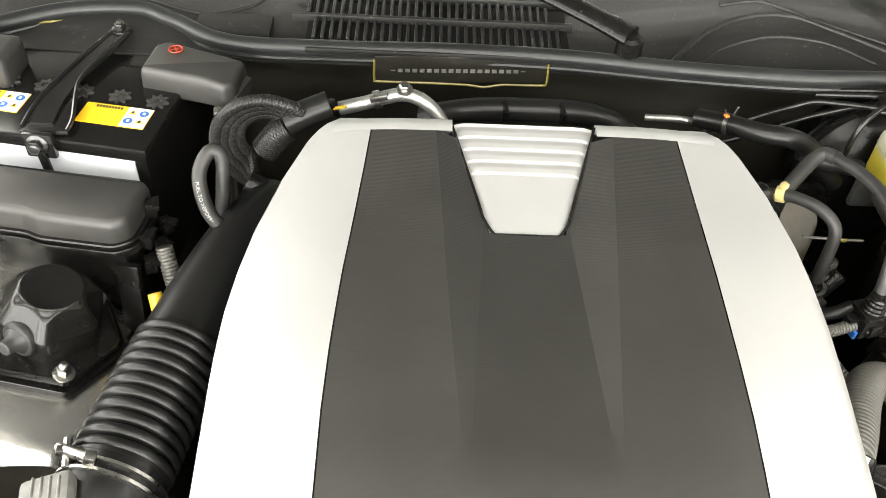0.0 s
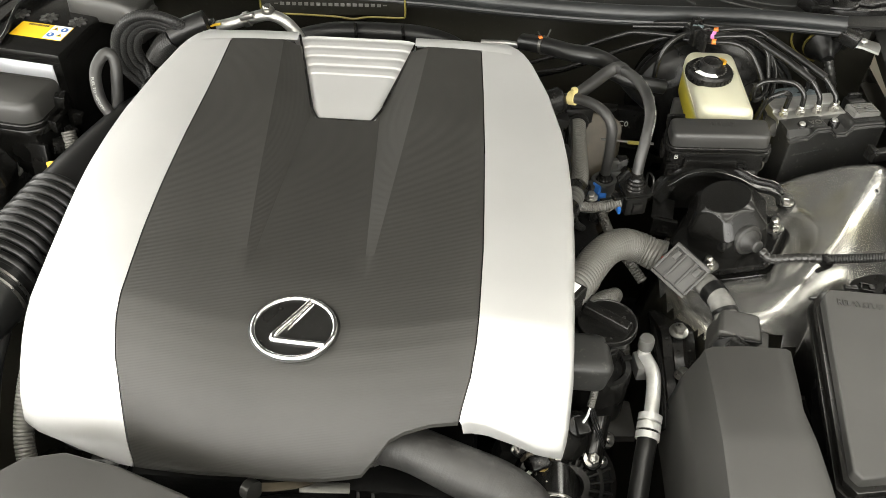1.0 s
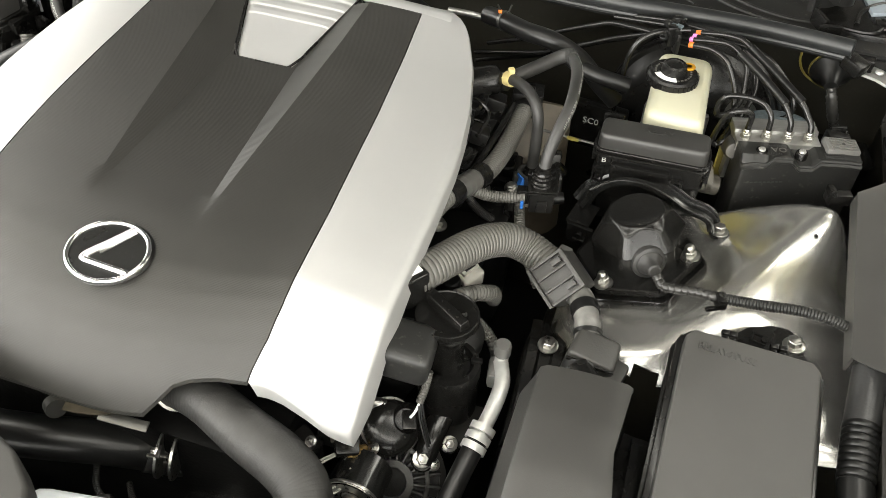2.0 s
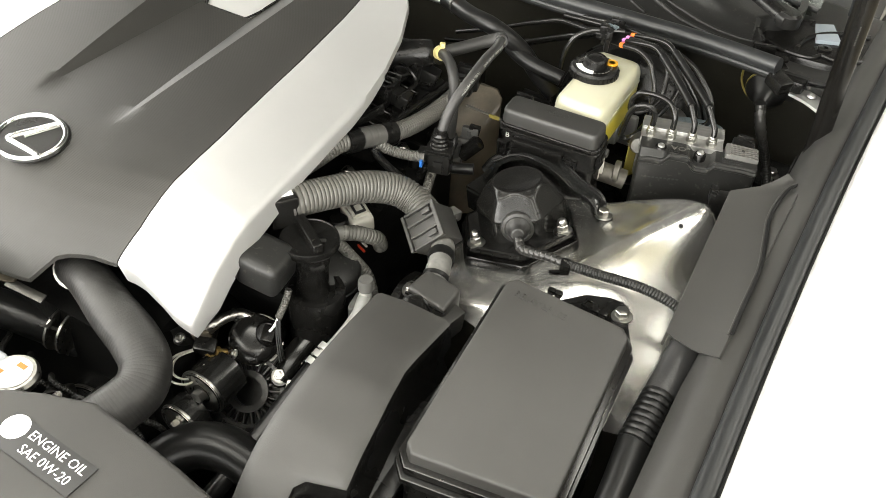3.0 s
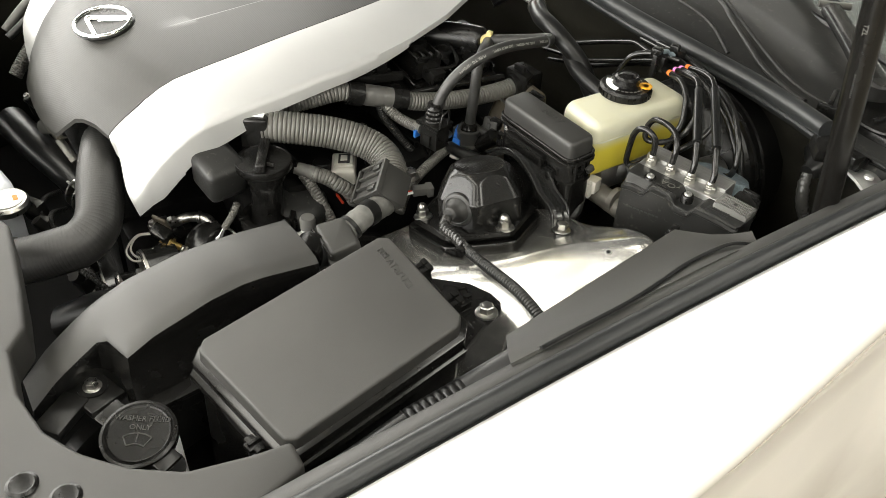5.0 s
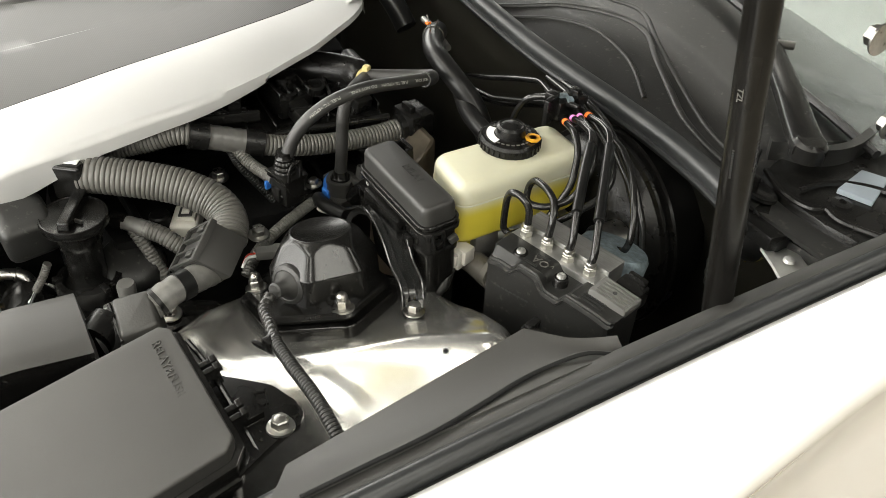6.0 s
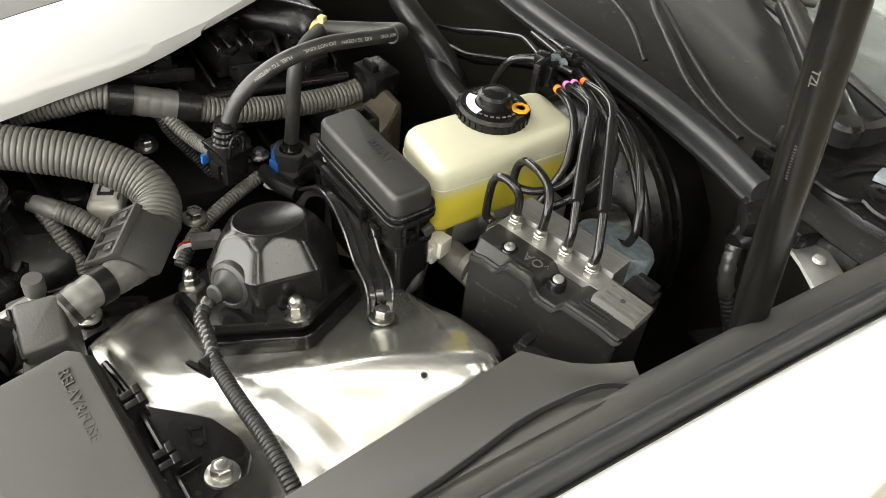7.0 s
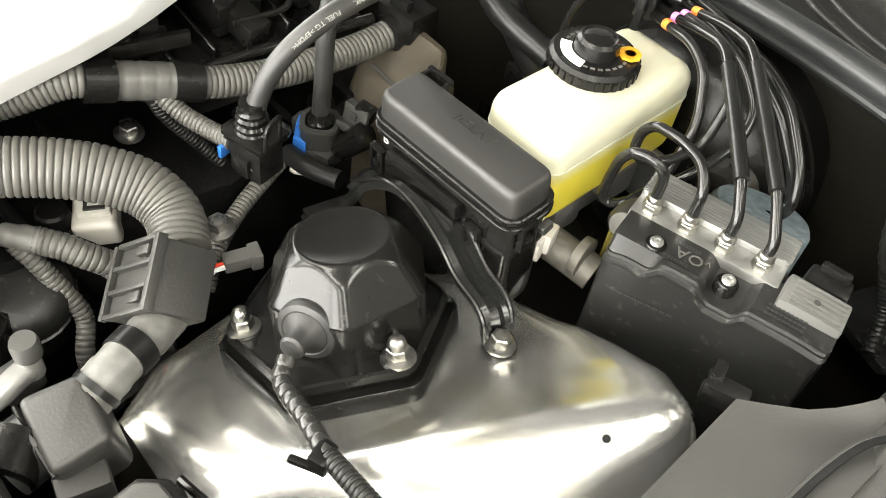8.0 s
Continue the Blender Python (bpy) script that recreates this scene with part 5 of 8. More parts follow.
part("collar", lathe([(0.0365, -0.030), (0.0392, -0.029), (0.0392, -0.022), (0.0365, -0.021)], 40, along((0.30, -0.06, 0.95), (0.338, 0.132, 0.733))), PLASTIC, pump)
solid("sound_block", rbox((0.056, 0.054, 0.048), (0.3130, 0.0400, 0.789), (4, 10, 8), 0.013, 4), COWL, (0.31, 0.06, 0.76), "black rounded plastic block at the cover's edge", "cover block")

# air conditioning pipe
ac = thing("coolant_pipe", (0.398, 0.06, 0.68), "bare aluminium service pipe with a crimped hose", "pipe")
part("pipe", tube([(0.398, 0.112, 0.722), (0.402, 0.102, 0.722), (0.4075, 0.085, 0.720), (0.4065, 0.059, 0.711), (0.4031, 0.0374, 0.703), (0.401, 0.026, 0.699)], 0.0088, 16, 0.005), PIPE_ALU, ac)
part("valve_cap", lathe([(0, 0), (0.0095, 0), (0.0098, 0.012), (0.0085, 0.016), (0, 0.0165)], 20, pose(0.398, 0.115, 0.735)), GREY_CONN, ac)
part("valve_stem", lathe([(0, 0), (0.008, 0), (0.008, 0.014), (0.006, 0.022), (0, 0.022)], 16, pose(0.398, 0.114, 0.715)), PIPE_ALU, ac)
part("flange", rbox((0.020, 0.030, 0.024), (0.396, 0.104, 0.712), (0, 0, 10), 0.005), ALU, ac)
for k in range(3):
    part("crimp", ring((0.4022 - 0.0018 * k, 0.0330 - 0.0100 * k, 0.7015 - 0.0042 * k), (0.17, 0.92, 0.36), 0.0105, 0.0080, 0.0038), PIPE_ALU, ac)
part("hose", tube([(0.400, 0.020, 0.6965), (0.3971, 0.0036, 0.690), (0.3926, -0.0191, 0.677), (0.384, -0.07, 0.650), (0.37, -0.15, 0.61)], 0.0118, 16, 0.008), RUBBER, ac)

# ---- coolant hoses at the front ----
upper = thing("coolant_hose", (0.17, -0.08, 0.68), "thick black rubber radiator hose bending round the front", "hose")
part("hose", tube([(0.060, -0.030, 0.700), (0.090, -0.048, 0.735), (0.131, -0.062, 0.745), (0.182, -0.079, 0.738), (0.226, -0.091, 0.728), (0.254, -0.105, 0.718), (0.266, -0.128, 0.708), (0.260, -0.157, 0.700), (0.246, -0.190, 0.690), (0.222, -0.235, 0.678)], lambda s: 0.0255 + 0.0035 * smooth((s - 0.2) / 0.3), 22, 0.004, pitch=0.0042, depth=0.00018), HOSE_RUBBER, upper)
part("clamp", join(ring((0.2395, -0.203, 0.687), (0.4, 0.85, 0.2), 0.0295, 0.010, 0.0012), rbox((0.014, 0.010, 0.008), (0.262, -0.212, 0.705), (0, 20, 40), 0.002)), ZINC, upper, "zinc hose clamp")
part("clamp", ring((0.078, -0.042, 0.722), (0.6, -0.4, 0.7), 0.0262, 0.010, 0.0012), ZINC, upper, "zinc hose clamp")
lower = thing("coolant_hose", (0.0, -0.10, 0.62), "thick black rubber hose with a spring clamp", "hose")
part("hose", tube([(-0.16, -0.135, 0.655), (-0.073, -0.118, 0.655), (0.0, -0.092, 0.642), (0.045, -0.070, 0.619), (0.072, -0.056, 0.604)], 0.025, 20, 0.008), RUBBER, lower)
part("sleeve", tube([(0.036, -0.0750, 0.6240), (0.078, -0.0530, 0.6005)], 0.0262, 22, 0.006), RUBBER_SOFT, lower, "dark grey clamp sleeve")
part("spring_clamp", join(*[ring((0.054 + 0.008 * k, -0.0655 + 0.0042 * k, 0.6140 - 0.0045 * k), (0.79, 0.42, -0.44), 0.0264, 0.0032, 0.0014, 32) for k in range(2)],
                          tube([(0.052, -0.082, 0.638), (0.056, -0.086, 0.647), (0.072, -0.078, 0.640), (0.074, -0.073, 0.630)], 0.0016, 8, 0.003), rbox((0.014, 0.010, 0.002), (0.060, -0.084, 0.643), (20, 20, 25), 0.0006), rbox((0.016, 0.003, 0.012), (0.068, -0.088, 0.630), (10, 20, 25), 0.0006)), ZINC, lower, "bright spring hose clamp")
part("pipe", tube([(0.072, -0.056, 0.604), (0.12, -0.030, 0.585)], 0.019, 18, 0.01), RUBBER, lower)
part("clamp", join(ring((0.068, -0.0855, 0.6477), (1, 0.25, -0.1), 0.0264, 0.003, 0.0012), ring((0.084, -0.0815, 0.6457), (1, 0.25, -0.1), 0.0264, 0.003, 0.0012), rbox((0.024, 0.004, 0.003), (0.076, -0.100, 0.6685), (0, 0, 15), 0.001), rbox((0.005, 0.016, 0.004), (0.076, -0.096, 0.6705), (0, 0, 15), 0.001)), ZINC, lower, "zinc spring clamp")

# pulleys, belt and alternator
def pulley(at, r, w, label):
    p = thing("pulley", at, label, "pulley", "belt pulleys")
    d = (0.0, -1.0, 0.0)
    part("wheel", lathe([(0, -w / 2), (r, -w / 2), (r, w / 2), (r - 0.004, w / 2 + 0.001), (r - 0.006, w / 2 - 0.006), (r * 0.45, w / 2 - 0.010), (r * 0.42, w / 2), (0, w / 2)], 40, along(d, at)), BLACKPAINT, p)
    part("rim", lathe([(r - 0.0045, w / 2), (r - 0.0005, w / 2 + 0.0008), (r + 0.0006, w / 2 - 0.002), (r + 0.0002, w / 2 - 0.004)], 40, along(d, at)), ZINC, p, "bright rim")
    part("face_ring", lathe([(r * 0.52, w / 2 - 0.009), (r * 0.56, w / 2 - 0.004), (r * 0.66, w / 2 - 0.004), (r * 0.70, w / 2 - 0.009)], 36, along(d, at)), ZINC, p, "bright inner ring")
    part("hub_bolt", bolt_bm((at[0], at[1] - w / 2 + 0.003, at[2]), d, 0.009), ZINC, p)
    return p


pulley((0.288, -0.044, 0.650), 0.031, 0.044, "black belt idler pulley with a bright rim")
pulley((0.276, -0.084, 0.616), 0.028, 0.026, "black belt pulley with a steel hub bolt")
pulley((0.14, -0.09, 0.52), 0.07, 0.03, "large black crank pulley")
hose("air_hose", [(0.28, -0.17, 0.60), (0.315, -0.125, 0.632), (0.36, -0.105, 0.640), (0.42, -0.10, 0.62)], 0.027, RUBBER, "black moulded rubber air hose", n=20)

alternator = thing("alternator", (0.31, 0.0, 0.54), "cast alternator with a slotted end housing", "alternator")
AL = along((0.25, -0.62, 0.74), (0.312, -0.012, 0.615))
SLOTTED = material("slotted_casting", (0.022, 0.0215, 0.020), 0.32, metal=0.5, grain=0.6, grain_size=160)
part("housing", lathe([(0, -0.09), (0.062, -0.09), (0.064, -0.01), (0.058, 0.0), (0, 0.0)], 40, AL), CAST, alternator)
part("hub_ring", lathe([(0.018, 0.0), (0.018, 0.012), (0.026, 0.012), (0.026, 0.0)], 30, AL), SLOTTED, alternator)
part("mid_ring", lathe([(0.040, 0.0), (0.040, 0.010), (0.0445, 0.010), (0.0445, 0.0)], 36, AL), SLOTTED, alternator)
part("outer_ring", lathe([(0.056, -0.004), (0.056, 0.006), (0.064, 0.003), (0.064, -0.008)], 40, AL), SLOTTED, alternator)
for k in range(22):
    bm = rbox((0.0042, 0.034, 0.011), (0, 0.041, 0.003), bevel=0.0012, seg=1)
    bm.transform(AL @ pose(0, 0, 0, 0, 0, 360 / 22 * k))
    part("rib", bm, SLOTTED, alternator)
for k in range(3):
    a = math.radians(20 + 120 * k)
    bm = bolt_bm((0.052 * math.cos(a), 0.052 * math.sin(a), 0.006), (0, 0, 1), 0.005)
    bm.transform(AL)
    part("housing_bolt", bm, ZINC, alternator)

# bracket arm and bolts between the filler and the alternator
stay = thing("engine_bracket", (0.34, 0.03, 0.60), "glossy black cast bracket with two bolts", "bracket")
part("arm", tube([(0.350, 0.070, 0.672), (0.344, 0.040, 0.655), (0.340, 0.014, 0.632)], 0.015, 14, 0.006, flat=0.7), GLOSS_BLACK, stay)
part("eye", lathe([(0, -0.02), (0.013, -0.02), (0.013, 0.006), (0.011, 0.008), (0, 0.008)], 22, along((0.25, -0.5, 0.8), (0.340, 0.015, 0.632))), GLOSS_BLACK, stay)
part("bolt", bolt_bm((0.3405, 0.0135, 0.6385), (0.25, -0.5, 0.8), 0.0072), ZINC, stay)
part("eye", lathe([(0, -0.02), (0.010, -0.02), (0.010, 0.004), (0, 0.006)], 20, along((0.25, -0.5, 0.8), (0.362, 0.048, 0.628))), GLOSS_BLACK, stay)
part("bolt", bolt_bm((0.3625, 0.047, 0.632), (0.25, -0.5, 0.8), 0.0062), ZINC, stay)
part("plate", prism([(0.345, 0.05), (0.40, 0.055), (0.395, 0.11), (0.36, 0.11)], 0.620, 0.632, 0.003), PLASTIC_TOP, stay)

# valve and solenoid bits between cover and filler
valve = thing("oil_control_valve", (0.28, 0.0, 0.62), "dark solenoid valve with thin pale wires", "valve")
part("body", lathe([(0, -0.03), (0.030, -0.03), (0.031, 0.012), (0.027, 0.016), (0.012, 0.018), (0, 0.018)], 30, along((0.35, -0.5, 0.7), (0.300, 0.020, 0.672))), GLOSS_BLACK, valve)
part("collar", lathe([(0.028, -0.022), (0.0325, -0.021), (0.0325, -0.016), (0.028, -0.015)], 30, along((0.35, -0.5, 0.7), (0.300, 0.020, 0.672))), ZINC, valve)
part("connector", rbox((0.026, 0.018, 0.018), (0.270, -0.032, 0.690), (20, 10, 30), 0.003), PLASTIC, valve)
part("wire", tube([(0.268, -0.040, 0.692), (0.248, -0.058, 0.680), (0.250, -0.070, 0.665), (0.270, -0.066, 0.664), (0.282, -0.048, 0.680)], 0.0014, 6, 0.004), PALE_CONN, valve)
part("wire", tube([(0.264, -0.040, 0.690), (0.241, -0.058, 0.676), (0.245, -0.075, 0.659), (0.272, -0.070, 0.660), (0.287, -0.046, 0.678)], 0.0014, 6, 0.004), PALE_CONN, valve)
part("bracket", rbox((0.022, 0.004, 0.024), (0.262, -0.028, 0.70), (20, 0, 30), 0.001), BROWN, valve)
part("bolt", bolt_bm((0.250, -0.012, 0.690), (0.1, -0.5, 0.8), 0.005), ZINC, valve)
valve = thing("sensor", (0.325, 0.03, 0.66), "dark sensor with a small corrugated lead", "sensor")
part("body", lathe([(0, 0), (0.016, 0), (0.017, 0.024), (0.012, 0.030), (0, 0.032)], 24, along((0.2, -0.6, 0.7), (0.312, 0.040, 0.672))), PLASTIC, valve)
part("socket", rbox((0.016, 0.022, 0.014), (0.322, 0.022, 0.692), (20, 0, 20), 0.002), PLASTIC, valve)
part("lead", tube([(0.334, 0.050, 0.752), (0.333, 0.042, 0.735), (0.330, 0.032, 0.718)], 0.0046, 10, pitch=0.0032, depth=0.001), LOOM, valve)
part("terminal", tube([(0.330, 0.031, 0.717), (0.327, 0.026, 0.706), (0.323, 0.022, 0.699)], 0.0017, 6, 0.003), WHITE_LABEL, valve)
for k in range(3):
    part("wire", tube([(0.329 + 0.002 * k, 0.031, 0.717), (0.335 + 0.003 * k, 0.020, 0.700), (0.350, 0.005 + 0.004 * k, 0.675)], 0.0011, 6, 0.004), RUBBER, valve)

bypass = thing("bypass_pipe", (0.28, 0.01, 0.66), "bent bare metal bypass pipe with a brass fitting", "pipe")
part("pipe", tube([(0.255, -0.010, 0.690), (0.262, 0.000, 0.698), (0.268, 0.012, 0.701), (0.278, 0.0265, 0.699), (0.293, 0.0300, 0.691), (0.302, 0.0265, 0.674), (0.304, 0.022, 0.655)], 0.0066, 14, 0.004), ZINC, bypass)
part("bead", join(ring((0.272, 0.0185, 0.7008), (0.55, 0.8, -0.05), 0.0066, 0.003, 0.0016, 18), ring((0.288, 0.0292, 0.6945), (0.9, 0.25, -0.4), 0.0066, 0.003, 0.0016, 18)), ZINC, bypass)
part("fitting", join(*[lathe([(0, z), (0.0072, z), (0.0076, z + 0.0015), (0.0072, z + 0.003), (0, z + 0.003)], 6, along((-0.3, -0.7, 0.5), (0.2800, -0.022, 0.676))) for z in (0.0, 0.005, 0.010)], lathe([(0, -0.01), (0.0045, -0.01), (0.0045, 0.018), (0, 0.0185)], 16, along((-0.3, -0.7, 0.5), (0.2800, -0.022, 0.676)))), BRASS, bypass, "dull brass fitting")
part("strap", strip_simple([(0.268, -0.034, 0.676), (0.280, -0.036, 0.672), (0.292, -0.030, 0.668), (0.298, -0.016, 0.664)], 0.008, 0.0016), ZINC, bypass)
for k in range(3):
    part("stud", bolt_bm((0.2930 + 0.006 * k, -0.012 + 0.012 * k, 0.672 - 0.010 * k), (-0.2, -0.6, 0.75), 0.0045), ZINC, bypass)

# small castings, pipes and leads low at the front of the engine
rng = random.Random(7)
for k, (cx, cy, cz) in enumerate(((0.215, -0.02, 0.655), (0.190, -0.045, 0.640), (0.235, 0.0, 0.66), (0.165, -0.115, 0.60), (0.115, -0.135, 0.595), (0.06, -0.145, 0.60), (0.02, -0.15, 0.605), (0.20, -0.13, 0.60), (-0.19, -0.09, 0.66), (-0.225, -0.06, 0.67))):
    boss = thing("engine_boss", (cx, cy, cz - 0.02), "small dark casting with a bolt at the engine's front", "engine part", "front castings")
    tilt = (rng.uniform(-25, 25), rng.uniform(-25, 25), rng.uniform(0, 90))
    part("block", rbox((rng.uniform(0.022, 0.04), rng.uniform(0.016, 0.03), 0.03), (cx, cy, cz), tilt, 0.004), SLOTTED, boss)
    part("lug", lathe([(0, -0.01), (0.008, -0.01), (0.008, 0.012), (0, 0.013)], 16, along((rng.uniform(-0.3, 0.3), -0.5, 0.8), (cx + 0.012, cy - 0.006, cz + 0.012))), SLOTTED, boss)
    if k % 2 == 0:
        part("bolt", bolt_bm((cx + 0.012, cy - 0.011, cz + 0.022), (0, -0.5, 0.8), 0.0045), ZINC, boss)
for k in range(5):
    x0 = -0.02 + 0.05 * k
    hose("front_lead", [(x0, -0.10 - 0.01 * k, 0.600), (x0 + 0.03, -0.135, 0.612 + 0.004 * k), (x0 + 0.07, -0.145 + 0.01 * k, 0.60), (x0 + 0.10, -0.12, 0.58)], 0.004, LOOM_DARK, "thin dark lead low at the engine's front", "cable", "front leads", n=8, pitch=0.0036, depth=0.0008)
hook = thing("lifting_eye", (-0.04, -0.09, 0.66), "yellow-plated steel lifting eye below the cover edge", "bracket")
part("loop", ring((-0.045, -0.099, 0.700), (0.8, -0.5, 0.2), 0.010, 0.012, 0.0018, 24), STEEL, hook)
part("strap", strip_simple([(-0.033, -0.098, 0.705), (-0.015, -0.094, 0.702), (0.010, -0.090, 0.706), (0.022, -0.088, 0.712)], 0.010, 0.002), BROWN, hook)
part("flat_bar", rbox((0.055, 0.012, 0.003), (0.035, -0.090, 0.700), (20, 8, 8), 0.001), STEEL, hook)

# washer filler
washer = thing("washer_filler", (0.628, -0.162, 0.64), "black washer fluid cap on a white neck", "filler cap")
WZ = pose(0.628, -0.162, 0.752, 6, 8, 0)
part("cap", lathe([(0, -0.010), (0.034, -0.010), (0.0355, -0.004), (0.0350, 0.001), (0.032, 0.002), (0.0305, 0.0005), (0.029, 0.002), (0.0275, 0.0008), (0, 0.0012)], 48, WZ), PLASTIC, washer)
part("tab", rbox((0.022, 0.024, 0.006), (0.660, -0.150, 0.744), (6, 8, 25), 0.003), PLASTIC, washer)
part("hinge_tab", rbox((0.026, 0.028, 0.006), (0.598, -0.175, 0.752), (6, 8, 25), 0.004), PLASTIC, washer)
part("neck", lathe([(0.030, -0.09), (0.0325, -0.03), (0.0325, -0.012)], 36, WZ), WHITE_LABEL, washer, "white plastic neck")
for k in range(7):
    part("bellows_ring", ring((0.648 + 0.002 * k, -0.150 - 0.002 * k, 0.716 - 0.006 * k), (0, 0, 1), 0.016, 0.004, 0.004, 20), RUBBER, washer)
for text, dy in (("WASHER FLUID", 0.015), ("ONLY", 0.006)):
    bm = letters(text, 0.0075, 0.0004)
    bm.transform(WZ @ pose(0, 0, 0, 0, 0, 57) @ pose(0, dy, 0.0014))
    part("lettering", bm, PLASTIC_TOP, washer, "raised lettering")
bm = join(tube([(-0.013, -0.004, 0), (-0.007, -0.001, 0), (0, 0, 0), (0.007, -0.001, 0), (0.013, -0.004, 0)], 0.0007, 6, 0.002), tube([(-0.013, -0.004, 0), (-0.008, -0.013, 0)], 0.0007, 6, 0.002),
          tube([(0.013, -0.004, 0), (0.008, -0.013, 0)], 0.0007, 6, 0.002), tube([(-0.008, -0.013, 0), (0, -0.011, 0), (0.008, -0.013, 0)], 0.0007, 6, 0.002), tube([(0, -0.009, 0), (0, 0.001, 0)], 0.0007, 6, 0.002))
bm.transform(WZ @ pose(0, 0, 0, 0, 0, 57) @ pose(0, 0, 0.0014))
part("screen_symbol", bm, PLASTIC_TOP, washer, "raised windscreen symbol")

# cover over the radiator support
PANEL = [(-0.80, -0.52), (-0.80, -0.20), (-0.62, -0.17), (-0.30, -0.165), (-0.262, -0.130), (-0.222, -0.120), (-0.160, -0.132), (-0.09, -0.156), (-0.04, -0.176), (0.01, -0.195), (0.045, -0.222), (0.07, -0.27), (0.16, -0.28), (0.215, -0.235), (0.25, -0.218), (0.30, -0.200), (0.342, -0.204),
         (0.42, -0.212), (0.475, -0.220), (0.50, -0.240), (0.56, -0.245), (0.62, -0.235), (0.66, -0.215), (0.695, -0.185), (0.722, -0.145), (0.733, -0.09), (0.736, -0.057), (0.766, -0.058), (0.782, -0.105), (0.80, -0.20), (0.80, -0.52)]
panel = thing("radiator_cover", (0, -0.3, 0.70), "black grained plastic cover over the radiator support", "cover")
part("panel", prism(PANEL, lambda x, y: 0.74, lambda x, y: 0.785 - 0.06 * max(0, -0.30 - y) + 0.012 * smooth((abs(x) - 0.5) / 0.2), 0.006, 0.0, 3), PLASTIC_TOP, panel)
part("oil_label", rbox((0.112, 0.036, 0.0010), (0.304, -0.269, 0.7860), (0, 0, -2), 0.0003), PRINT_DARK, panel, "black label with white lettering")
for text, dy in (("ENGINE OIL", 0.0085), ("SAE 0W-20", -0.0085)):
    bm = letters(text, 0.0138, 0.0002)
    bm.transform(pose(0.317, -0.269, 0.7868, 0, 0, -2) @ pose(0, dy * 0.9, 0))
    part("lettering", bm, WHITE_LABEL, panel, "white printed words")
part("oil_symbol", lathe([(0, 0), (0.014, 0), (0.014, 0.0003), (0, 0.0003)], 24, pose(0.262, -0.262, 0.7866)), WHITE_LABEL, panel, "white round spot")
for px, py in ((0.70, -0.235), (0.672, -0.262), (0.45, -0.30)):
    part("push_clip", lathe([(0, 0), (0.012, 0), (0.013, 0.0025), (0.010, 0.004), (0.006, 0.003), (0, 0.0035)], 24, pose(px, py, 0.794)), PLASTIC, panel)

# coolant expansion tank beyond the cover
tank = thing("coolant_tank", (0.10, -0.22, 0.60), "milky coolant tank with a white warning label cap", "coolant tank")
part("body", rbox((0.12, 0.07, 0.12), (0.065, -0.215, 0.66), (0, 0, 10), 0.02, 3), WHITE_BAND, tank)
part("cap", lathe([(0, 0), (0.028, 0), (0.029, 0.008), (0.026, 0.012), (0, 0.0125)], 32, pose(0.138, -0.190, 0.700)), ZINC, tank)
part("cap_label", lathe([(0, 0), (0.022, 0), (0.022, 0.0006), (0, 0.0006)], 32, pose(0.138, -0.190, 0.7126)), WHITE_LABEL, tank, "white and orange warning label")
part("warning_mark", join(rbox((0.012, 0.006, 0.0006), (0.141, -0.178, 0.7135), bevel=0), rbox((0.010, 0.008, 0.0006), (0.125, -0.197, 0.7135), bevel=0)), ORANGE, tank)

# ---- behind the conduit: coils, harness, fuel line ----
coil_group = "ignition coils"
for k, (cx, cy) in enumerate(((0.270, 0.258), (0.395, 0.262), (0.300, 0.345))):
    solid("coil_bolt", bolt_bm((cx, cy, 0.764), (0.1, 0, 1), 0.0078), ZINC, (cx, cy, 0.764), "zinc-plated flange bolt on the engine", "bolt", "engine bolts")
loom = thing("engine_loom", (0.30, 0.30, 0.78), "grey corrugated engine loom with taped junctions", "wiring loom")
LOOMPTS = [(0.238, 0.080, 0.818), (0.262, 0.130, 0.829), (0.278, 0.180, 0.838), (0.288, 0.215, 0.845), (0.295, 0.245, 0.8375), (0.303, 0.275, 0.8295), (0.314, 0.32, 0.818), (0.318, 0.38, 0.808), (0.318, 0.44, 0.804), (0.319, 0.484, 0.808)]
part("run", tube(LOOMPTS, 0.0125, 18, pitch=0.0044, depth=0.0014), LOOM, loom)
part("taped_junction", tube([(0.2935, 0.241, 0.8385), (0.307, 0.289, 0.8262)], 0.0143, 20, pitch=0.011, depth=0.0006), TAPE, loom)
part("holder", tube([(0.2905, 0.225, 0.8432), (0.2950, 0.245, 0.8378)], 0.0158, 18, 0.006), PLASTIC, loom)
part("holder", tube([(0.3052, 0.283, 0.8276), (0.3105, 0.303, 0.8225)], 0.0158, 18, 0.006), PLASTIC, loom)
part("holder_tab", join(rbox((0.006, 0.085, 0.012), (0.284, 0.266, 0.850), (0, 0, -12), 0.0015), rbox((0.005, 0.017, 0.030), (0.272, 0.243, 0.860), (0, 0, -12), 0.0015), rbox((0.005, 0.015, 0.034), (0.279, 0.283, 0.858), (0, 0, -12), 0.0015),
                        rbox((0.012, 0.010, 0.010), (0.277, 0.264, 0.854), (0, 0, -12), 0.0015), rbox((0.005, 0.070, 0.022), (0.272, 0.262, 0.844), (0, 0, -12), 0.0015)), PLASTIC, loom, "castellated holder")
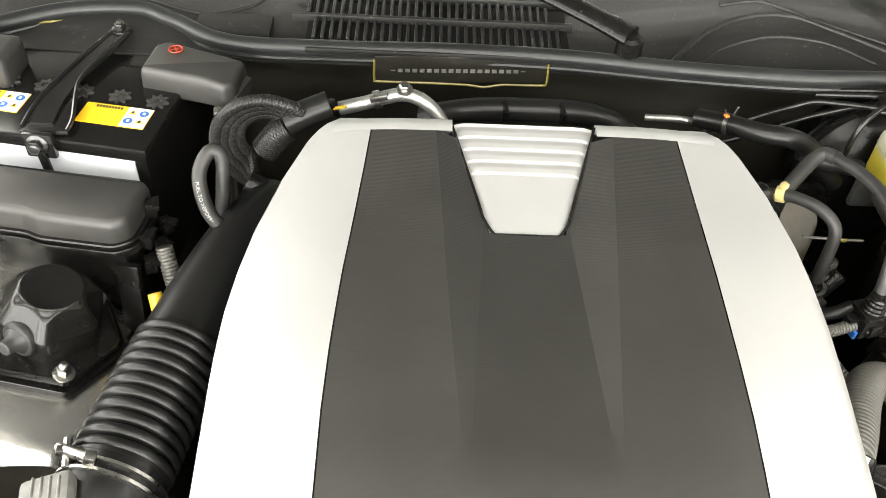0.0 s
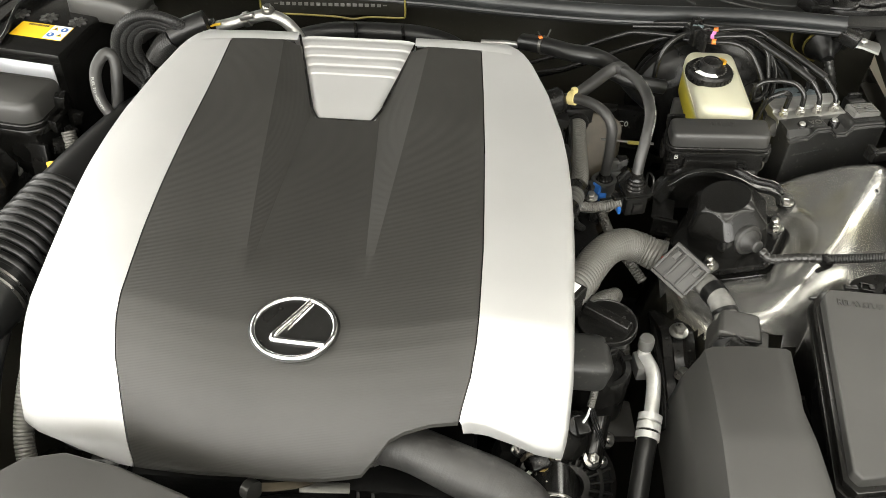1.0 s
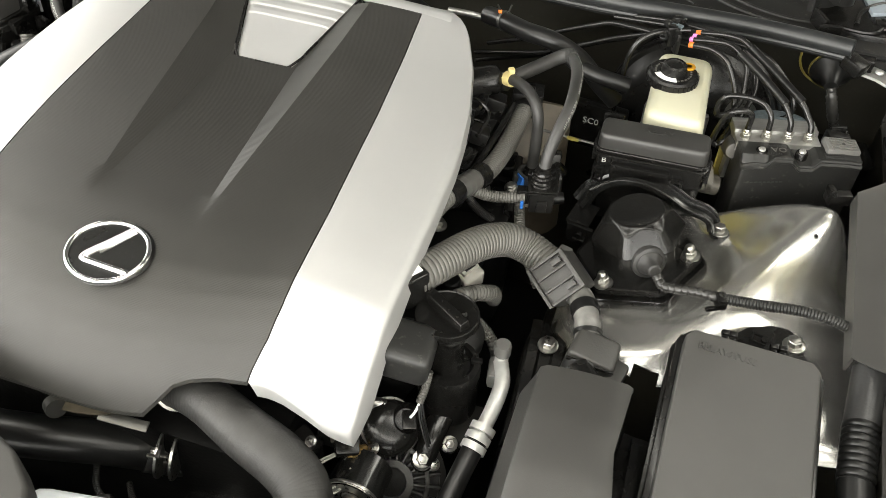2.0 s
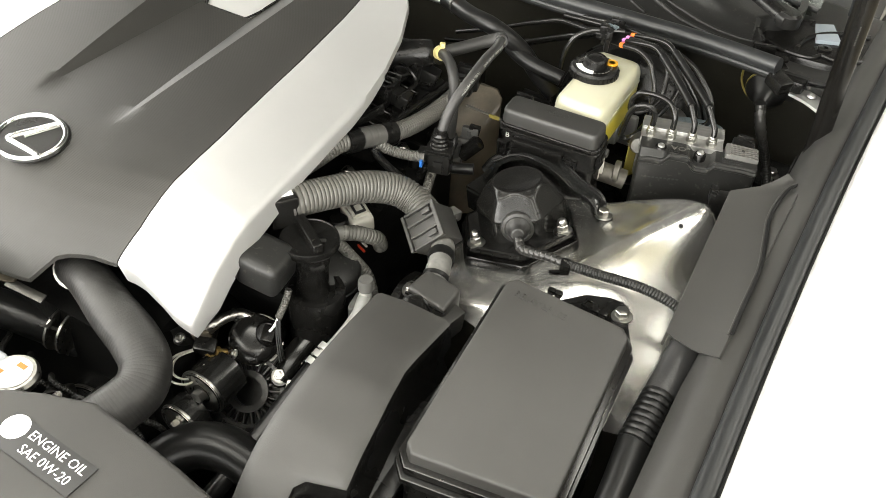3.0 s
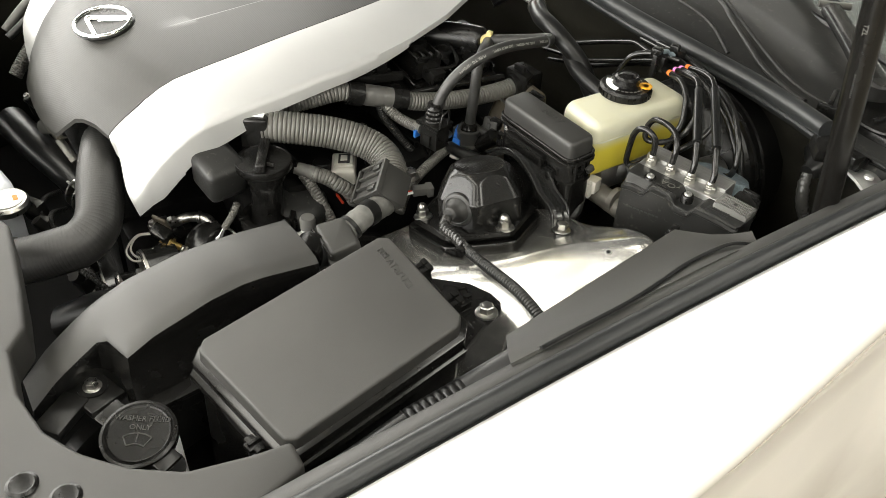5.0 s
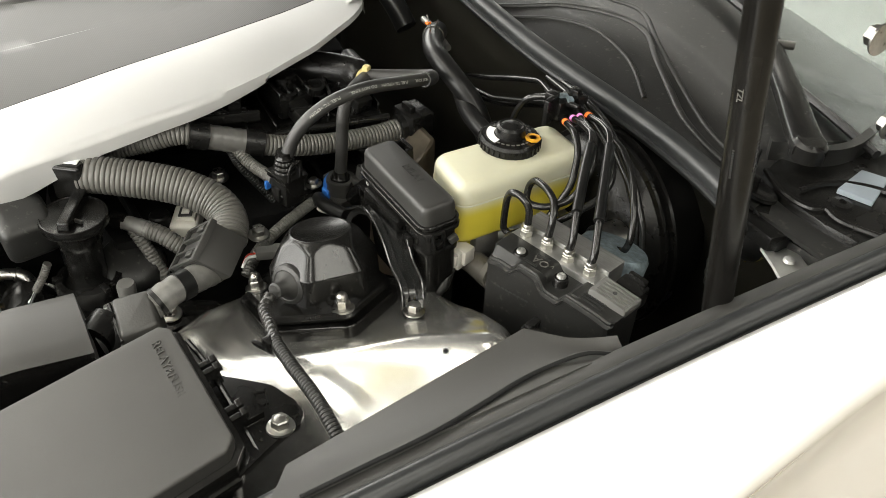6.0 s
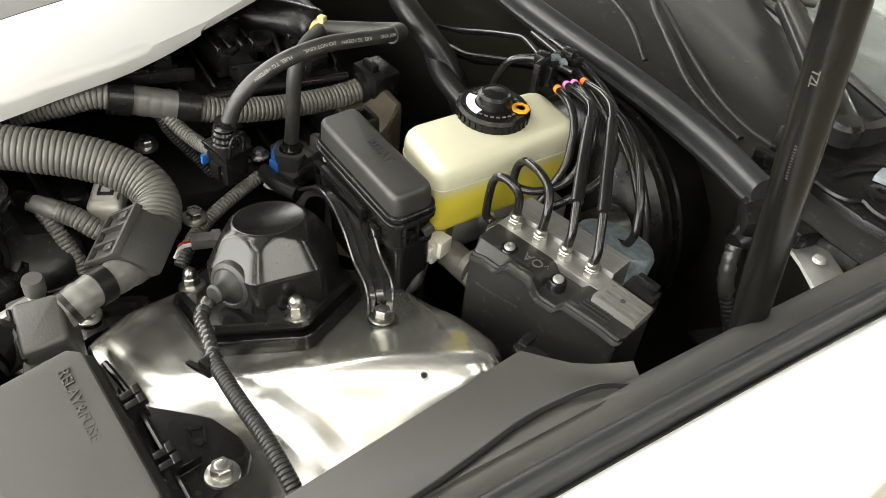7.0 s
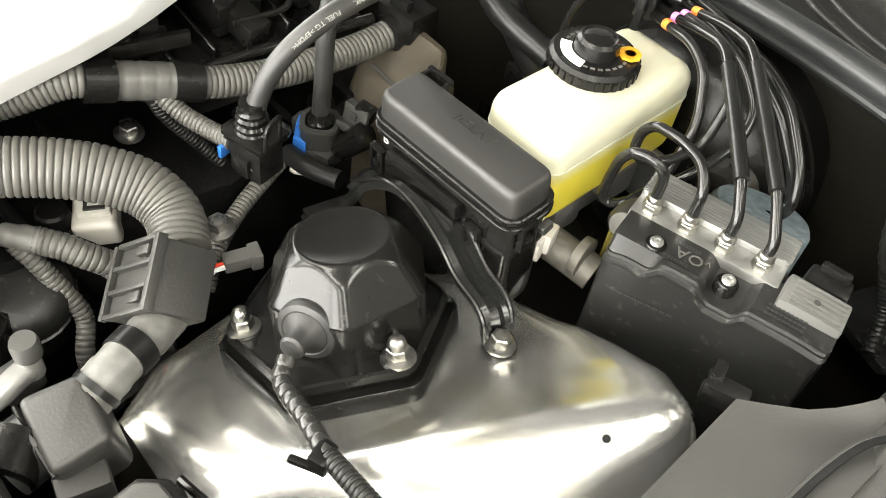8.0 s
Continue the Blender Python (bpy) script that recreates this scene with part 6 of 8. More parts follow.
part("end_block", join(ring((0.3185, 0.478, 0.8075), (0, 1, 0.1), 0.0135, 0.012, 0.003), rbox((0.042, 0.034, 0.034), (0.318, 0.494, 0.812), (0, 0, 8), 0.004), rbox((0.020, 0.008, 0.010), (0.318, 0.486, 0.832), (0, 0, 8), 0.002)), PLASTIC, loom)
part("branch", tube([(0.308, 0.272, 0.822), (0.325, 0.280, 0.812), (0.345, 0.288, 0.809), (0.368, 0.294, 0.812)], 0.0072, 12, pitch=0.0036, depth=0.001), LOOM, loom)
part("branch", tube([(0.304, 0.266, 0.820), (0.308, 0.274, 0.800), (0.315, 0.292, 0.772), (0.326, 0.306, 0.752)], 0.0055, 12, pitch=0.0034, depth=0.001), LOOM_DARK, loom)

FUEL = [(0.384, 0.302, 0.845), (0.386, 0.312, 0.870), (0.391, 0.328, 0.893), (0.396, 0.355, 0.911), (0.393, 0.395, 0.916), (0.385, 0.440, 0.909), (0.372, 0.478, 0.899)]
fuel = thing("fuel_hose", (0.385, 0.30, 0.82), "black fuel hose with white printed lettering", "hose")
part("hose", tube(FUEL, 0.0072, 16, 0.005), HOSE_RUBBER, fuel)
part("return_bend", tube([(0.374, 0.474, 0.900), (0.366, 0.488, 0.896), (0.352, 0.484, 0.890), (0.330, 0.462, 0.884), (0.306, 0.437, 0.878)], 0.0088, 16, 0.004), HOSE_RUBBER, fuel)
part("print", letters_on_tube("NOT KINK.        FUEL TG >EPDM<    DO NOT KINK.        FUEL TG >EPDM<", FUEL[::-1], 0.0072, 0.006, 0.0046, (0.75, -0.5, 0.42)), PRINT, fuel, "white printed words")
part("collar", lathe([(0.0125, -0.022), (0.0125, -0.017), (0.0112, -0.0155), (0.0122, -0.012), (0.0104, -0.010), (0.0112, -0.006), (0.0096, -0.004), (0.0102, -0.001), (0.0088, 0.001), (0.0084, 0.006)], 24, pose(0.384, 0.301, 0.850)), GLOSS_BLACK, fuel)
part("quick_connector", join(rbox((0.029, 0.025, 0.034), (0.386, 0.302, 0.812), (0, 0, 15), 0.003), rbox((0.014, 0.012, 0.020), (0.364, 0.297, 0.812), (0, 0, 15), 0.002), rbox((0.012, 0.004, 0.016), (0.390, 0.288, 0.808), (0, 0, 15), 0.001)), PLASTIC, fuel)
part("connector_lip", join(rbox((0.036, 0.031, 0.003), (0.386, 0.302, 0.830), (0, 0, 15), 0.001), rbox((0.034, 0.029, 0.0025), (0.386, 0.302, 0.8255), (0, 0, 15), 0.001)), GLOSS_BLACK, fuel)
part("blue_lock", rbox((0.004, 0.014, 0.010), (0.3655, 0.2895, 0.806), (0, 0, 15), 0.001), BLUE, fuel)
part("guard", tube([(0.4005, 0.3120, 0.831), (0.4000, 0.3130, 0.848), (0.4030, 0.3080, 0.851), (0.4060, 0.2990, 0.848), (0.4070, 0.2960, 0.831)], 0.0016, 8, 0.003), PLASTIC, fuel, "small wire guard")
part("stem", lathe([(0, -0.03), (0.009, -0.03), (0.009, -0.01), (0.012, -0.008), (0.012, 0.0), (0, 0)], 18, along((0.2, -0.6, -0.7), (0.388, 0.296, 0.800))), PLASTIC, fuel)
purge = thing("purge_hose", (0.355, 0.38, 0.76), "short black hose with a cream clamp and a blue connector", "hose")
part("hose", tube([(0.356, 0.378, 0.785), (0.357, 0.380, 0.83), (0.354, 0.384, 0.870), (0.338, 0.402, 0.884), (0.312, 0.428, 0.880), (0.292, 0.440, 0.872)], 0.0072, 16, 0.005), HOSE_RUBBER, purge)
part("clamp", join(ring((0.303, 0.434, 0.877), (-0.8, 0.5, -0.25), 0.0075, 0.010, 0.0022), rbox((0.008, 0.008, 0.010), (0.304, 0.436, 0.887), (0, 0, 30), 0.002)), TAN_CLAMP, purge, "cream plastic clamp")
part("collar", lathe([(0.0118, -0.012), (0.0118, -0.008), (0.0104, -0.0065), (0.0112, -0.003), (0.0096, -0.001), (0.0104, 0.002), (0.0088, 0.004), (0.0078, 0.010)], 22, pose(0.356, 0.378, 0.783)), GLOSS_BLACK, purge)
part("connector", join(lathe([(0, -0.022), (0.0150, -0.022), (0.0162, -0.018), (0.0162, -0.004), (0.0172, -0.002), (0.0166, 0.001), (0.0125, 0.001), (0.0118, -0.006), (0, -0.006)], 28, pose(0.356, 0.378, 0.783), squash=lambda a, z: 1 + 0.05 * math.cos(4 * a)),
                       rbox((0.036, 0.028, 0.016), (0.358, 0.376, 0.756), (0, 0, 20), 0.003), rbox((0.010, 0.014, 0.016), (0.340, 0.371, 0.772), (0, 0, 20), 0.002)), GUIDE, purge, "satin grey connector cup")
part("socket_housing", join(rbox((0.024, 0.010, 0.020), (0.376, 0.400, 0.792), (-10, 0, 12), 0.0025), rbox((0.026, 0.016, 0.008), (0.376, 0.396, 0.783), (-10, 0, 12), 0.002)), GUIDE, purge)
part("socket_hole", rbox((0.006, 0.002, 0.007), (0.3765, 0.3948, 0.794), (-10, 0, 12), 0.0004, 1), PRINT_DARK, purge)
part("blue_lock", join(rbox((0.006, 0.014, 0.022), (0.3455, 0.3655, 0.772), (0, 8, 42), 0.0020), rbox((0.012, 0.005, 0.012), (0.354, 0.3605, 0.765), (0, 0, 20), 0.0015)), BLUE, purge, "bright blue locking tab")
part("pale_spigot", lathe([(0, -0.006), (0.0045, -0.006), (0.0050, 0.004), (0.0035, 0.008), (0, 0.008)], 14, along((-0.6, -0.7, 0.2), (0.366, 0.352, 0.752))), PALE_CONN, purge)
part("solenoid", join(lathe([(0, -0.02), (0.011, -0.02), (0.011, 0.012), (0.008, 0.014), (0, 0.014)], 20, along((0.5, 0.2, 0.6), (0.385, 0.392, 0.778))), rbox((0.016, 0.012, 0.014), (0.380, 0.404, 0.796), (0, 10, 20), 0.002)), PLASTIC, purge)
part("bolt", bolt_bm((0.338, 0.352, 0.770), (0, -0.2, 1), 0.0062), ZINC, purge)
part("link_pipe", tube([(0.352, 0.350, 0.760), (0.380, 0.352, 0.764), (0.405, 0.362, 0.766)], 0.008, 12, 0.006), RUBBER, purge)
solid("vacuum_pipe", tube([(0.30, 0.438, 0.868), (0.26, 0.45, 0.86), (0.20, 0.46, 0.85)], 0.011, 14, 0.008), RUBBER, (0.3, 0.438, 0.868), "black moulded vacuum pipe", "pipe")

HEATER = [(0.232, 0.572, 0.880), (0.262, 0.548, 0.890), (0.298, 0.528, 0.893), (0.330, 0.522, 0.892), (0.358, 0.528, 0.878), (0.380, 0.540, 0.855), (0.405, 0.545, 0.825), (0.43, 0.55, 0.80)]
heater = thing("heater_hose", (0.33, 0.52, 0.80), "black rubber heater hose with a wire clamp", "hose")
part("hose", tube(HEATER, 0.0125, 18, 0.006), RUBBER, heater)
part("clamp", join(ring((0.262, 0.548, 0.890), (0.8, -0.5, 0.2), 0.0128, 0.005, 0.001), tube([(0.258, 0.545, 0.902), (0.252, 0.543, 0.915)], 0.0012, 6, 0.004), tube([(0.266, 0.548, 0.902), (0.270, 0.549, 0.915)], 0.0012, 6, 0.004)), STEEL, heater)
part("orange_mark", rbox((0.005, 0.007, 0.003), (0.256, 0.543, 0.906), (0, 0, 20), 0.001), ORANGE, heater)
hose("heater_hose", [(0.36, 0.535, 0.862), (0.385, 0.530, 0.852), (0.41, 0.530, 0.846), (0.445, 0.535, 0.838)], 0.011, RUBBER, "black rubber heater hose low beside the booster", n=16)

# heat shield and coil covers behind the loom
solid("heat_shield", prism([(0.312, 0.428), (0.350, 0.424), (0.380, 0.448), (0.390, 0.474), (0.37, 0.502), (0.308, 0.502), (0.300, 0.46)], 0.62, lambda x, y: min(0.815, 0.745 + 1.7 * (y - 0.426)) - 0.5 * max(0.0, x - 0.380), 0.009, 0.004, 3), BROWN, (0.35, 0.46, 0.62), "brown stained metal heat shield", "heat shield")
for k, cy in enumerate((0.355, 0.43)):
    coil = thing("ignition_coil", (0.245, cy, 0.74), "black ignition coil with ribbed top", "ignition coil", coil_group)
    part("body", rbox((0.055, 0.045, 0.03), (0.250, cy, 0.845), (0, 10, 10), 0.006), PLASTIC, coil)
    part("post", lathe([(0, 0), (0.013, 0), (0.013, 0.012), (0.010, 0.014), (0, 0.014)], 20, pose(0.252, cy, 0.86)), PLASTIC, coil)
    for j in range(4):
        part("rib", rbox((0.050, 0.004, 0.012), (0.252, cy - 0.02 + 0.012 * j, 0.860), (0, 10, 10), 0.001, 1), PLASTIC, coil)
    part("connector", rbox((0.03, 0.022, 0.02), (0.285, cy + 0.004, 0.838), (0, 16, 10), 0.003), PLASTIC, coil)
gallery = thing("valve_gallery", (0.27, 0.3, 0.60), "dark cast cam housing below the coils", "engine part")
part("housing", prism([(0.20, 0.10), (0.33, 0.12), (0.35, 0.30), (0.33, 0.48), (0.20, 0.49)], 0.60, 0.752, 0.012), CAST, gallery)
for gy in (0.15, 0.21, 0.31, 0.37, 0.43):
    part("rib", rbox((0.10, 0.008, 0.022), (0.275, gy, 0.757), (0, 6, 4), 0.003), CAST, gallery)
for gx, gy in ((0.315, 0.175), (0.330, 0.245), (0.325, 0.345), (0.318, 0.405), (0.228, 0.19)):
    part("boss", lathe([(0, 0), (0.013, 0), (0.012, 0.014), (0.010, 0.016), (0, 0.016)], 20, pose(gx, gy, 0.750)), CAST, gallery)
part("cable_guide", join(rbox((0.012, 0.12, 0.014), (0.335, 0.38, 0.752), (0, 0, 8), 0.003)), PLASTIC, gallery)
rail = thing("coil_cover", (0.255, 0.37, 0.76), "black moulded coil cover with ribs and sockets", "engine part")
part("tray", prism([(0.215, 0.28), (0.290, 0.285), (0.300, 0.46), (0.215, 0.47)], 0.775, 0.822, 0.006), PLASTIC, rail)
part("edge_rail", tube([(0.296, 0.268, 0.822), (0.300, 0.33, 0.824), (0.304, 0.40, 0.822), (0.306, 0.465, 0.818)], 0.0045, 10, 0.008), GLOSS_BLACK, rail)
part("frame", tube([(0.235, 0.335, 0.868), (0.240, 0.395, 0.866), (0.275, 0.398, 0.858), (0.290, 0.392, 0.845), (0.290, 0.345, 0.846)], 0.0028, 8, 0.005), GLOSS_BLACK, rail)
for k in range(6):
    part("rib", rbox((0.060, 0.0035, 0.020), (0.262, 0.292 + 0.033 * k, 0.828), (0, 12, 3), 0.001, 1), GLOSS_BLACK, rail)
for ky in (0.350, 0.385):
    part("socket", lathe([(0.006, 0), (0.011, 0), (0.012, 0.010), (0.008, 0.011), (0.006, 0.004)], 18, pose(0.268, ky, 0.852, 0, 14, 0)), GLOSS_BLACK, rail)
solid("crossover_pipe", tube([(0.215, 0.375, 0.862), (0.240, 0.405, 0.866), (0.266, 0.428, 0.868), (0.292, 0.442, 0.870)], lambda s: 0.019 * (1.0 if s < 0.9 else math.sqrt(max(0.05, 1 - ((s - 0.9) / 0.105) ** 2))), 20, 0.004), PLASTIC, (0.27, 0.43, 0.85), "black moulded plastic crossover pipe", "pipe")
white_plug = thing("plug_connector", (0.31, 0.205, 0.72), "pale grey plug connector on a coil lead", "connector")
part("shell", join(rbox((0.040, 0.032, 0.026), (0.323, 0.204, 0.750), (6, 8, -30), 0.005, 3), rbox((0.022, 0.024, 0.008), (0.325, 0.203, 0.7635), (6, 8, -30), 0.002)), PALE_CONN, white_plug)
part("socket", join(rbox((0.017, 0.015, 0.0022), (0.3254, 0.2027, 0.7682), (6, 8, -30), 0.0003, 1)), PRINT_DARK, white_plug)
part("socket_core", rbox((0.0105, 0.0090, 0.0022), (0.3255, 0.2026, 0.7688), (6, 8, -30), 0.0003, 1), PALE_CONN, white_plug)
part("wire", tube([(0.322, 0.192, 0.742), (0.336, 0.190, 0.730), (0.340, 0.200, 0.712)], 0.0018, 6, 0.004), WHITE_LABEL, white_plug)
part("wire", tube([(0.320, 0.188, 0.740), (0.334, 0.184, 0.728), (0.342, 0.192, 0.710)], 0.0018, 6, 0.004), RED, white_plug)
side_plug = thing("plug_connector", (0.43, 0.265, 0.72), "grey plug connector beside the strut cap", "connector")
part("shell", join(rbox((0.012, 0.022, 0.011), (0.428, 0.258, 0.764), (0, 0, -15), 0.002), rbox((0.016, 0.009, 0.014), (0.430, 0.270, 0.762), (0, 0, -15), 0.002)), GREY_CONN, side_plug)
part("wire", tube([(0.426, 0.248, 0.764), (0.422, 0.240, 0.762), (0.418, 0.236, 0.75)], 0.0018, 6, 0.004), RED, side_plug)
part("wire", tube([(0.429, 0.248, 0.764), (0.427, 0.238, 0.763), (0.424, 0.232, 0.75)], 0.0018, 6, 0.004), WHITE_LABEL, side_plug)
fork = thing("sensor_loom", (0.345, 0.138, 0.76), "taped grey sensor loom forking beside the filler cap", "wiring loom")
part("plug", join(rbox((0.012, 0.018, 0.014), (0.3185, 0.1310, 0.773), (0, 0, -40), 0.002), rbox((0.006, 0.008, 0.018), (0.3215, 0.1340, 0.773), (0, 0, -40), 0.001)), PLASTIC, fork, "black plug")
part("taped_root", tube([(0.3215, 0.1340, 0.7720), (0.3290, 0.1450, 0.7690), (0.3370, 0.1560, 0.7650)], lambda u: 0.0078 + 0.0022 * u + 0.0003 * math.sin(40 * u), 16, 0.003), BRIGHT_TAPE, fork, "grey tape wrapping")
part("thick_branch", tube([(0.3350, 0.1540, 0.7655), (0.3478, 0.1673, 0.7620), (0.3576, 0.1775, 0.7550), (0.3643, 0.1891, 0.7450), (0.3630, 0.1990, 0.7250)], 0.0100, 16, pitch=0.0044, depth=0.0010), LOOM, fork)
part("thin_branch", tube([(0.3280, 0.1420, 0.7640), (0.3386, 0.1487, 0.7500), (0.3475, 0.1542, 0.7350), (0.3663, 0.1627, 0.7060), (0.3823, 0.1527, 0.6880), (0.386, 0.150, 0.660)], 0.0072, 14, pitch=0.0042, depth=0.0009), LOOM, fork)
hose("sensor_loom", [(0.352, 0.345, 0.756), (0.358, 0.325, 0.751), (0.367, 0.300, 0.745), (0.378, 0.278, 0.740), (0.392, 0.258, 0.735), (0.408, 0.240, 0.722)], 0.0070, LOOM, "thin grey corrugated loom", "wiring loom", n=12, pitch=0.0036, depth=0.001)

block = thing("code_box", (0.41, 0.575, 0.68), "black plastic box with white stencilled letters", "box")
part("shell", rbox((0.085, 0.016, 0.075), (0.408, 0.582, 0.730), (0, 0, -4), 0.004), PLASTIC, block)
bm = letters("SC0", 0.0145, 0.0003)
bm.transform(pose(0.399, 0.5735, 0.741, 90, 0, -4))
part("lettering", bm, PRINT, block, "white stencilled letters")
rod = thing("tagged_rod", (0.40, 0.43, 0.80), "thin dark rod with a yellow tag", "rod")
part("rod", tube([(0.350, 0.432, 0.812), (0.385, 0.431, 0.811), (0.425, 0.430, 0.810)], 0.0018, 8, 0.008), STEEL, rod)
part("yellow_tag", rbox((0.016, 0.003, 0.005), (0.396, 0.4295, 0.8105), (0, 1, 0), 0.001), OLIVE, rod, "yellow tag")

# ---- bracket arm ----
arm = thing("bracket_arm", (0.53, 0.36, 0.76), "black painted steel bracket arm bolted to the tower", "bracket")
part("strip", strip_bm([(0.425, 0.352, 0.775), (0.440, 0.362, 0.800), (0.468, 0.366, 0.820), (0.498, 0.364, 0.826), (0.530, 0.360, 0.820), (0.555, 0.356, 0.809), (0.578, 0.353, 0.806), (0.590, 0.350, 0.800), (0.596, 0.347, 0.788)], lambda s: 0.014 - 0.004 * s, 0.002), BLACKPAINT, arm)
ARM = [(0.440, 0.362, 0.800), (0.468, 0.366, 0.820), (0.498, 0.364, 0.826), (0.530, 0.360, 0.820), (0.555, 0.356, 0.809), (0.578, 0.353, 0.806), (0.590, 0.350, 0.800), (0.596, 0.347, 0.788)]
for sd in (-1, 1):
    part("edge_bead", tube([(x + sd * 0.002, y + sd * (0.0135 - 0.0005 * k), z + 0.001) for k, (x, y, z) in enumerate(ARM)], 0.0018, 8, 0.005), BLACKPAINT, arm)
part("end_plate", join(rbox((0.034, 0.006, 0.036), (0.438, 0.318, 0.752), (12, 0, -10), 0.002), rbox((0.006, 0.003, 0.018), (0.438, 0.3135, 0.750), (12, 0, -10), 0.001), rbox((0.016, 0.003, 0.005), (0.438, 0.3135, 0.746), (12, 0, -10), 0.001), rbox((0.030, 0.042, 0.005), (0.436, 0.336, 0.770), (0, 0, -10), 0.002)), PLASTIC, arm, "black moulded clip plate")
part("foot", lathe([(0, 0), (0.012, 0), (0.012, 0.003), (0, 0.003)], 24, pose(0.600, 0.346, 0.783, 0, -8, 0)), BLACKPAINT, arm)
part("bolt", bolt_bm((0.600, 0.346, 0.786), (-0.1, 0.1, 1), 0.0072), ZINC, arm)

# ---- relay box ----
relay = thing("relay_box", (0.5005, 0.3965, 0.766), "small black relay box with a rounded lid", "relay box", turn=(4, -1, 2))
RL = rounded([(-0.067, -0.0210), (0.067, -0.0210), (0.067, 0.0210), (-0.067, 0.0210)], 0.012, 6)
part("lid", moulded(RL, [(-0.0012, 0.088), (-0.0016, 0.098), (-0.0020, 0.1040), (-0.0030, 0.1070), (-0.0045, 0.1085), (-0.0065, 0.1092)]), LID_PLASTIC, relay, local=True, angle=60)
part("lid_rim", moulded(RL, [(0.0, 0.0845), (0.0020, 0.0850), (0.0022, 0.0882), (0.0012, 0.0890), (-0.002, 0.0890)]), PLASTIC, relay, local=True)
part("seam", moulded(RL, [(0.0, 0.0775), (0.0026, 0.0780), (0.0028, 0.0815), (0.0016, 0.0824), (-0.002, 0.0824)]), GLOSS_BLACK, relay, local=True)
part("body", moulded(RL, [(-0.006, -0.03), (-0.0025, 0.03), (-0.0015, 0.079)]), GLOSS_BLACK, relay, local=True)
part("body_rib", moulded(RL, [(-0.004, 0.050), (0.0002, 0.0505), (0.0002, 0.0535), (-0.004, 0.054)]), GLOSS_BLACK, relay, local=True)
part("front_step", rbox((0.070, 0.012, 0.016), (-0.010, -0.0235, 0.066), bevel=0.003), PLASTIC, relay, local=True)
part("front_rail", rbox((0.070, 0.004, 0.020), (-0.010, -0.0275, 0.060), bevel=0.001), GLOSS_BLACK, relay, local=True)
part("back_loop", join(rbox((0.024, 0.004, 0.018), (-0.054, 0.0290, 0.096), bevel=0.0015), rbox((0.004, 0.010, 0.014), (-0.064, 0.0245, 0.096), bevel=0.0012), rbox((0.004, 0.010, 0.014), (-0.044, 0.0245, 0.096), bevel=0.0012)), PLASTIC, relay, local=True)
for cx, cy, cz, rz in ((0.036, -0.0225, 0.050, 0), (-0.060, -0.0225, 0.050, 0), (0.0690, -0.006, 0.070, 90), (-0.0690, 0.004, 0.066, 90)):
    frame_bits = [rbox((0.0025, 0.005, 0.022), (-0.0058, 0, 0), bevel=0.0008), rbox((0.0025, 0.005, 0.022), (0.0058, 0, 0), bevel=0.0008), rbox((0.014, 0.005, 0.003), (0, 0, 0.0105), bevel=0.0008), rbox((0.014, 0.005, 0.003), (0, 0, -0.0105), bevel=0.0008), rbox((0.007, 0.006, 0.007), (0, 0, -0.003), bevel=0.001)]
    bm = join(*frame_bits)
    bm.transform(pose(cx, cy, cz, 0, 0, rz))
    part("clip", bm, PLASTIC, relay, local=True)
part("tongue", rbox((0.010, 0.006, 0.008), (0.0705, 0.010, 0.068), (0, -20, 90), 0.0015), GUIDE, relay, "grey clip tongue", local=True)
bm = letters("B", 0.011, 0.0003)
bm.transform(pose(-0.055, -0.0197, 0.071, 90, 0, 0))
part("letter", bm, PRINT, relay, "white printed letter", local=True)
bm = letters("RELAY", 0.012, 0.0005)
bm.transform(pose(0.004, 0.004, 0.1093, 0, 0, 0))
part("lettering", bm, LID_PLASTIC, relay, "raised lettering", local=True)

# ---- brake master cylinder and reservoir ----
booster = thing("brake_booster", (0.52, 0.63, 0.66), "large round black brake booster", "brake booster")
BO = along((0, -1, 0.06), (0.53, 0.628, 0.752))
part("shell", lathe([(0, -0.07), (0.104, -0.07), (0.111, -0.05), (0.113, -0.012), (0.116, -0.008), (0.116, 0.0), (0.112, 0.004), (0.106, 0.012), (0.094, 0.026), (0.064, 0.036), (0.035, 0.040), (0, 0.042)], 64, BO), PLASTIC, booster)
for rr, zz in ((0.1190, 0.000), (0.1205, -0.012)):
    part("rim", lathe([(0.110, zz - 0.004), (rr, zz - 0.003), (rr + 0.0012, zz), (rr, zz + 0.003), (0.110, zz + 0.004)], 64, BO), PLASTIC, booster)
part("hub", lathe([(0, 0.03), (0.022, 0.03), (0.022, 0.06), (0.0, 0.062)], 24, along((0, -1, 0.06), (0.60, 0.628, 0.79))), ZINC, booster)
master = thing("master_cylinder", (0.515, 0.50, 0.75), "cast aluminium brake master cylinder", "master cylinder")
part("barrel", tube([(0.515, 0.57, 0.775), (0.52, 0.425, 0.775)], 0.020, 20, 0.02), ALU, master)
part("flange", rbox((0.09, 0.012, 0.05), (0.515, 0.565, 0.775), bevel=0.006), ALU, master)
part("outlet", join(tube([(0.522, 0.440, 0.776), (0.552, 0.446, 0.776), (0.588, 0.455, 0.770)], 0.0135, 20, 0.006), lathe([(0.012, -0.004), (0.016, -0.003), (0.016, 0.004), (0.012, 0.005)], 20, along((1, 0.2, 0), (0.575, 0.452, 0.779)))), ROUGH_CAST, master)
for at in ((0.535, 0.52, 0.795), (0.535, 0.46, 0.795)):
    part("boss", rbox((0.03, 0.03, 0.03), at, bevel=0.006), ALU, master)

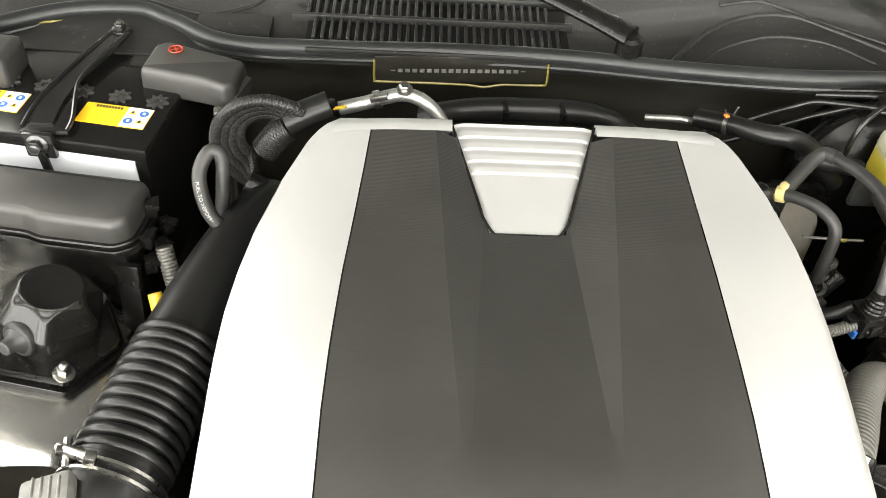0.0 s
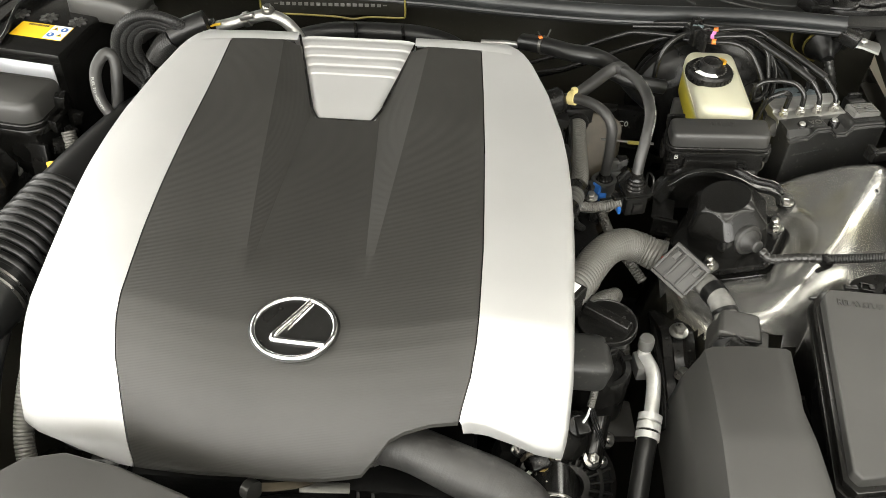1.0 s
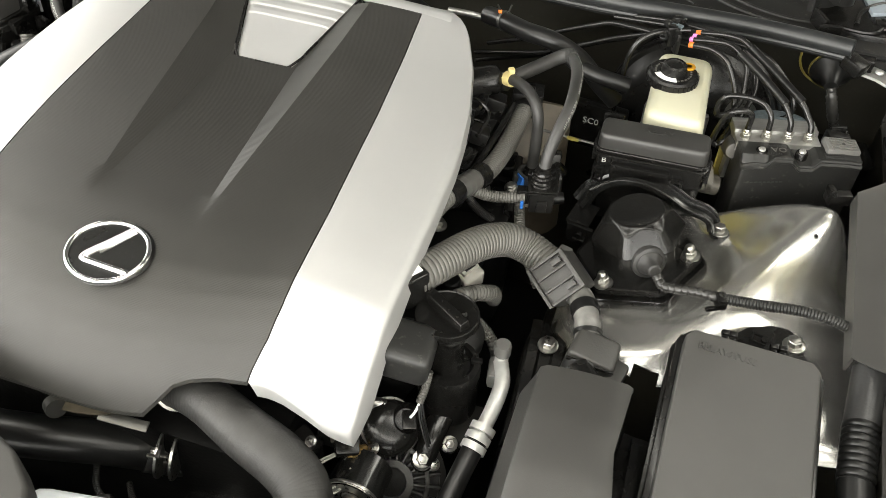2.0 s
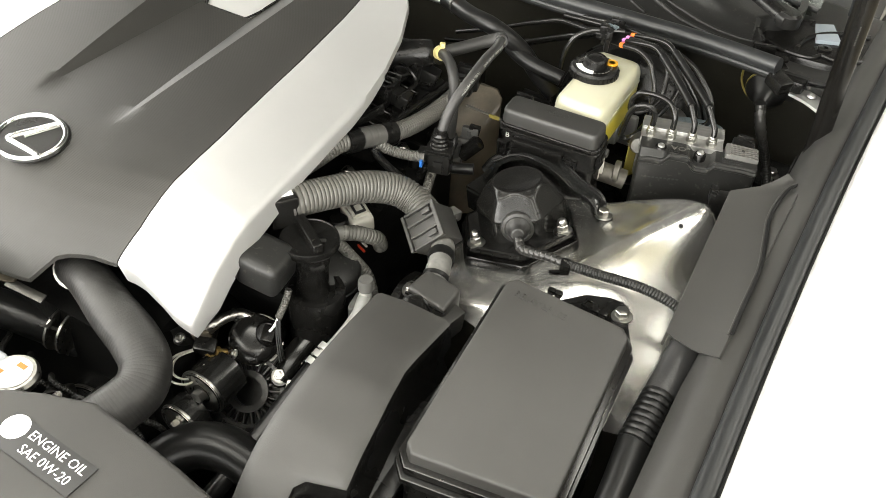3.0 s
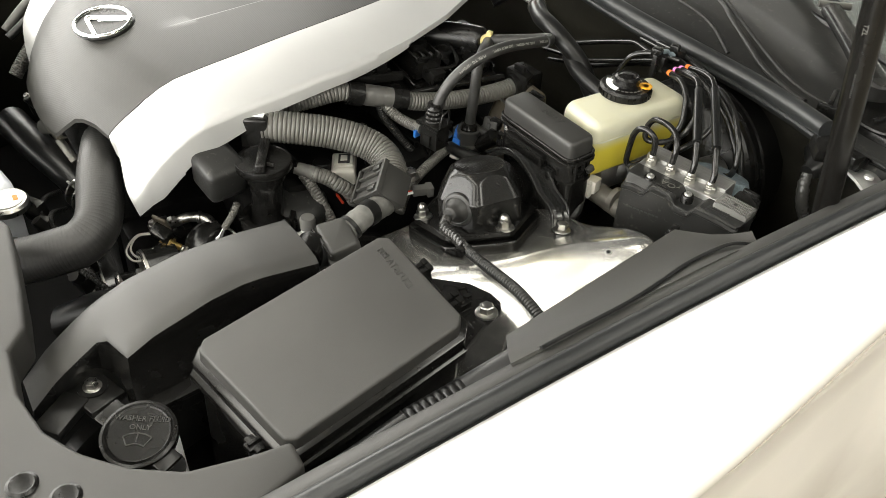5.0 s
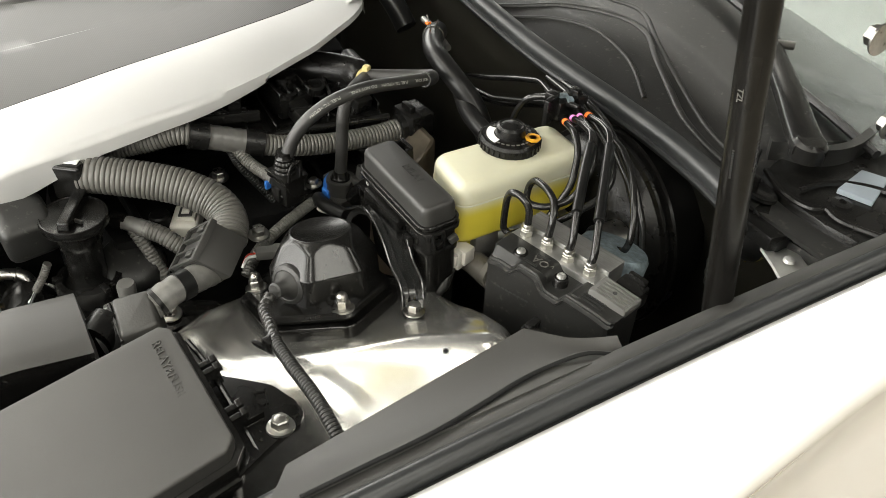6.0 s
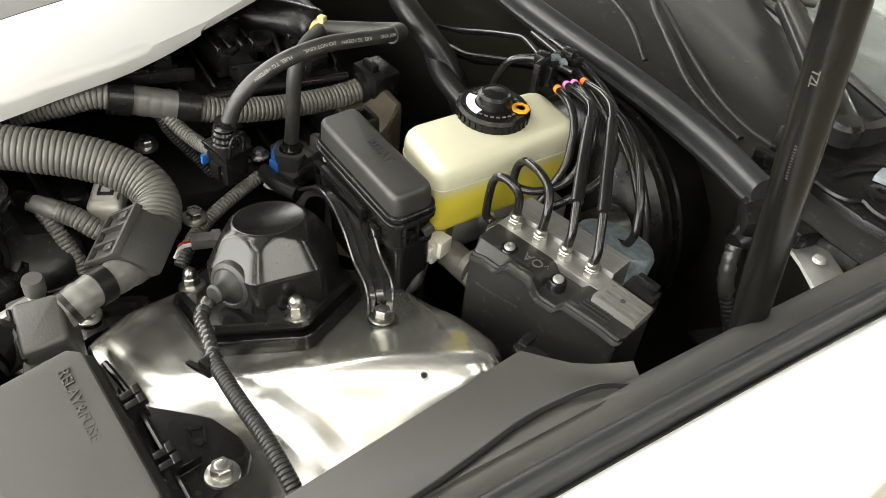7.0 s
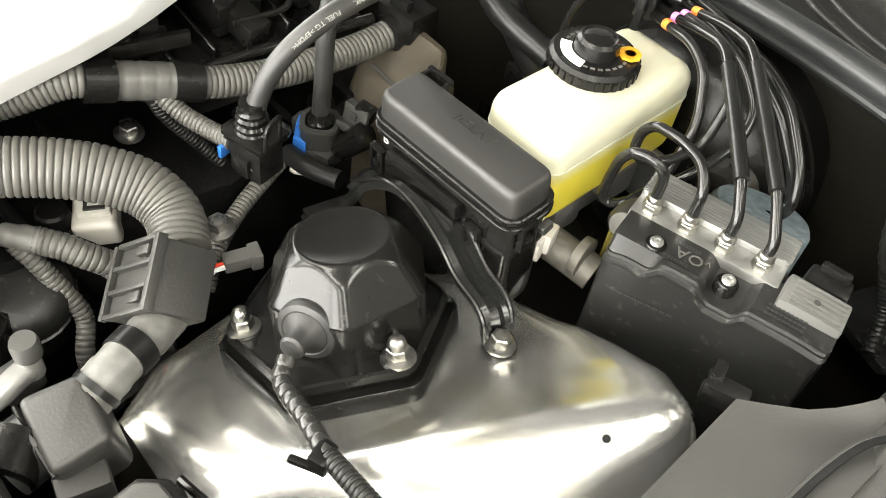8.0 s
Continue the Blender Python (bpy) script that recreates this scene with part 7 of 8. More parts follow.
reservoir = thing("brake_fluid_reservoir", (0.513, 0.50, 0.808), "milky brake fluid reservoir full of yellow fluid", "reservoir", turn=(0, 0, 2))
RES = rounded([(-0.037, -0.073), (0.036, -0.082), (0.036, 0.080), (-0.036, 0.082)], 0.019, 8)
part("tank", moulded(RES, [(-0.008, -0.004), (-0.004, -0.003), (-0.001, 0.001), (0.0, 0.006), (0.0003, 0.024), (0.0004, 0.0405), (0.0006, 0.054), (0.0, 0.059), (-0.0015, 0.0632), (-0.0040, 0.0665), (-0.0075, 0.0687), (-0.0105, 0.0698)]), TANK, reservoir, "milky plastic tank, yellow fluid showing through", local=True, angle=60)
part("seam", moulded(RES, [(0.0, 0.0446), (0.0010, 0.0449), (0.0013, 0.0456), (0.0010, 0.0463), (0.0, 0.0466)]), NATURAL, reservoir, local=True)
part("foot", join(rbox((0.03, 0.03, 0.02), (0.01, -0.05, -0.010), bevel=0.005), rbox((0.03, 0.03, 0.02), (0.01, 0.03, -0.010), bevel=0.005)), FLUID, reservoir, local=True)
part("filler_neck", lathe([(0.022, 0.066), (0.022, 0.078)], 30, pose(-0.014, 0.011, -0.007)), NATURAL, reservoir, local=True)
cap = part("cap", lathe([(0, 0.074), (0.0315, 0.074), (0.0325, 0.077), (0.0325, 0.085), (0.030, 0.088), (0.026, 0.0875), (0.0165, 0.089), (0.0155, 0.098), (0.013, 0.1005), (0.011, 0.0995), (0.006, 0.102), (0, 0.102)], 48, pose(-0.014, 0.011, -0.007)), PLASTIC, reservoir, "black screw cap with grip ring", local=True)
for k in range(32):
    a = 2 * math.pi * k / 32
    part("grip_rib", rbox((0.0022, 0.003, 0.007), (-0.014 + 0.0325 * math.cos(a), 0.011 + 0.0325 * math.sin(a), 0.074), (0, 0, math.degrees(a)), 0), PLASTIC, cap, local=True)
bm = bmesh.new()
for k in range(26):
    a = 2 * math.pi * k / 26
    bm = join(bm, rbox((0.0022, 0.0034, 0.0003), (-0.014 + 0.0225 * math.cos(a), 0.011 + 0.0225 * math.sin(a), 0.0815), (0, 0, math.degrees(a)), 0))
part("print_ring", bm, LOOM, cap, "ring of fine print", local=True)
tag = bmesh.new()
arc = [math.radians(205 + 8 * k) for k in range(11)]
rim_in = [tag.verts.new((-0.014 + 0.0175 * math.cos(a), 0.011 + 0.0175 * math.sin(a), 0.0822)) for a in arc]
rim_out = [tag.verts.new((-0.014 + 0.0255 * math.cos(a), 0.011 + 0.0255 * math.sin(a), 0.0818)) for a in arc]
for k in range(10):
    tag.faces.new((rim_in[k], rim_out[k], rim_out[k + 1], rim_in[k + 1]))
part("white_tag", thicken(tag, 0.0004), WHITE_LABEL, cap, "white curved tag", local=True)
part("orange_tag", join(ring((0.004, 0.027, 0.0825), (0, 0, 1), 0.0062, 0.0018, 0.0022, 8), ring((0.004, 0.027, 0.0825), (0, 0, 1), 0.0028, 0.0018, 0.0012, 16)), AMBER, cap, "orange tag ring", local=True)
level = thing("level_sensor_plug", (0.552, 0.425, 0.77), "pale plug with pink wires at the reservoir", "connector")
part("shell", join(rbox((0.021, 0.016, 0.018), (0.552, 0.428, 0.797), (0, 0, 20), 0.002), rbox((0.017, 0.010, 0.022), (0.553, 0.419, 0.794), (0, 0, 20), 0.002), rbox((0.004, 0.004, 0.012), (0.545, 0.412, 0.797), (0, 0, 20), 0.001), rbox((0.004, 0.004, 0.012), (0.561, 0.415, 0.797), (0, 0, 20), 0.001)), PALE_CONN, level)
part("pink_lock", rbox((0.010, 0.004, 0.006), (0.5545, 0.4125, 0.799), (0, 0, 20), 0.001), PINK, level)
part("lead", tube([(0.555, 0.413, 0.785), (0.562, 0.402, 0.768), (0.555, 0.392, 0.752), (0.552, 0.40, 0.73)], 0.006, 10, 0.004), LOOM_DARK, level)

# ---- brake actuator ----
abs_unit = thing("brake_actuator", (0.6415, 0.4775, 0.700), "aluminium brake actuator block on a black control box", "brake actuator", turn=(0, 0, 15.6))
AB = PLACED[abs_unit.name]
part("valve_block", rbox((0.105, 0.026, 0.080), (0.002, 0.022, 0.110), bevel=0.002), ALU, abs_unit, "machined aluminium valve block", local=True)
part("block_step", rbox((0.105, 0.020, 0.030), (0.002, 0.000, 0.130), bevel=0.0015), MACHINED, abs_unit, "bright machined front step", local=True)
rng = random.Random(11)
for k in range(9):
    part("machined_groove", rbox((0.1052, rng.uniform(0.0005, 0.0016), 0.0004), (0.002, 0.0115 + 0.0027 * k + rng.uniform(-0.0006, 0.0006), 0.1499), bevel=0), MACHINED if k % 3 else ALU, abs_unit, local=True)
for x in (-0.050, 0.047):
    part("valve_housing", lathe([(0, -0.03), (0.012, -0.03), (0.0125, 0.0), (0.010, 0.004), (0, 0.0045)], 24, along((0, -1, 0.25), (x, -0.006, 0.128))), STEEL, abs_unit, local=True)
part("motor", lathe([(0, -0.05), (0.036, -0.05), (0.037, 0.035), (0.034, 0.040), (0, 0.041)], 40, along((0, 0.35, 1), (0.022, 0.056, 0.092))), BLUE_GREY, abs_unit, "blue-grey coated pump motor", local=True)


def box_lip(x):
    """Height of the control box's wavy lower lip along its front."""
    t = min(0.097, max(-0.049, x))
    z = 0.1310 + 0.0025 * smooth((t + 0.046) / 0.012) + 0.0110 * smooth((t + 0.021) / 0.012) - 0.0115 * smooth((t - 0.0095) / 0.014)
    return z + 0.0105 * smooth((t - 0.0365) / 0.010) - 0.0015 * smooth((t - 0.075) / 0.02)


def control_box_bm():
    """A tall front wall under a double moulded lip that follows the lid's steps, and the lid's top behind it."""
    rows = []
    for i in range(75):
        x = -0.049 + 0.146 * i / 74
        lip = box_lip(x)
        top = max(lip + 0.0008, 0.1455 - 0.0075 * smooth((x - 0.006) / 0.010) * (1 - smooth((x - 0.044) / 0.012)))
        end = min(x + 0.049, 0.097 - x)
        back = 0.005 * (1 - math.sqrt(max(0.0, 1 - (1 - min(1.0, end / 0.005)) ** 2)))
        f = -0.046 + back
        rows.append([(x, -0.002, -0.01), (x, f + 0.002, -0.01), (x, f + 0.001, 0.04), (x, f, lip - 0.0035), (x, f - 0.0016, lip - 0.0022), (x, f - 0.0018, lip - 0.0004), (x, f + 0.0004, lip + 0.0004),
                     (x, f + 0.0016, lip + 0.0012), (x, f + 0.0018, lip + 0.0030), (x, f + 0.0034, lip + 0.0042), (x, f + 0.0050, lip + 0.0040), (x, -0.034, top - 0.0006), (x, -0.031, top), (x, -0.012, top), (x, -0.002, top - 0.002)])
    bm = loft(rows)
    for side in (0, -1):
        bm.faces.new([v for v in bm.verts if abs(v.co.x - rows[side][0][0]) < 1e-6])
    return bm


part("control_box", control_box_bm(), COWL, abs_unit, "black plastic control box", local=True, angle=30)
for x in (-0.0231, 0.0265):
    part("screw_boss", lathe([(0, 0.10), (0.0075, 0.10), (0.0075, 0.1452), (0.0066, 0.1466), (0, 0.1466)], 20, pose(x, -0.0265, 0)), PLASTIC, abs_unit, local=True)
    part("screw", join(lathe([(0, 0), (0.0043, 0), (0.0046, 0.0010), (0.0036, 0.0026), (0.0018, 0.0030), (0.0014, 0.0018), (0, 0.0018)], 18, along((0, -0.15, 1), (x, -0.0265, 0.1466)))), MACHINED, abs_unit, local=True)
part("plug_body", rbox((0.033, 0.020, 0.03), (0.0785, -0.012, 0.128), (0, 0, 0), 0.003), PLASTIC, abs_unit, "black plug body", local=True)
part("plug", rbox((0.041, 0.027, 0.010), (0.0770, -0.0125, 0.1470), (0, 3, 0), 0.0025), GREY_CONN, abs_unit, "grey ribbed plug", local=True)
part("plug_latch", join(rbox((0.028, 0.018, 0.022), (0.079, 0.012, 0.140), (0, 3, 0), 0.003), rbox((0.020, 0.006, 0.008), (0.080, 0.018, 0.153), (0, 3, 0), 0.002)), PLASTIC, abs_unit, "black plug latch", local=True)
for k in range(6):
    part("plug_rib", rbox((0.033, 0.0016, 0.0016), (0.0785, -0.0255 + 0.0044 * k, 0.1527), (0, 3, 0), 0), GREY_CONN, abs_unit, local=True)
part("plug_dimple", lathe([(0, 0), (0.0022, 0), (0.0022, 0.0006), (0, 0.0006)], 12, pose(0.0775, -0.0145, 0.1533)), PRINT_DARK, abs_unit, local=True)
bm = letters("OA", 0.013, 0.0004)
bm.transform(pose(-0.001, -0.023, 0.1456, 0, 0, 0) @ pose(0, 0, 0, 0, 0, 180))
part("marking", bm, LOOM, abs_unit, "pale moulded letters", local=True)
bm = letters("V", 0.006, 0.0004)
bm.transform(pose(0.0110, -0.020, 0.1452, 0, 0, 180))
part("marking", bm, LOOM, abs_unit, "pale moulded letters", local=True)
for x, y, w in ((-0.004, -0.0155, 0.016), (-0.006, -0.0315, 0.014)):
    bm = bars(7, w, 0.003, 0.0008)
    bm.transform(pose(x, y, 0.1456))
    part("fine_print", bm, RUBBER_SOFT, abs_unit, "faint print", local=True)
for row in range(3):
    bm = bars(9, 0.026, 0.0022, 0.0008)
    bm.transform(pose(0.066, -0.0350 + 0.0040 * row, 0.1464, 0, 0, 0))
    part("fine_print", bm, RUBBER_SOFT, abs_unit, "faint print", local=True)
bm = bars(8, 0.040, 0.0022, 0.0014)
bm.transform(pose(-0.012, -0.0465, 0.112, 90, -6, 0))
part("fine_print", bm, RUBBER_SOFT, abs_unit, "faint print", local=True)
for x in (-0.039, -0.013, 0.013, 0.039):
    part("fitting", join(hexagon(0.0066, 0.0, 0.007), lathe([(0, 0.007), (0.0058, 0.007), (0.0060, 0.0085), (0.0052, 0.0095), (0.0054, 0.012), (0.0045, 0.0135), (0, 0.0135)], 18)), BRIGHT_ZINC, abs_unit, "zinc pipe fitting", local=True).matrix_basis = pose(x, 0.0, 0.1445)


def ab(x, y, z):
    """A place in the actuator's own axes, in the world's."""
    return tuple(AB @ Vector((x, y, z)))


def bent(points, r):
    """Straight runs joined by short round bends, as a bent pipe has them."""
    pts = [Vector(p) for p in points]
    out = [pts[0]]
    for a, p, c in zip(pts[:-2], pts[1:-1], pts[2:]):
        k = min(r, 0.45 * (a - p).length, 0.45 * (c - p).length)
        u, w = p + (a - p).normalized() * k, p + (c - p).normalized() * k
        out += [u.lerp(p, i / 5).lerp(p.lerp(w, i / 5), i / 5) for i in range(6)]
    return out + [pts[-1]]


def brake_line(points, sleeve=(), mark=None, label="black coated steel brake line"):
    line = thing("brake_line", points[0], label, "brake line", "brake lines")
    part("pipe", tube(bent(points, 0.012), 0.0037, 12, 0.003), PIPE_COAT, line)
    if mark:
        k, paint, name = mark
        a, c = Vector(points[k]), Vector(points[k + 1])
        part(name, tube([a.lerp(c, 0.73), a.lerp(c, 0.89)], 0.0040, 12, 0.003), paint, line, "painted colour band")
    if sleeve:
        part("sleeve", tube(bent([points[k] for k in sleeve], 0.012), 0.0052, 12, 0.004), RUBBER, line, "black protective sleeve")
    return line


brake_line([ab(-0.039, 0, 0.155), ab(-0.0385, -0.001, 0.172), (0.604, 0.464, 0.881), (0.594, 0.460, 0.888), (0.582, 0.458, 0.884), (0.573, 0.461, 0.870), (0.568, 0.464, 0.845), (0.566, 0.466, 0.826), (0.572, 0.470, 0.822), (0.582, 0.470, 0.830), (0.588, 0.50, 0.836), (0.580, 0.535, 0.868), (0.562, 0.552, 0.895), (0.540, 0.562, 0.902), (0.505, 0.574, 0.895), (0.470, 0.586, 0.890)], mark=(13, ORANGE, "orange_mark"))
brake_line([ab(-0.013, 0, 0.155), ab(-0.013, 0.003, 0.176), (0.616, 0.486, 0.886), (0.596, 0.490, 0.888), (0.572, 0.494, 0.882), (0.563, 0.494, 0.870), (0.563, 0.492, 0.848), (0.582, 0.505, 0.850), (0.592, 0.530, 0.860), (0.588, 0.553, 0.893), (0.566, 0.566, 0.912), (0.535, 0.576, 0.905), (0.505, 0.584, 0.896), (0.47, 0.593, 0.890), (0.44, 0.605, 0.886), (0.396, 0.620, 0.879), (0.34, 0.620, 0.855), (0.285, 0.620, 0.829), (0.22, 0.63, 0.80)], mark=(11, PINK, "pink_mark"))
brake_line([ab(0.013, 0, 0.155), ab(0.013, 0.003, 0.168), (0.640, 0.494, 0.887), (0.605, 0.526, 0.900), (0.574, 0.556, 0.907), (0.562, 0.566, 0.910), (0.540, 0.576, 0.907), (0.508, 0.591, 0.898), (0.45, 0.615, 0.876), (0.40, 0.622, 0.852), (0.36, 0.622, 0.833), (0.30, 0.622, 0.806), (0.2, 0.63, 0.78)], (2, 3, 4), mark=(6, PINK, "pink_mark"))
brake_line([ab(0.039, 0, 0.155), ab(0.039, 0.003, 0.165), (0.660, 0.505, 0.887), (0.620, 0.540, 0.900), (0.586, 0.570, 0.910), (0.572, 0.580, 0.914), (0.548, 0.590, 0.910), (0.510, 0.599, 0.899), (0.44, 0.626, 0.864), (0.385, 0.632, 0.838), (0.31, 0.632, 0.800), (0.2, 0.64, 0.76)], (2, 3, 4), mark=(6, ORANGE, "orange_mark"))
brake_line([(0.640, 0.548, 0.826), (0.654, 0.552, 0.829), (0.660, 0.552, 0.845), (0.650, 0.560, 0.868), (0.618, 0.578, 0.892), (0.585, 0.590, 0.900), (0.550, 0.600, 0.896), (0.49, 0.612, 0.884), (0.43, 0.628, 0.862)])
brake_line([(0.430, 0.552, 0.775), (0.432, 0.556, 0.83), (0.434, 0.560, 0.868), (0.444, 0.566, 0.892), (0.462, 0.576, 0.902), (0.480, 0.584, 0.904), (0.505, 0.592, 0.906)])
for dx, dz in ((0.0, 0.0), (0.009, 0.002)):
    brake_line([(0.40, 0.628 + dx, 0.884), (0.47, 0.612 + dx, 0.896 + dz), (0.522 + dx, 0.600 + dx, 0.898 + dz), (0.566 + dx, 0.596, 0.890 + dz), (0.602 + dx, 0.592, 0.868 + dz), (0.630 + dx, 0.588, 0.838), (0.646 + dx, 0.582, 0.802), (0.652 + dx, 0.574, 0.755), (0.652 + dx, 0.566, 0.71)], label="black coated brake line curving down past the booster")
brake_line([(0.574, 0.486, 0.806), (0.584, 0.500, 0.826), (0.600, 0.524, 0.848), (0.606, 0.552, 0.862), (0.600, 0.572, 0.878), (0.572, 0.584, 0.896), (0.53, 0.594, 0.902), (0.49, 0.604, 0.896)])
clipb = thing("pipe_clip", (0.475, 0.582, 0.87), "black plastic clip holding the brake lines", "pipe clip")
part("block", join(rbox((0.016, 0.034, 0.022), (0.482, 0.588, 0.898), (0, 0, 20), 0.003), rbox((0.012, 0.012, 0.012), (0.482, 0.572, 0.912), (0, 0, 20), 0.002), rbox((0.012, 0.010, 0.012), (0.486, 0.600, 0.912), (0, 0, 20), 0.002)), PLASTIC, clipb)
part("blue_clip", join(rbox((0.007, 0.010, 0.005), (0.4825, 0.587, 0.9095), (0, 0, -20), 0.001), rbox((0.009, 0.007, 0.005), (0.491, 0.590, 0.9085), (0, 0, -20), 0.001)), BLUE_GREY, clipb, "blue-grey clip jaws")
part("jaw", join(rbox((0.004, 0.012, 0.010), (0.495, 0.603, 0.908), (0, 0, -25), 0.001), rbox((0.010, 0.004, 0.010), (0.488, 0.606, 0.908), (0, 0, -25), 0.001), rbox((0.006, 0.024, 0.030), (0.490, 0.566, 0.902), (0, 0, 25), 0.0015)), PLASTIC, clipb)

# olive bracket between relay box and actuator
solid("olive_bracket", prism([(0.578, 0.472), (0.580, 0.472), (0.590, 0.490), (0.588, 0.491)], 0.76, 0.832, 0.0004), OLIVE, (0.587, 0.44, 0.74), "thin olive lacquered steel bracket", "bracket")

# grommet and harness by the inner wing
grom = thing("wiring_grommet", (0.70, 0.64, 0.82), "black rubber grommet with a taped harness", "grommet")
part("cone", lathe([(0.028, 0), (0.029, 0.003), (0.024, 0.008), (0.014, 0.018), (0.009, 0.034), (0, 0.035)], 30, along((0.05, -1, -0.2), (0.703, 0.660, 0.85))), RUBBER, grom)
part("yellow_edge", ring((0.703, 0.662, 0.85), (0.05, -1, -0.2), 0.029, 0.002, 0.0010, 30), OLIVE, grom)
part("harness", tube([(0.706, 0.625, 0.842), (0.716, 0.618, 0.815), (0.728, 0.622, 0.785), (0.740, 0.625, 0.755), (0.752, 0.60, 0.738)], 0.0065, 14, pitch=0.0045, depth=0.0008), LOOM_DARK, grom)
part("taped_half", tube([(0.7055, 0.627, 0.843), (0.7105, 0.621, 0.829), (0.716, 0.618, 0.815), (0.722, 0.6195, 0.800)], lambda u: 0.0074 + 0.0005 * math.sin(31 * u), 14, 0.003), TAPED, grom, "wrinkled black tape")
solid("sealant_bead", tube([(0.6605, 0.686, 0.856), (0.6625, 0.685, 0.840), (0.672, 0.683, 0.825), (0.690, 0.680, 0.815), (0.705, 0.676, 0.812)], 0.0017, 8, 0.004), OLIVE, (0.68, 0.683, 0.82), "yellowish sealant bead round the grommet panel", "sealant")
wing = thing("wing_bracket", (0.75, 0.64, 0.72), "black steel bracket on the inner wing with a bolt", "bracket")
part("plate", prism([(0.70, 0.62), (0.765, 0.60), (0.80, 0.63), (0.79, 0.68), (0.72, 0.68)], 0.726, 0.734, 0.002), BLACKPAINT, wing)
part("bolt", bolt_bm((0.749, 0.636, 0.734), (0, 0, 1), 0.0085), ZINC, wing)
scuttle = thing("side_scuttle", (0.76, 0.72, 0.84), "black plastic cowl side piece with a foam strip and clips", "trim")
part("panel", prism([(0.662, 0.735), (0.673, 0.697), (0.700, 0.685), (0.727, 0.682), (0.766, 0.684), (0.80, 0.690), (0.835, 0.72), (0.835, 0.85), (0.70, 0.87), (0.665, 0.80)], 0.872, lambda x, y: 0.898 + 0.06 * (y - 0.68), 0.005, 0.002), PLASTIC, scuttle)
part("wavy_rib", strip_simple([(0.655, 0.722, 0.908), (0.664, 0.733, 0.909), (0.680, 0.742, 0.910), (0.696, 0.762, 0.911), (0.700, 0.792, 0.912), (0.692, 0.830, 0.914), (0.684, 0.870, 0.916)], 0.010, 0.022), COWL, scuttle)
part("raised_edge", tube([(0.676, 0.700, 0.900), (0.700, 0.689, 0.900), (0.728, 0.686, 0.900), (0.745, 0.690, 0.901), (0.752, 0.700, 0.902), (0.775, 0.698, 0.902), (0.830, 0.722, 0.904)], 0.0032, 8, 0.005), PLASTIC, scuttle)
part("recess_rim", tube([(0.718, 0.700, 0.901), (0.722, 0.730, 0.903), (0.735, 0.752, 0.905), (0.760, 0.772, 0.906), (0.80, 0.785, 0.907)], 0.0035, 8, 0.005), PLASTIC, scuttle)
part("recess_screw", lathe([(0, 0), (0.010, 0), (0.010, 0.003), (0.004, 0.004), (0.004, 0.001), (0, 0.001)], 20, pose(0.752, 0.722, 0.9005)), PLASTIC, scuttle)
BLUISH = material("blue_grey_film", (0.20, 0.23, 0.26), 0.35, vary=0.1)
part("patch", prism([(0.724, 0.781), (0.747, 0.794), (0.768, 0.745), (0.737, 0.731)], 0.9020, 0.9075, 0.0005), BLUISH, scuttle, "smooth blue-grey patch")
part("oval_boss", lathe([(0, 0), (0.022, 0), (0.022, 0.004), (0.019, 0.005), (0.012, 0.003), (0, 0.003)], 28, pose(0.695, 0.672, 0.893) @ Matrix.Diagonal((1.0, 0.6, 1, 1))), PLASTIC, scuttle)
part("pocket", prism([(0.690, 0.668), (0.716, 0.678), (0.752, 0.664), (0.748, 0.640), (0.712, 0.640)], 0.868, 0.884, 0.004), PLASTIC, scuttle)
part("catch", join(rbox((0.006, 0.036, 0.022), (0.668, 0.686, 0.905), (0, 0, 28), 0.002), rbox((0.030, 0.006, 0.018), (0.682, 0.664, 0.904), (0, 0, 10), 0.002)), PLASTIC, scuttle)
part("riser", rbox((0.040, 0.030, 0.045), (0.722, 0.672, 0.865), (0, 6, 12), 0.005), PLASTIC, scuttle)
part("peg", tube([(0.748, 0.678, 0.872), (0.788, 0.682, 0.872)], 0.0055, 12, 0.006, flat=0.8), RUBBER, scuttle)
FOAM = material("open_cell_foam", (0.03, 0.03, 0.028), 0.8, grain=1.0, grain_size=420, dust=0.5)
part("foam_strip", rbox((0.046, 0.016, 0.014), (0.757, 0.688, 0.857), (0, 0, 6), 0.003), FOAM, scuttle, "speckled foam strip")
bracket_w = thing("painted_bracket", (0.755, 0.66, 0.80), "pale painted crumpled bracket below the cowl end", "bracket")
part("plate", prism([(0.7335, 0.650), (0.731, 0.676), (0.752, 0.684), (0.776, 0.682), (0.792, 0.660), (0.7805, 0.634), (0.757, 0.641)], lambda x, y: 0.852 + 0.006 * math.sin(110 * (x - 0.73)) + 0.004 * math.cos(90 * (y - 0.64)), lambda x, y: 0.856 + 0.006 * math.sin(110 * (x - 0.73)) + 0.004 * math.cos(90 * (y - 0.64)), 0.001), PIPE_ALU, bracket_w, "pale painted plate")
part("rivet", lathe([(0, 0), (0.006, 0), (0.005, 0.003), (0, 0.004)], 16, pose(0.762, 0.658, 0.861)), PIPE_ALU, bracket_w)

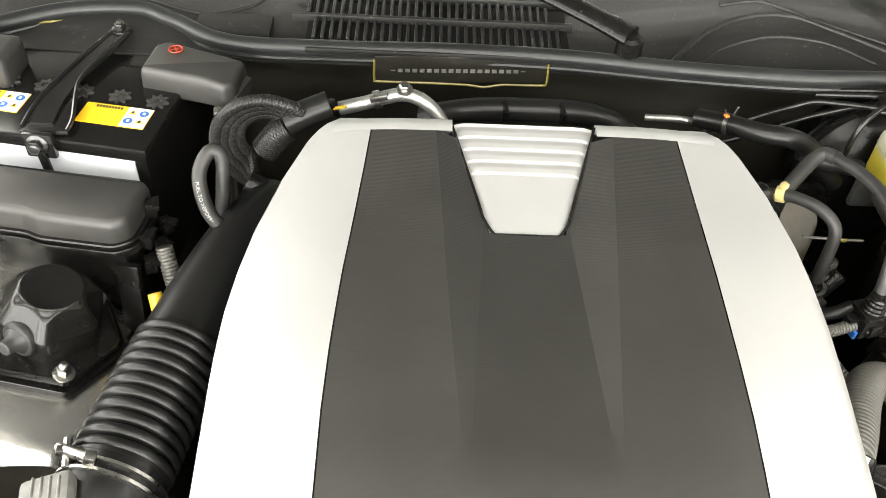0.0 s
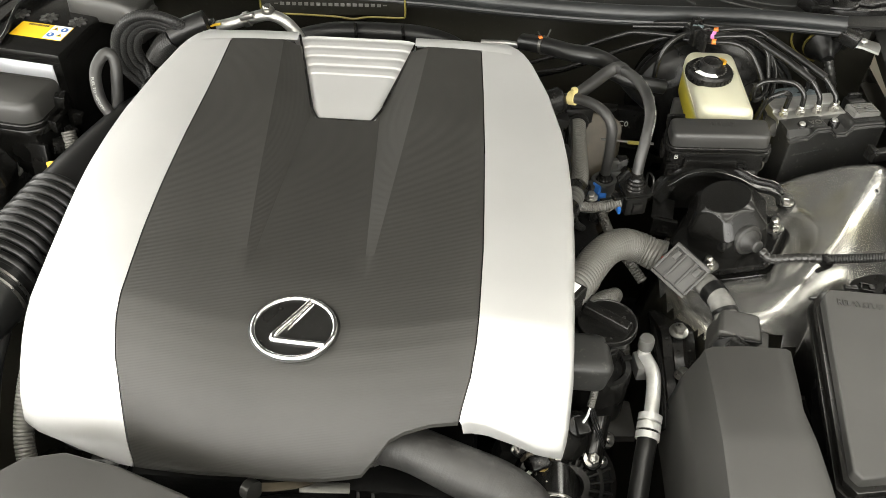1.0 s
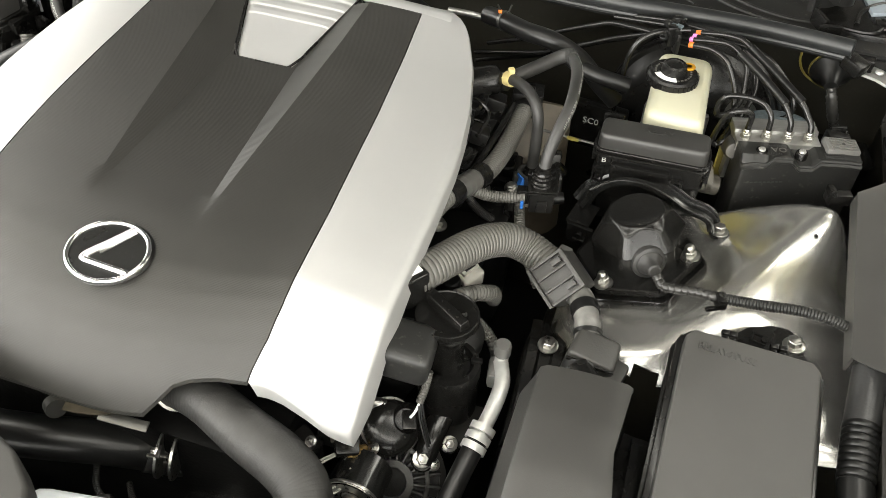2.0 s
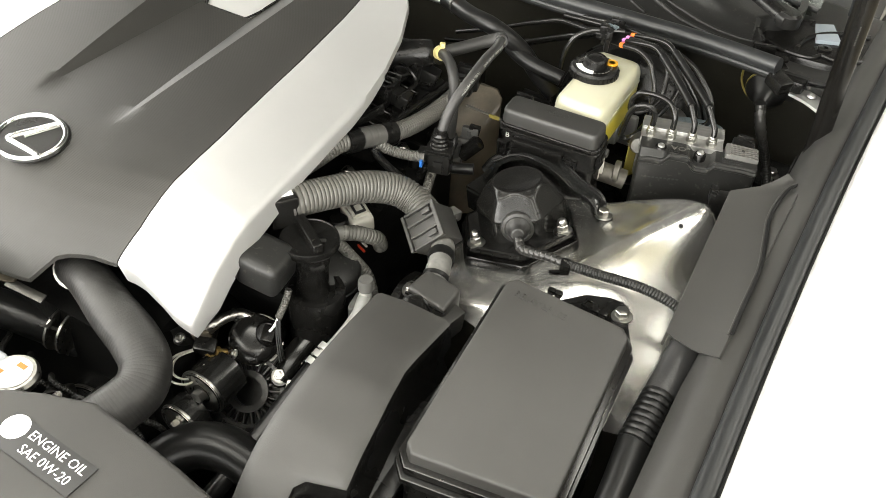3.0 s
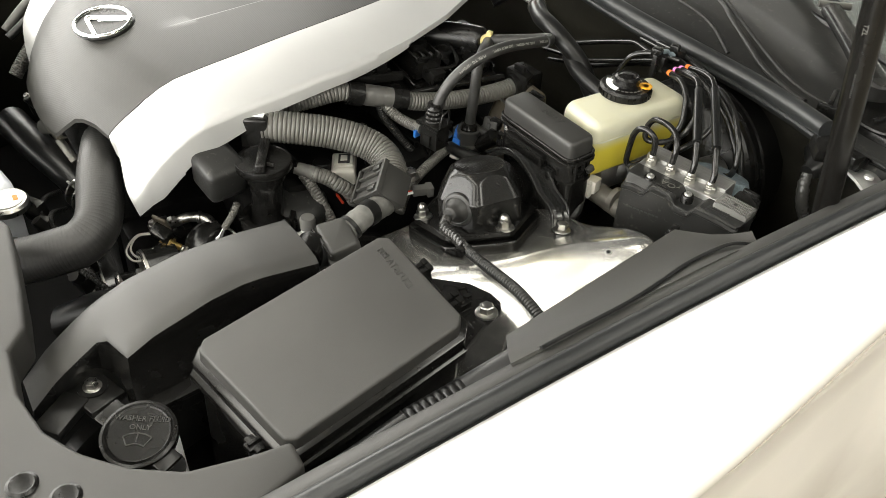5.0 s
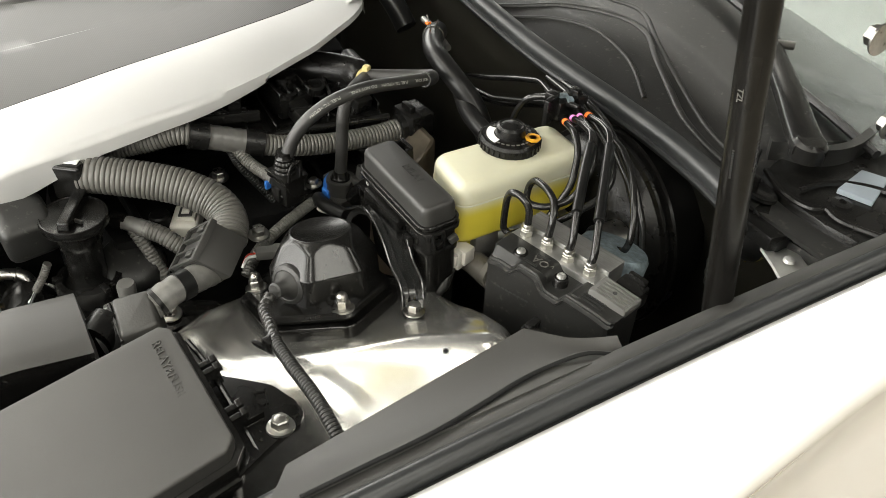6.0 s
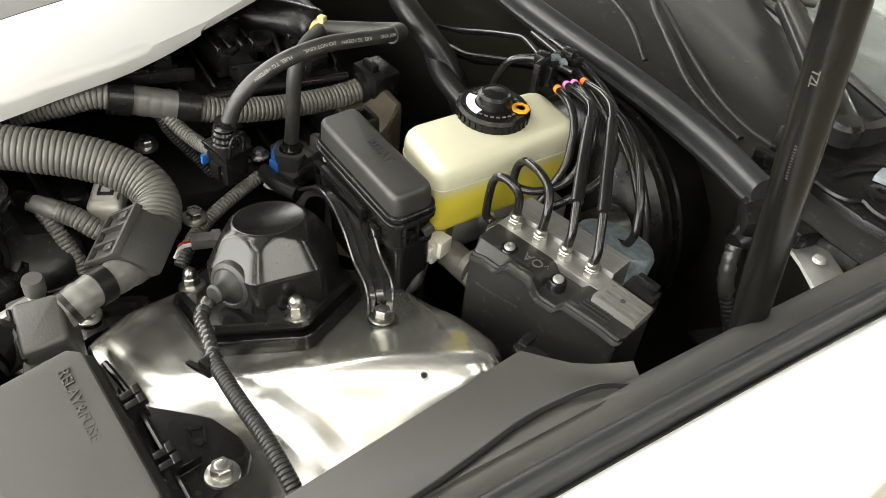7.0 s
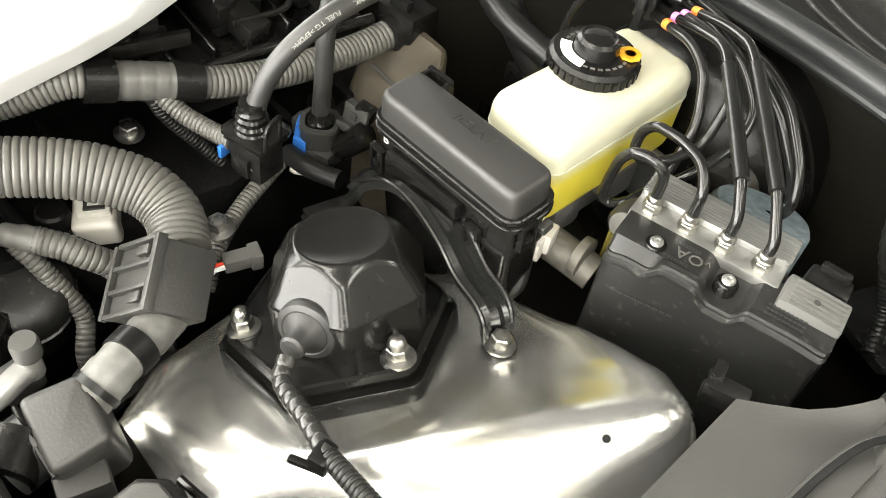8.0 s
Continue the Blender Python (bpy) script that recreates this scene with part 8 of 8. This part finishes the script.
# ---- passenger side ----
COVER_GREY = material("grey_cover_plastic", (0.026, 0.0254, 0.0236), 0.42, grain=0.3, grain_size=800)
battery = thing("battery", (-0.548, 0.590, 0.68), "black car battery with yellow warning labels", "battery", turn=(0, 0, -8.5))
part("case", rbox((0.26, 0.236, 0.186), (0.0, 0.008, 0.093), bevel=0.005), GLOSS_BLACK, battery, local=True)
part("pale_band", rbox((0.256, 0.236, 0.070), (-0.012, 0.0055, 0.151), bevel=0.002), WHITE_BAND, battery, "pale grey band round the case", local=True)
part("lid", join(rbox((0.268, 0.244, 0.014), (0.0, 0.008, 0.199), bevel=0.005), rbox((0.264, 0.240, 0.008), (0.0, 0.008, 0.190), bevel=0.002)), GLOSS_BLACK, battery, local=True)
for k in range(5):
    part("cell_plug", lathe([(0, 0), (0.0115, 0), (0.0115, 0.0030), (0.0050, 0.0036), (0.0042, 0.0014), (0, 0.0014)], 32, pose(-0.078 + 0.048 * k, -0.019 - 0.001 * k, 0.206), squash=lambda a, z: 1 + 0.26 * math.cos(8 * a)), COVER_GREY, battery, local=True)
for lx in (-0.081, 0.0745):
    lab = part("label", rbox((0.084, 0.038, 0.0008), (lx, -0.058, 0.2064), bevel=0), YELLOW, battery, "yellow warning label", local=True)
    part("white_field", rbox((0.030, 0.0365, 0.0008), (lx + 0.0265, -0.058, 0.2070), bevel=0), WHITE_LABEL, lab, local=True)
    for i in range(2):
        for j in range(2):
            blue = (i + j) % 2 == 0
            part("warning_sign", lathe([(0, 0), (0.0056, 0), (0.0056, 0.0005), (0, 0.0005)], 18 if blue else 3, pose(lx + 0.0195 + 0.014 * i, -0.066 + 0.016 * j, 0.2074, 0, 0, 90)), BLUE if blue else YELLOW, lab, local=True)
            part("sign_mark", rbox((0.003, 0.004, 0.0004), (lx + 0.0195 + 0.014 * i, -0.066 + 0.016 * j, 0.2080), bevel=0), WHITE_LABEL if blue else PRINT_DARK, lab, local=True)
    bm = bars(9, 0.034, 0.0045, 0.0012)
    bm.transform(pose(lx - 0.012, -0.044, 0.2070))
    part("fine_print", bm, PRINT_DARK, lab, "dark print", local=True)
bm = bars(14, 0.09, 0.004, 0.002)
bm.transform(pose(0.05, 0.045, 0.2065))
part("moulded_print", bm, PLASTIC, battery, local=True)
clamp = thing("battery_clamp", (-0.53, 0.55, 0.86), "black steel battery hold-down clamp", "clamp")
part("bar", strip_simple([(-0.513, 0.690, 0.900), (-0.520, 0.660, 0.899), (-0.535, 0.625, 0.897), (-0.550, 0.575, 0.896), (-0.556, 0.530, 0.896), (-0.556, 0.488, 0.895)], 0.026, 0.005), BLACKPAINT, clamp)
part("edge_flange", tube([(-0.503, 0.680, 0.902), (-0.524, 0.625, 0.900), (-0.536, 0.575, 0.899), (-0.532, 0.540, 0.898), (-0.524, 0.500, 0.896), (-0.526, 0.482, 0.892)], 0.0028, 8, 0.006), BLACKPAINT, clamp)
part("edge_flange", tube([(-0.524, 0.680, 0.902), (-0.548, 0.620, 0.900), (-0.566, 0.560, 0.899), (-0.574, 0.520, 0.898), (-0.578, 0.485, 0.894)], 0.0028, 8, 0.006), BLACKPAINT, clamp)
part("plate", prism([(-0.578, 0.476), (-0.524, 0.478), (-0.532, 0.548), (-0.566, 0.545)], 0.889, 0.894, 0.0015), BLACKPAINT, clamp)
part("hook", join(rbox((0.036, 0.008, 0.034), (-0.556, 0.470, 0.880), (0, 0, -6), 0.003), tube([(-0.556, 0.466, 0.872), (-0.553, 0.464, 0.845), (-0.550, 0.462, 0.80)], 0.0055, 10, 0.006)), BLACKPAINT, clamp)
part("nut", bolt_bm((-0.513, 0.682, 0.9035), (0, 0, 1), 0.0075), BLACKPAINT, clamp)
part("stay", tube([(-0.513, 0.682, 0.918), (-0.513, 0.683, 0.80)], 0.0035, 8, 0.02), STEEL, clamp)
part("front_bolt", bolt_bm((-0.557, 0.4655, 0.883), (0, -1, 0.2), 0.0085), BLACKPAINT, clamp)

SIGN_RED = material("red_sign", (0.42, 0.045, 0.015), 0.55)
terminal = thing("terminal_cover", (-0.409, 0.608, 0.882), "grey plastic positive terminal cover with a red plus", "terminal cover", turn=(0, 0, -10))
TC = rounded([(-0.052, -0.036), (0.030, -0.040), (0.060, -0.044), (0.072, -0.034), (0.068, 0.020), (-0.040, 0.034), (-0.054, 0.020)], 0.007, 4)
bm = moulded(TC, [(-0.001, -0.004), (0.0, 0.0), (-0.0012, 0.020), (-0.0026, 0.027), (-0.0052, 0.0312), (-0.0088, 0.0325)])
for v in bm.verts:
    v.co.z -= max(0.0, v.co.z) / 0.0325 * 0.005 * smooth((v.co.x - 0.024) / 0.050)
part("shell", bm, COVER_GREY, terminal, local=True, angle=50)
part("side_flap", rbox((0.012, 0.046, 0.046), (0.0660, -0.012, -0.012), (0, 8, -6), 0.004), COVER_GREY, terminal, local=True)
part("plus_sign", join(tube([(-0.022 + 0.0082 * math.cos(2 * math.pi * k / 24), 0.014 + 0.0082 * math.sin(2 * math.pi * k / 24), 0.0326) for k in range(25)], 0.0009, 6, 0.002, ends=False), rbox((0.013, 0.0020, 0.0008), (-0.022, 0.014, 0.0327), (0, 0, 35), bevel=0), rbox((0.0020, 0.013, 0.0008), (-0.022, 0.014, 0.0329), (0, 0, 35), bevel=0)), SIGN_RED, terminal, "red plus in a circle", local=True)
minus = thing("terminal_cover", (-0.66, 0.60, 0.88), "grey plastic terminal cover at the battery's corner", "terminal cover")
part("shell", rbox((0.075, 0.06, 0.045), (-0.655, 0.60, 0.905), (0, 0, -6), 0.010, 3), COVER_GREY, minus)
lead = thing("battery_lead", (-0.355, 0.535, 0.78), "black battery lead with a metal terminal", "cable")
part("cable", tube([(-0.358, 0.540, 0.872), (-0.352, 0.530, 0.845), (-0.350, 0.525, 0.80), (-0.352, 0.51, 0.74)], 0.007, 12, 0.006), RUBBER, lead)
part("terminal", rbox((0.016, 0.014, 0.014), (-0.362, 0.542, 0.880), (0, 0, 10), 0.003), ZINC, lead)

lbox = thing("junction_box", (-0.53, 0.40, 0.66), "black junction box with a stepped lid", "junction box", turn=(0, 0, -7))
JB = rounded([(-0.115, -0.034), (-0.016, -0.034), (0.0, -0.040), (0.086, -0.040), (0.104, -0.026), (0.106, 0.040), (0.092, 0.048), (-0.115, 0.048)], 0.009, 4)
part("lid", moulded(JB, [(-0.003, 0.178), (-0.003, 0.181), (-0.0042, 0.198), (-0.0062, 0.2045), (-0.0095, 0.2075), (-0.0125, 0.2085)]), COVER_GREY, lbox, local=True, angle=40)
part("lid_lip", moulded(JB, [(-0.004, 0.1745), (0.0012, 0.1750), (0.0018, 0.1772), (0.0008, 0.1788), (-0.004, 0.1790)]), PLASTIC, lbox, local=True)
part("rim", moulded(JB, [(-0.003, 0.160), (0.0024, 0.1605), (0.0030, 0.1680), (0.0018, 0.1700), (-0.002, 0.1705), (-0.002, 0.1750)]), PLASTIC, lbox, local=True)
part("body", prism([(-0.110, -0.030), (0.092, -0.034), (0.098, 0.038), (-0.110, 0.042)], 0.02, 0.167, 0.004), PLASTIC, lbox, local=True)
part("leg", join(rbox((0.026, 0.010, 0.13), (0.094, -0.050, 0.085), (-12, 0, 0), 0.002), rbox((0.034, 0.04, 0.006), (0.098, -0.070, 0.022), (0, 0, 0), 0.002)), PLASTIC, lbox, local=True)
part("bolt", bolt_bm(tuple((0.100, -0.070, 0.0255)), (0, 0, 1), 0.0075), STEEL, lbox, local=True)
for k, (cx, cy, cz) in enumerate(((0.110, -0.01, 0.165), (0.108, 0.02, 0.185), (0.112, -0.02, 0.135), (0.118, 0.005, 0.140), (0.115, 0.03, 0.15))):
    part("clip", join(rbox((0.014, 0.014, 0.020), (cx, cy, cz), (0, 8, 15 * k), 0.002), rbox((0.008, 0.020, 0.006), (cx + 0.006, cy, cz + 0.008), (0, 0, 20 * k), 0.001)), PLASTIC, lbox, local=True)
bm = bars(9, 0.055, 0.006, 0.002)
bm.transform(pose(-0.035, 0.028, 0.2085))
part("moulded_print", bm, PLASTIC_TOP, lbox, local=True)
hose("junction_loom", [(-0.405, 0.375, 0.815), (-0.398, 0.36, 0.790), (-0.392, 0.345, 0.765), (-0.390, 0.32, 0.73)], 0.010, LOOM, "grey corrugated loom below the junction box", "wiring loom", pitch=0.0042, depth=0.0013)
solid("yellow_plug", tube([(-0.398, 0.302, 0.818), (-0.394, 0.292, 0.806), (-0.388, 0.280, 0.795)], 0.0075, 12, 0.004), YELLOW_PLASTIC, (-0.393, 0.29, 0.795), "bright yellow plastic plug beside the air hose", "plug")

air = thing("air_hose", (-0.37, 0.15, 0.74), "wide black ribbed air hose with a wire clamp", "air hose")
AIR = [(-0.290, 0.47, 0.80), (-0.318, 0.400, 0.808), (-0.342, 0.315, 0.806), (-0.358, 0.240, 0.803)]
part("moulded_end", tube(AIR, lambda s: 0.036 + 0.010 * s, 26, 0.008), RUBBER, air)
part("bellows", tube([(-0.358, 0.240, 0.803), (-0.370, 0.185, 0.802), (-0.380, 0.135, 0.800), (-0.387, 0.095, 0.798)], 0.050, 30, pitch=0.0135, depth=0.008), RUBBER, air)
part("plain_end", tube([(-0.386, 0.100, 0.798), (-0.394, 0.062, 0.796), (-0.410, 0.035, 0.790)], 0.048, 30, 0.008), RUBBER, air)
part("clamp", join(ring((-0.3885, 0.085, 0.7975), (-0.2, -1, -0.05), 0.0495, 0.003, 0.0018, 40), ring((-0.3905, 0.075, 0.797), (-0.2, -1, -0.05), 0.0495, 0.003, 0.0018, 40)), ZINC, air, "bright wire hose clamp")
part("clamp_screw", join(tube([(-0.432, 0.098, 0.838), (-0.398, 0.080, 0.852)], 0.0055, 10, 0.006), tube([(-0.425, 0.105, 0.842), (-0.420, 0.078, 0.838)], 0.004, 8, 0.006), rbox((0.010, 0.010, 0.012), (-0.396, 0.079, 0.853), (0, 20, 0), 0.002), rbox((0.016, 0.008, 0.008), (-0.424, 0.092, 0.842), (0, 20, 10), 0.002)), ZINC, air)
sensor = thing("air_flow_sensor", (-0.43, 0.04, 0.80), "grey air flow sensor plug on the air hose", "sensor")
SENSOR_GREY = material("weathered_grey_plastic", (0.13, 0.128, 0.12), 0.5, grain=0.5, grain_size=300, vary=0.3, vary_size=60)
part("body", join(rbox((0.046, 0.034, 0.018), (-0.424, 0.046, 0.845), (0, -14, 12), 0.006), rbox((0.030, 0.020, 0.020), (-0.442, 0.030, 0.838), (0, -14, 12), 0.005)), SENSOR_GREY, sensor)
for k in range(4):
    part("rib", rbox((0.0025, 0.026, 0.003), (-0.436 + 0.008 * k, 0.047, 0.8515 + 0.002 * k), (0, -14, 12), 0.001, 1), SENSOR_GREY, sensor)
part("lead", tube([(-0.455, 0.02, 0.83), (-0.465, -0.02, 0.81), (-0.46, -0.07, 0.77)], 0.009, 12, 0.006), LOOM, sensor)
braid = thing("braided_hose", (-0.32, 0.5, 0.78), "black braided hose bundle looping beside the engine", "hose")
for k in range(4):
    r0 = 0.038 + 0.0085 * k
    loopc = [(-0.295 + r0 * math.cos(a), 0.500 - 0.004 * k, 0.878 + r0 * math.sin(a)) for a in [math.radians(v) for v in (35, 60, 90, 120, 150, 180, 205, 225)]]
    loopc = [(-0.26 + 0.004 * k, 0.508, 0.905)] + loopc[1:] + [(-0.315, 0.485, 0.82 - 0.004 * k), (-0.29, 0.47, 0.80 - 0.004 * k)]
    strand = part("strand", tube(loopc, 0.0072, 12, 0.004), RUBBER, braid)
    tagged(part("jacket", woven(loopc, 0.0072, 6, 0.0011, 0.022), LOOM_DARK, strand), "woven jacket of fine dark threads", kind="stuff")
KNOT = [(-0.302, 0.490, 0.868), (-0.285, 0.492, 0.890), (-0.272, 0.495, 0.900)]
knot = part("braid_knot", tube(KNOT, 0.0165, 18, 0.004), RUBBER, braid, "dark braided sleeve")
tagged(part("jacket", woven(KNOT, 0.0165, 12, 0.0012, 0.040), HOSE_RUBBER, knot), "woven jacket of fine dark threads", kind="stuff")
part("pipe", tube([(-0.325, 0.475, 0.83), (-0.295, 0.47, 0.815), (-0.255, 0.468, 0.81)], 0.016, 16, 0.008), RUBBER, braid)
part("cuff", tube([(-0.275, 0.497, 0.905), (-0.248, 0.505, 0.915), (-0.225, 0.512, 0.922)], 0.0165, 18, 0.006), RUBBER, braid)

FL = [(-0.348, 0.412, 0.75), (-0.345, 0.4175, 0.82), (-0.342, 0.429, 0.86), (-0.34, 0.438, 0.89), (-0.345, 0.441, 0.904), (-0.354, 0.438, 0.904), (-0.3625, 0.424, 0.891), (-0.3615, 0.41, 0.876), (-0.353, 0.394, 0.856), (-0.3394, 0.388, 0.835), (-0.3226, 0.3805, 0.815), (-0.306, 0.374, 0.795)]
loop = thing("fuel_hose", (-0.34, 0.42, 0.78), "black fuel hose looping up, white print along it", "hose")
part("hose", tube(FL, 0.0082, 16, 0.005), HOSE_RUBBER, loop)
part("print", letters_on_tube("FUEL TO >EPDM<", FL, 0.0082, 0.205, 0.0058, (-0.1, -0.75, 0.6)), PRINT, loop, "white printed words")
part("connector", join(rbox((0.022, 0.022, 0.030), (-0.348, 0.405, 0.795), (0, 10, 10), 0.003), rbox((0.014, 0.014, 0.012), (-0.336, 0.408, 0.780), (0, 10, 10), 0.002)), PLASTIC, loop)
part("blue_lock", rbox((0.014, 0.010, 0.006), (-0.338, 0.395, 0.775), (0, 0, 15), 0.001), BLUE, loop)
hose("engine_loom_branch", [(-0.362, 0.37, 0.75), (-0.350, 0.385, 0.775), (-0.340, 0.40, 0.81)], 0.007, LOOM_DARK, "thin dark corrugated loom", "wiring loom", pitch=0.0036, depth=0.001)

# pipes behind the cover
metal = thing("breather_pipe", (-0.14, 0.53, 0.86), "bent bare metal pipe with a clamp behind the cover", "pipe")
part("pipe", tube([(-0.215, 0.528, 0.905), (-0.185, 0.530, 0.913), (-0.160, 0.532, 0.921), (-0.137, 0.532, 0.926), (-0.115, 0.528, 0.920), (-0.098, 0.522, 0.905), (-0.086, 0.515, 0.885)], 0.0085, 16, 0.005), ALU, metal)
part("clamp", join(ring((-0.170, 0.531, 0.918), (1, 0, 0.3), 0.009, 0.008, 0.002), rbox((0.022, 0.008, 0.008), (-0.168, 0.524, 0.926), (0, -15, 0), 0.002)), ZINC, metal)
part("bolt", bolt_bm((-0.138, 0.530, 0.934), (0, -0.2, 1), 0.0065), ZINC, metal)
part("plug", rbox((0.03, 0.02, 0.016), (-0.232, 0.525, 0.905), (0, -15, 0), 0.003), PLASTIC, metal)
part("brass_tag", rbox((0.018, 0.004, 0.003), (-0.215, 0.517, 0.914), (0, -15, 0), 0.001), YELLOW_PLASTIC, metal)
hose("water_hose", [(-0.115, 0.575, 0.86), (-0.085, 0.568, 0.875), (-0.04, 0.562, 0.887), (0.03, 0.560, 0.890), (0.085, 0.562, 0.886), (0.125, 0.565, 0.872), (0.15, 0.57, 0.85)], 0.015, RUBBER, "black rubber hose behind the engine cover", n=18)
for k, hx in enumerate((-0.015, 0.055)):
    solid("hose_tab", rbox((0.005, 0.020, 0.022), (hx, 0.548, 0.895), (20, 0, 12), 0.002), PLASTIC, (hx, 0.548, 0.88), "small black clip on a hose", "clip", "hose clips")
hose("thin_pipe", [(0.17, 0.585, 0.868), (0.215, 0.578, 0.872), (0.26, 0.572, 0.868)], 0.0045, ALU, "thin bright metal pipe", "pipe")

# identification plate: bars in place of the stamped number
plate = thing("stamped_plate", (-0.06, 0.648, 0.855), "dark stamped identification plate with a yellow edge", "plate")
part("plate", rbox((0.228, 0.003, 0.036), (-0.066, 0.648, 0.887), (-8, 0, 3), 0.001), ECOAT, plate)
part("yellow_edge", tube([(-0.180, 0.640, 0.902), (-0.180, 0.638, 0.874), (-0.174, 0.638, 0.870), (-0.110, 0.640, 0.869), (-0.06, 0.642, 0.867), (-0.035, 0.643, 0.864), (-0.010, 0.644, 0.868), (0.040, 0.646, 0.868), (0.047, 0.646, 0.872), (0.047, 0.648, 0.900)], 0.0016, 8, 0.003), OLIVE, plate)
for k in range(19):
    part("stamping", rbox((0.0062, 0.0012, 0.0012 if k in (0, 18) else 0.0050), (-0.156 + 0.0095 * k, 0.6415 + 0.0005 * k, 0.8855), (-8, 0, 3), 0.0003, 1), GREY_CONN, plate, "plain raised bar")
solid("yellow_joint", tube([(-0.69, 0.698, 0.893), (-0.62, 0.7087, 0.894), (-0.575, 0.718, 0.894), (-0.515, 0.7125, 0.894), (-0.4513, 0.6992, 0.893), (-0.40, 0.676, 0.892)], 0.0017, 8, 0.01), OLIVE, (-0.48, 0.69, 0.89), "yellowish sealant bead along the cowl joint", "sealant")
# front lead on the passenger side
hose("front_loom", [(-0.318, 0.02, 0.77), (-0.322, -0.02, 0.735), (-0.318, -0.06, 0.700), (-0.30, -0.10, 0.66)], 0.0115, LOOM, "grey corrugated loom at the front of the engine", "wiring loom", n=16, pitch=0.0044, depth=0.0014)
hose("front_hose", [(-0.372, 0.070, 0.772), (-0.368, 0.040, 0.758), (-0.364, 0.007, 0.750), (-0.350, -0.040, 0.740), (-0.340, -0.09, 0.71)], 0.0075, RUBBER, "thin black hose at the front of the engine", n=12)
hose("front_hose", [(-0.385, 0.055, 0.806), (-0.390, 0.030, 0.790), (-0.390, 0.000, 0.772), (-0.384, -0.045, 0.746), (-0.372, -0.09, 0.71)], 0.0078, TAPE, "pale grey hose below the air flow sensor", n=14)
sensor_plug = thing("plug_connector", (-0.395, 0.055, 0.79), "weathered grey plug below the air flow sensor", "connector")
part("shell", join(rbox((0.036, 0.022, 0.018), (-0.398, 0.052, 0.822), (0, -10, -30), 0.004), rbox((0.020, 0.026, 0.014), (-0.386, 0.050, 0.816), (0, -10, -30), 0.003)), SENSOR_GREY, sensor_plug)
part("latch", rbox((0.012, 0.008, 0.006), (-0.400, 0.044, 0.834), (0, -10, -30), 0.001), SENSOR_GREY, sensor_plug)
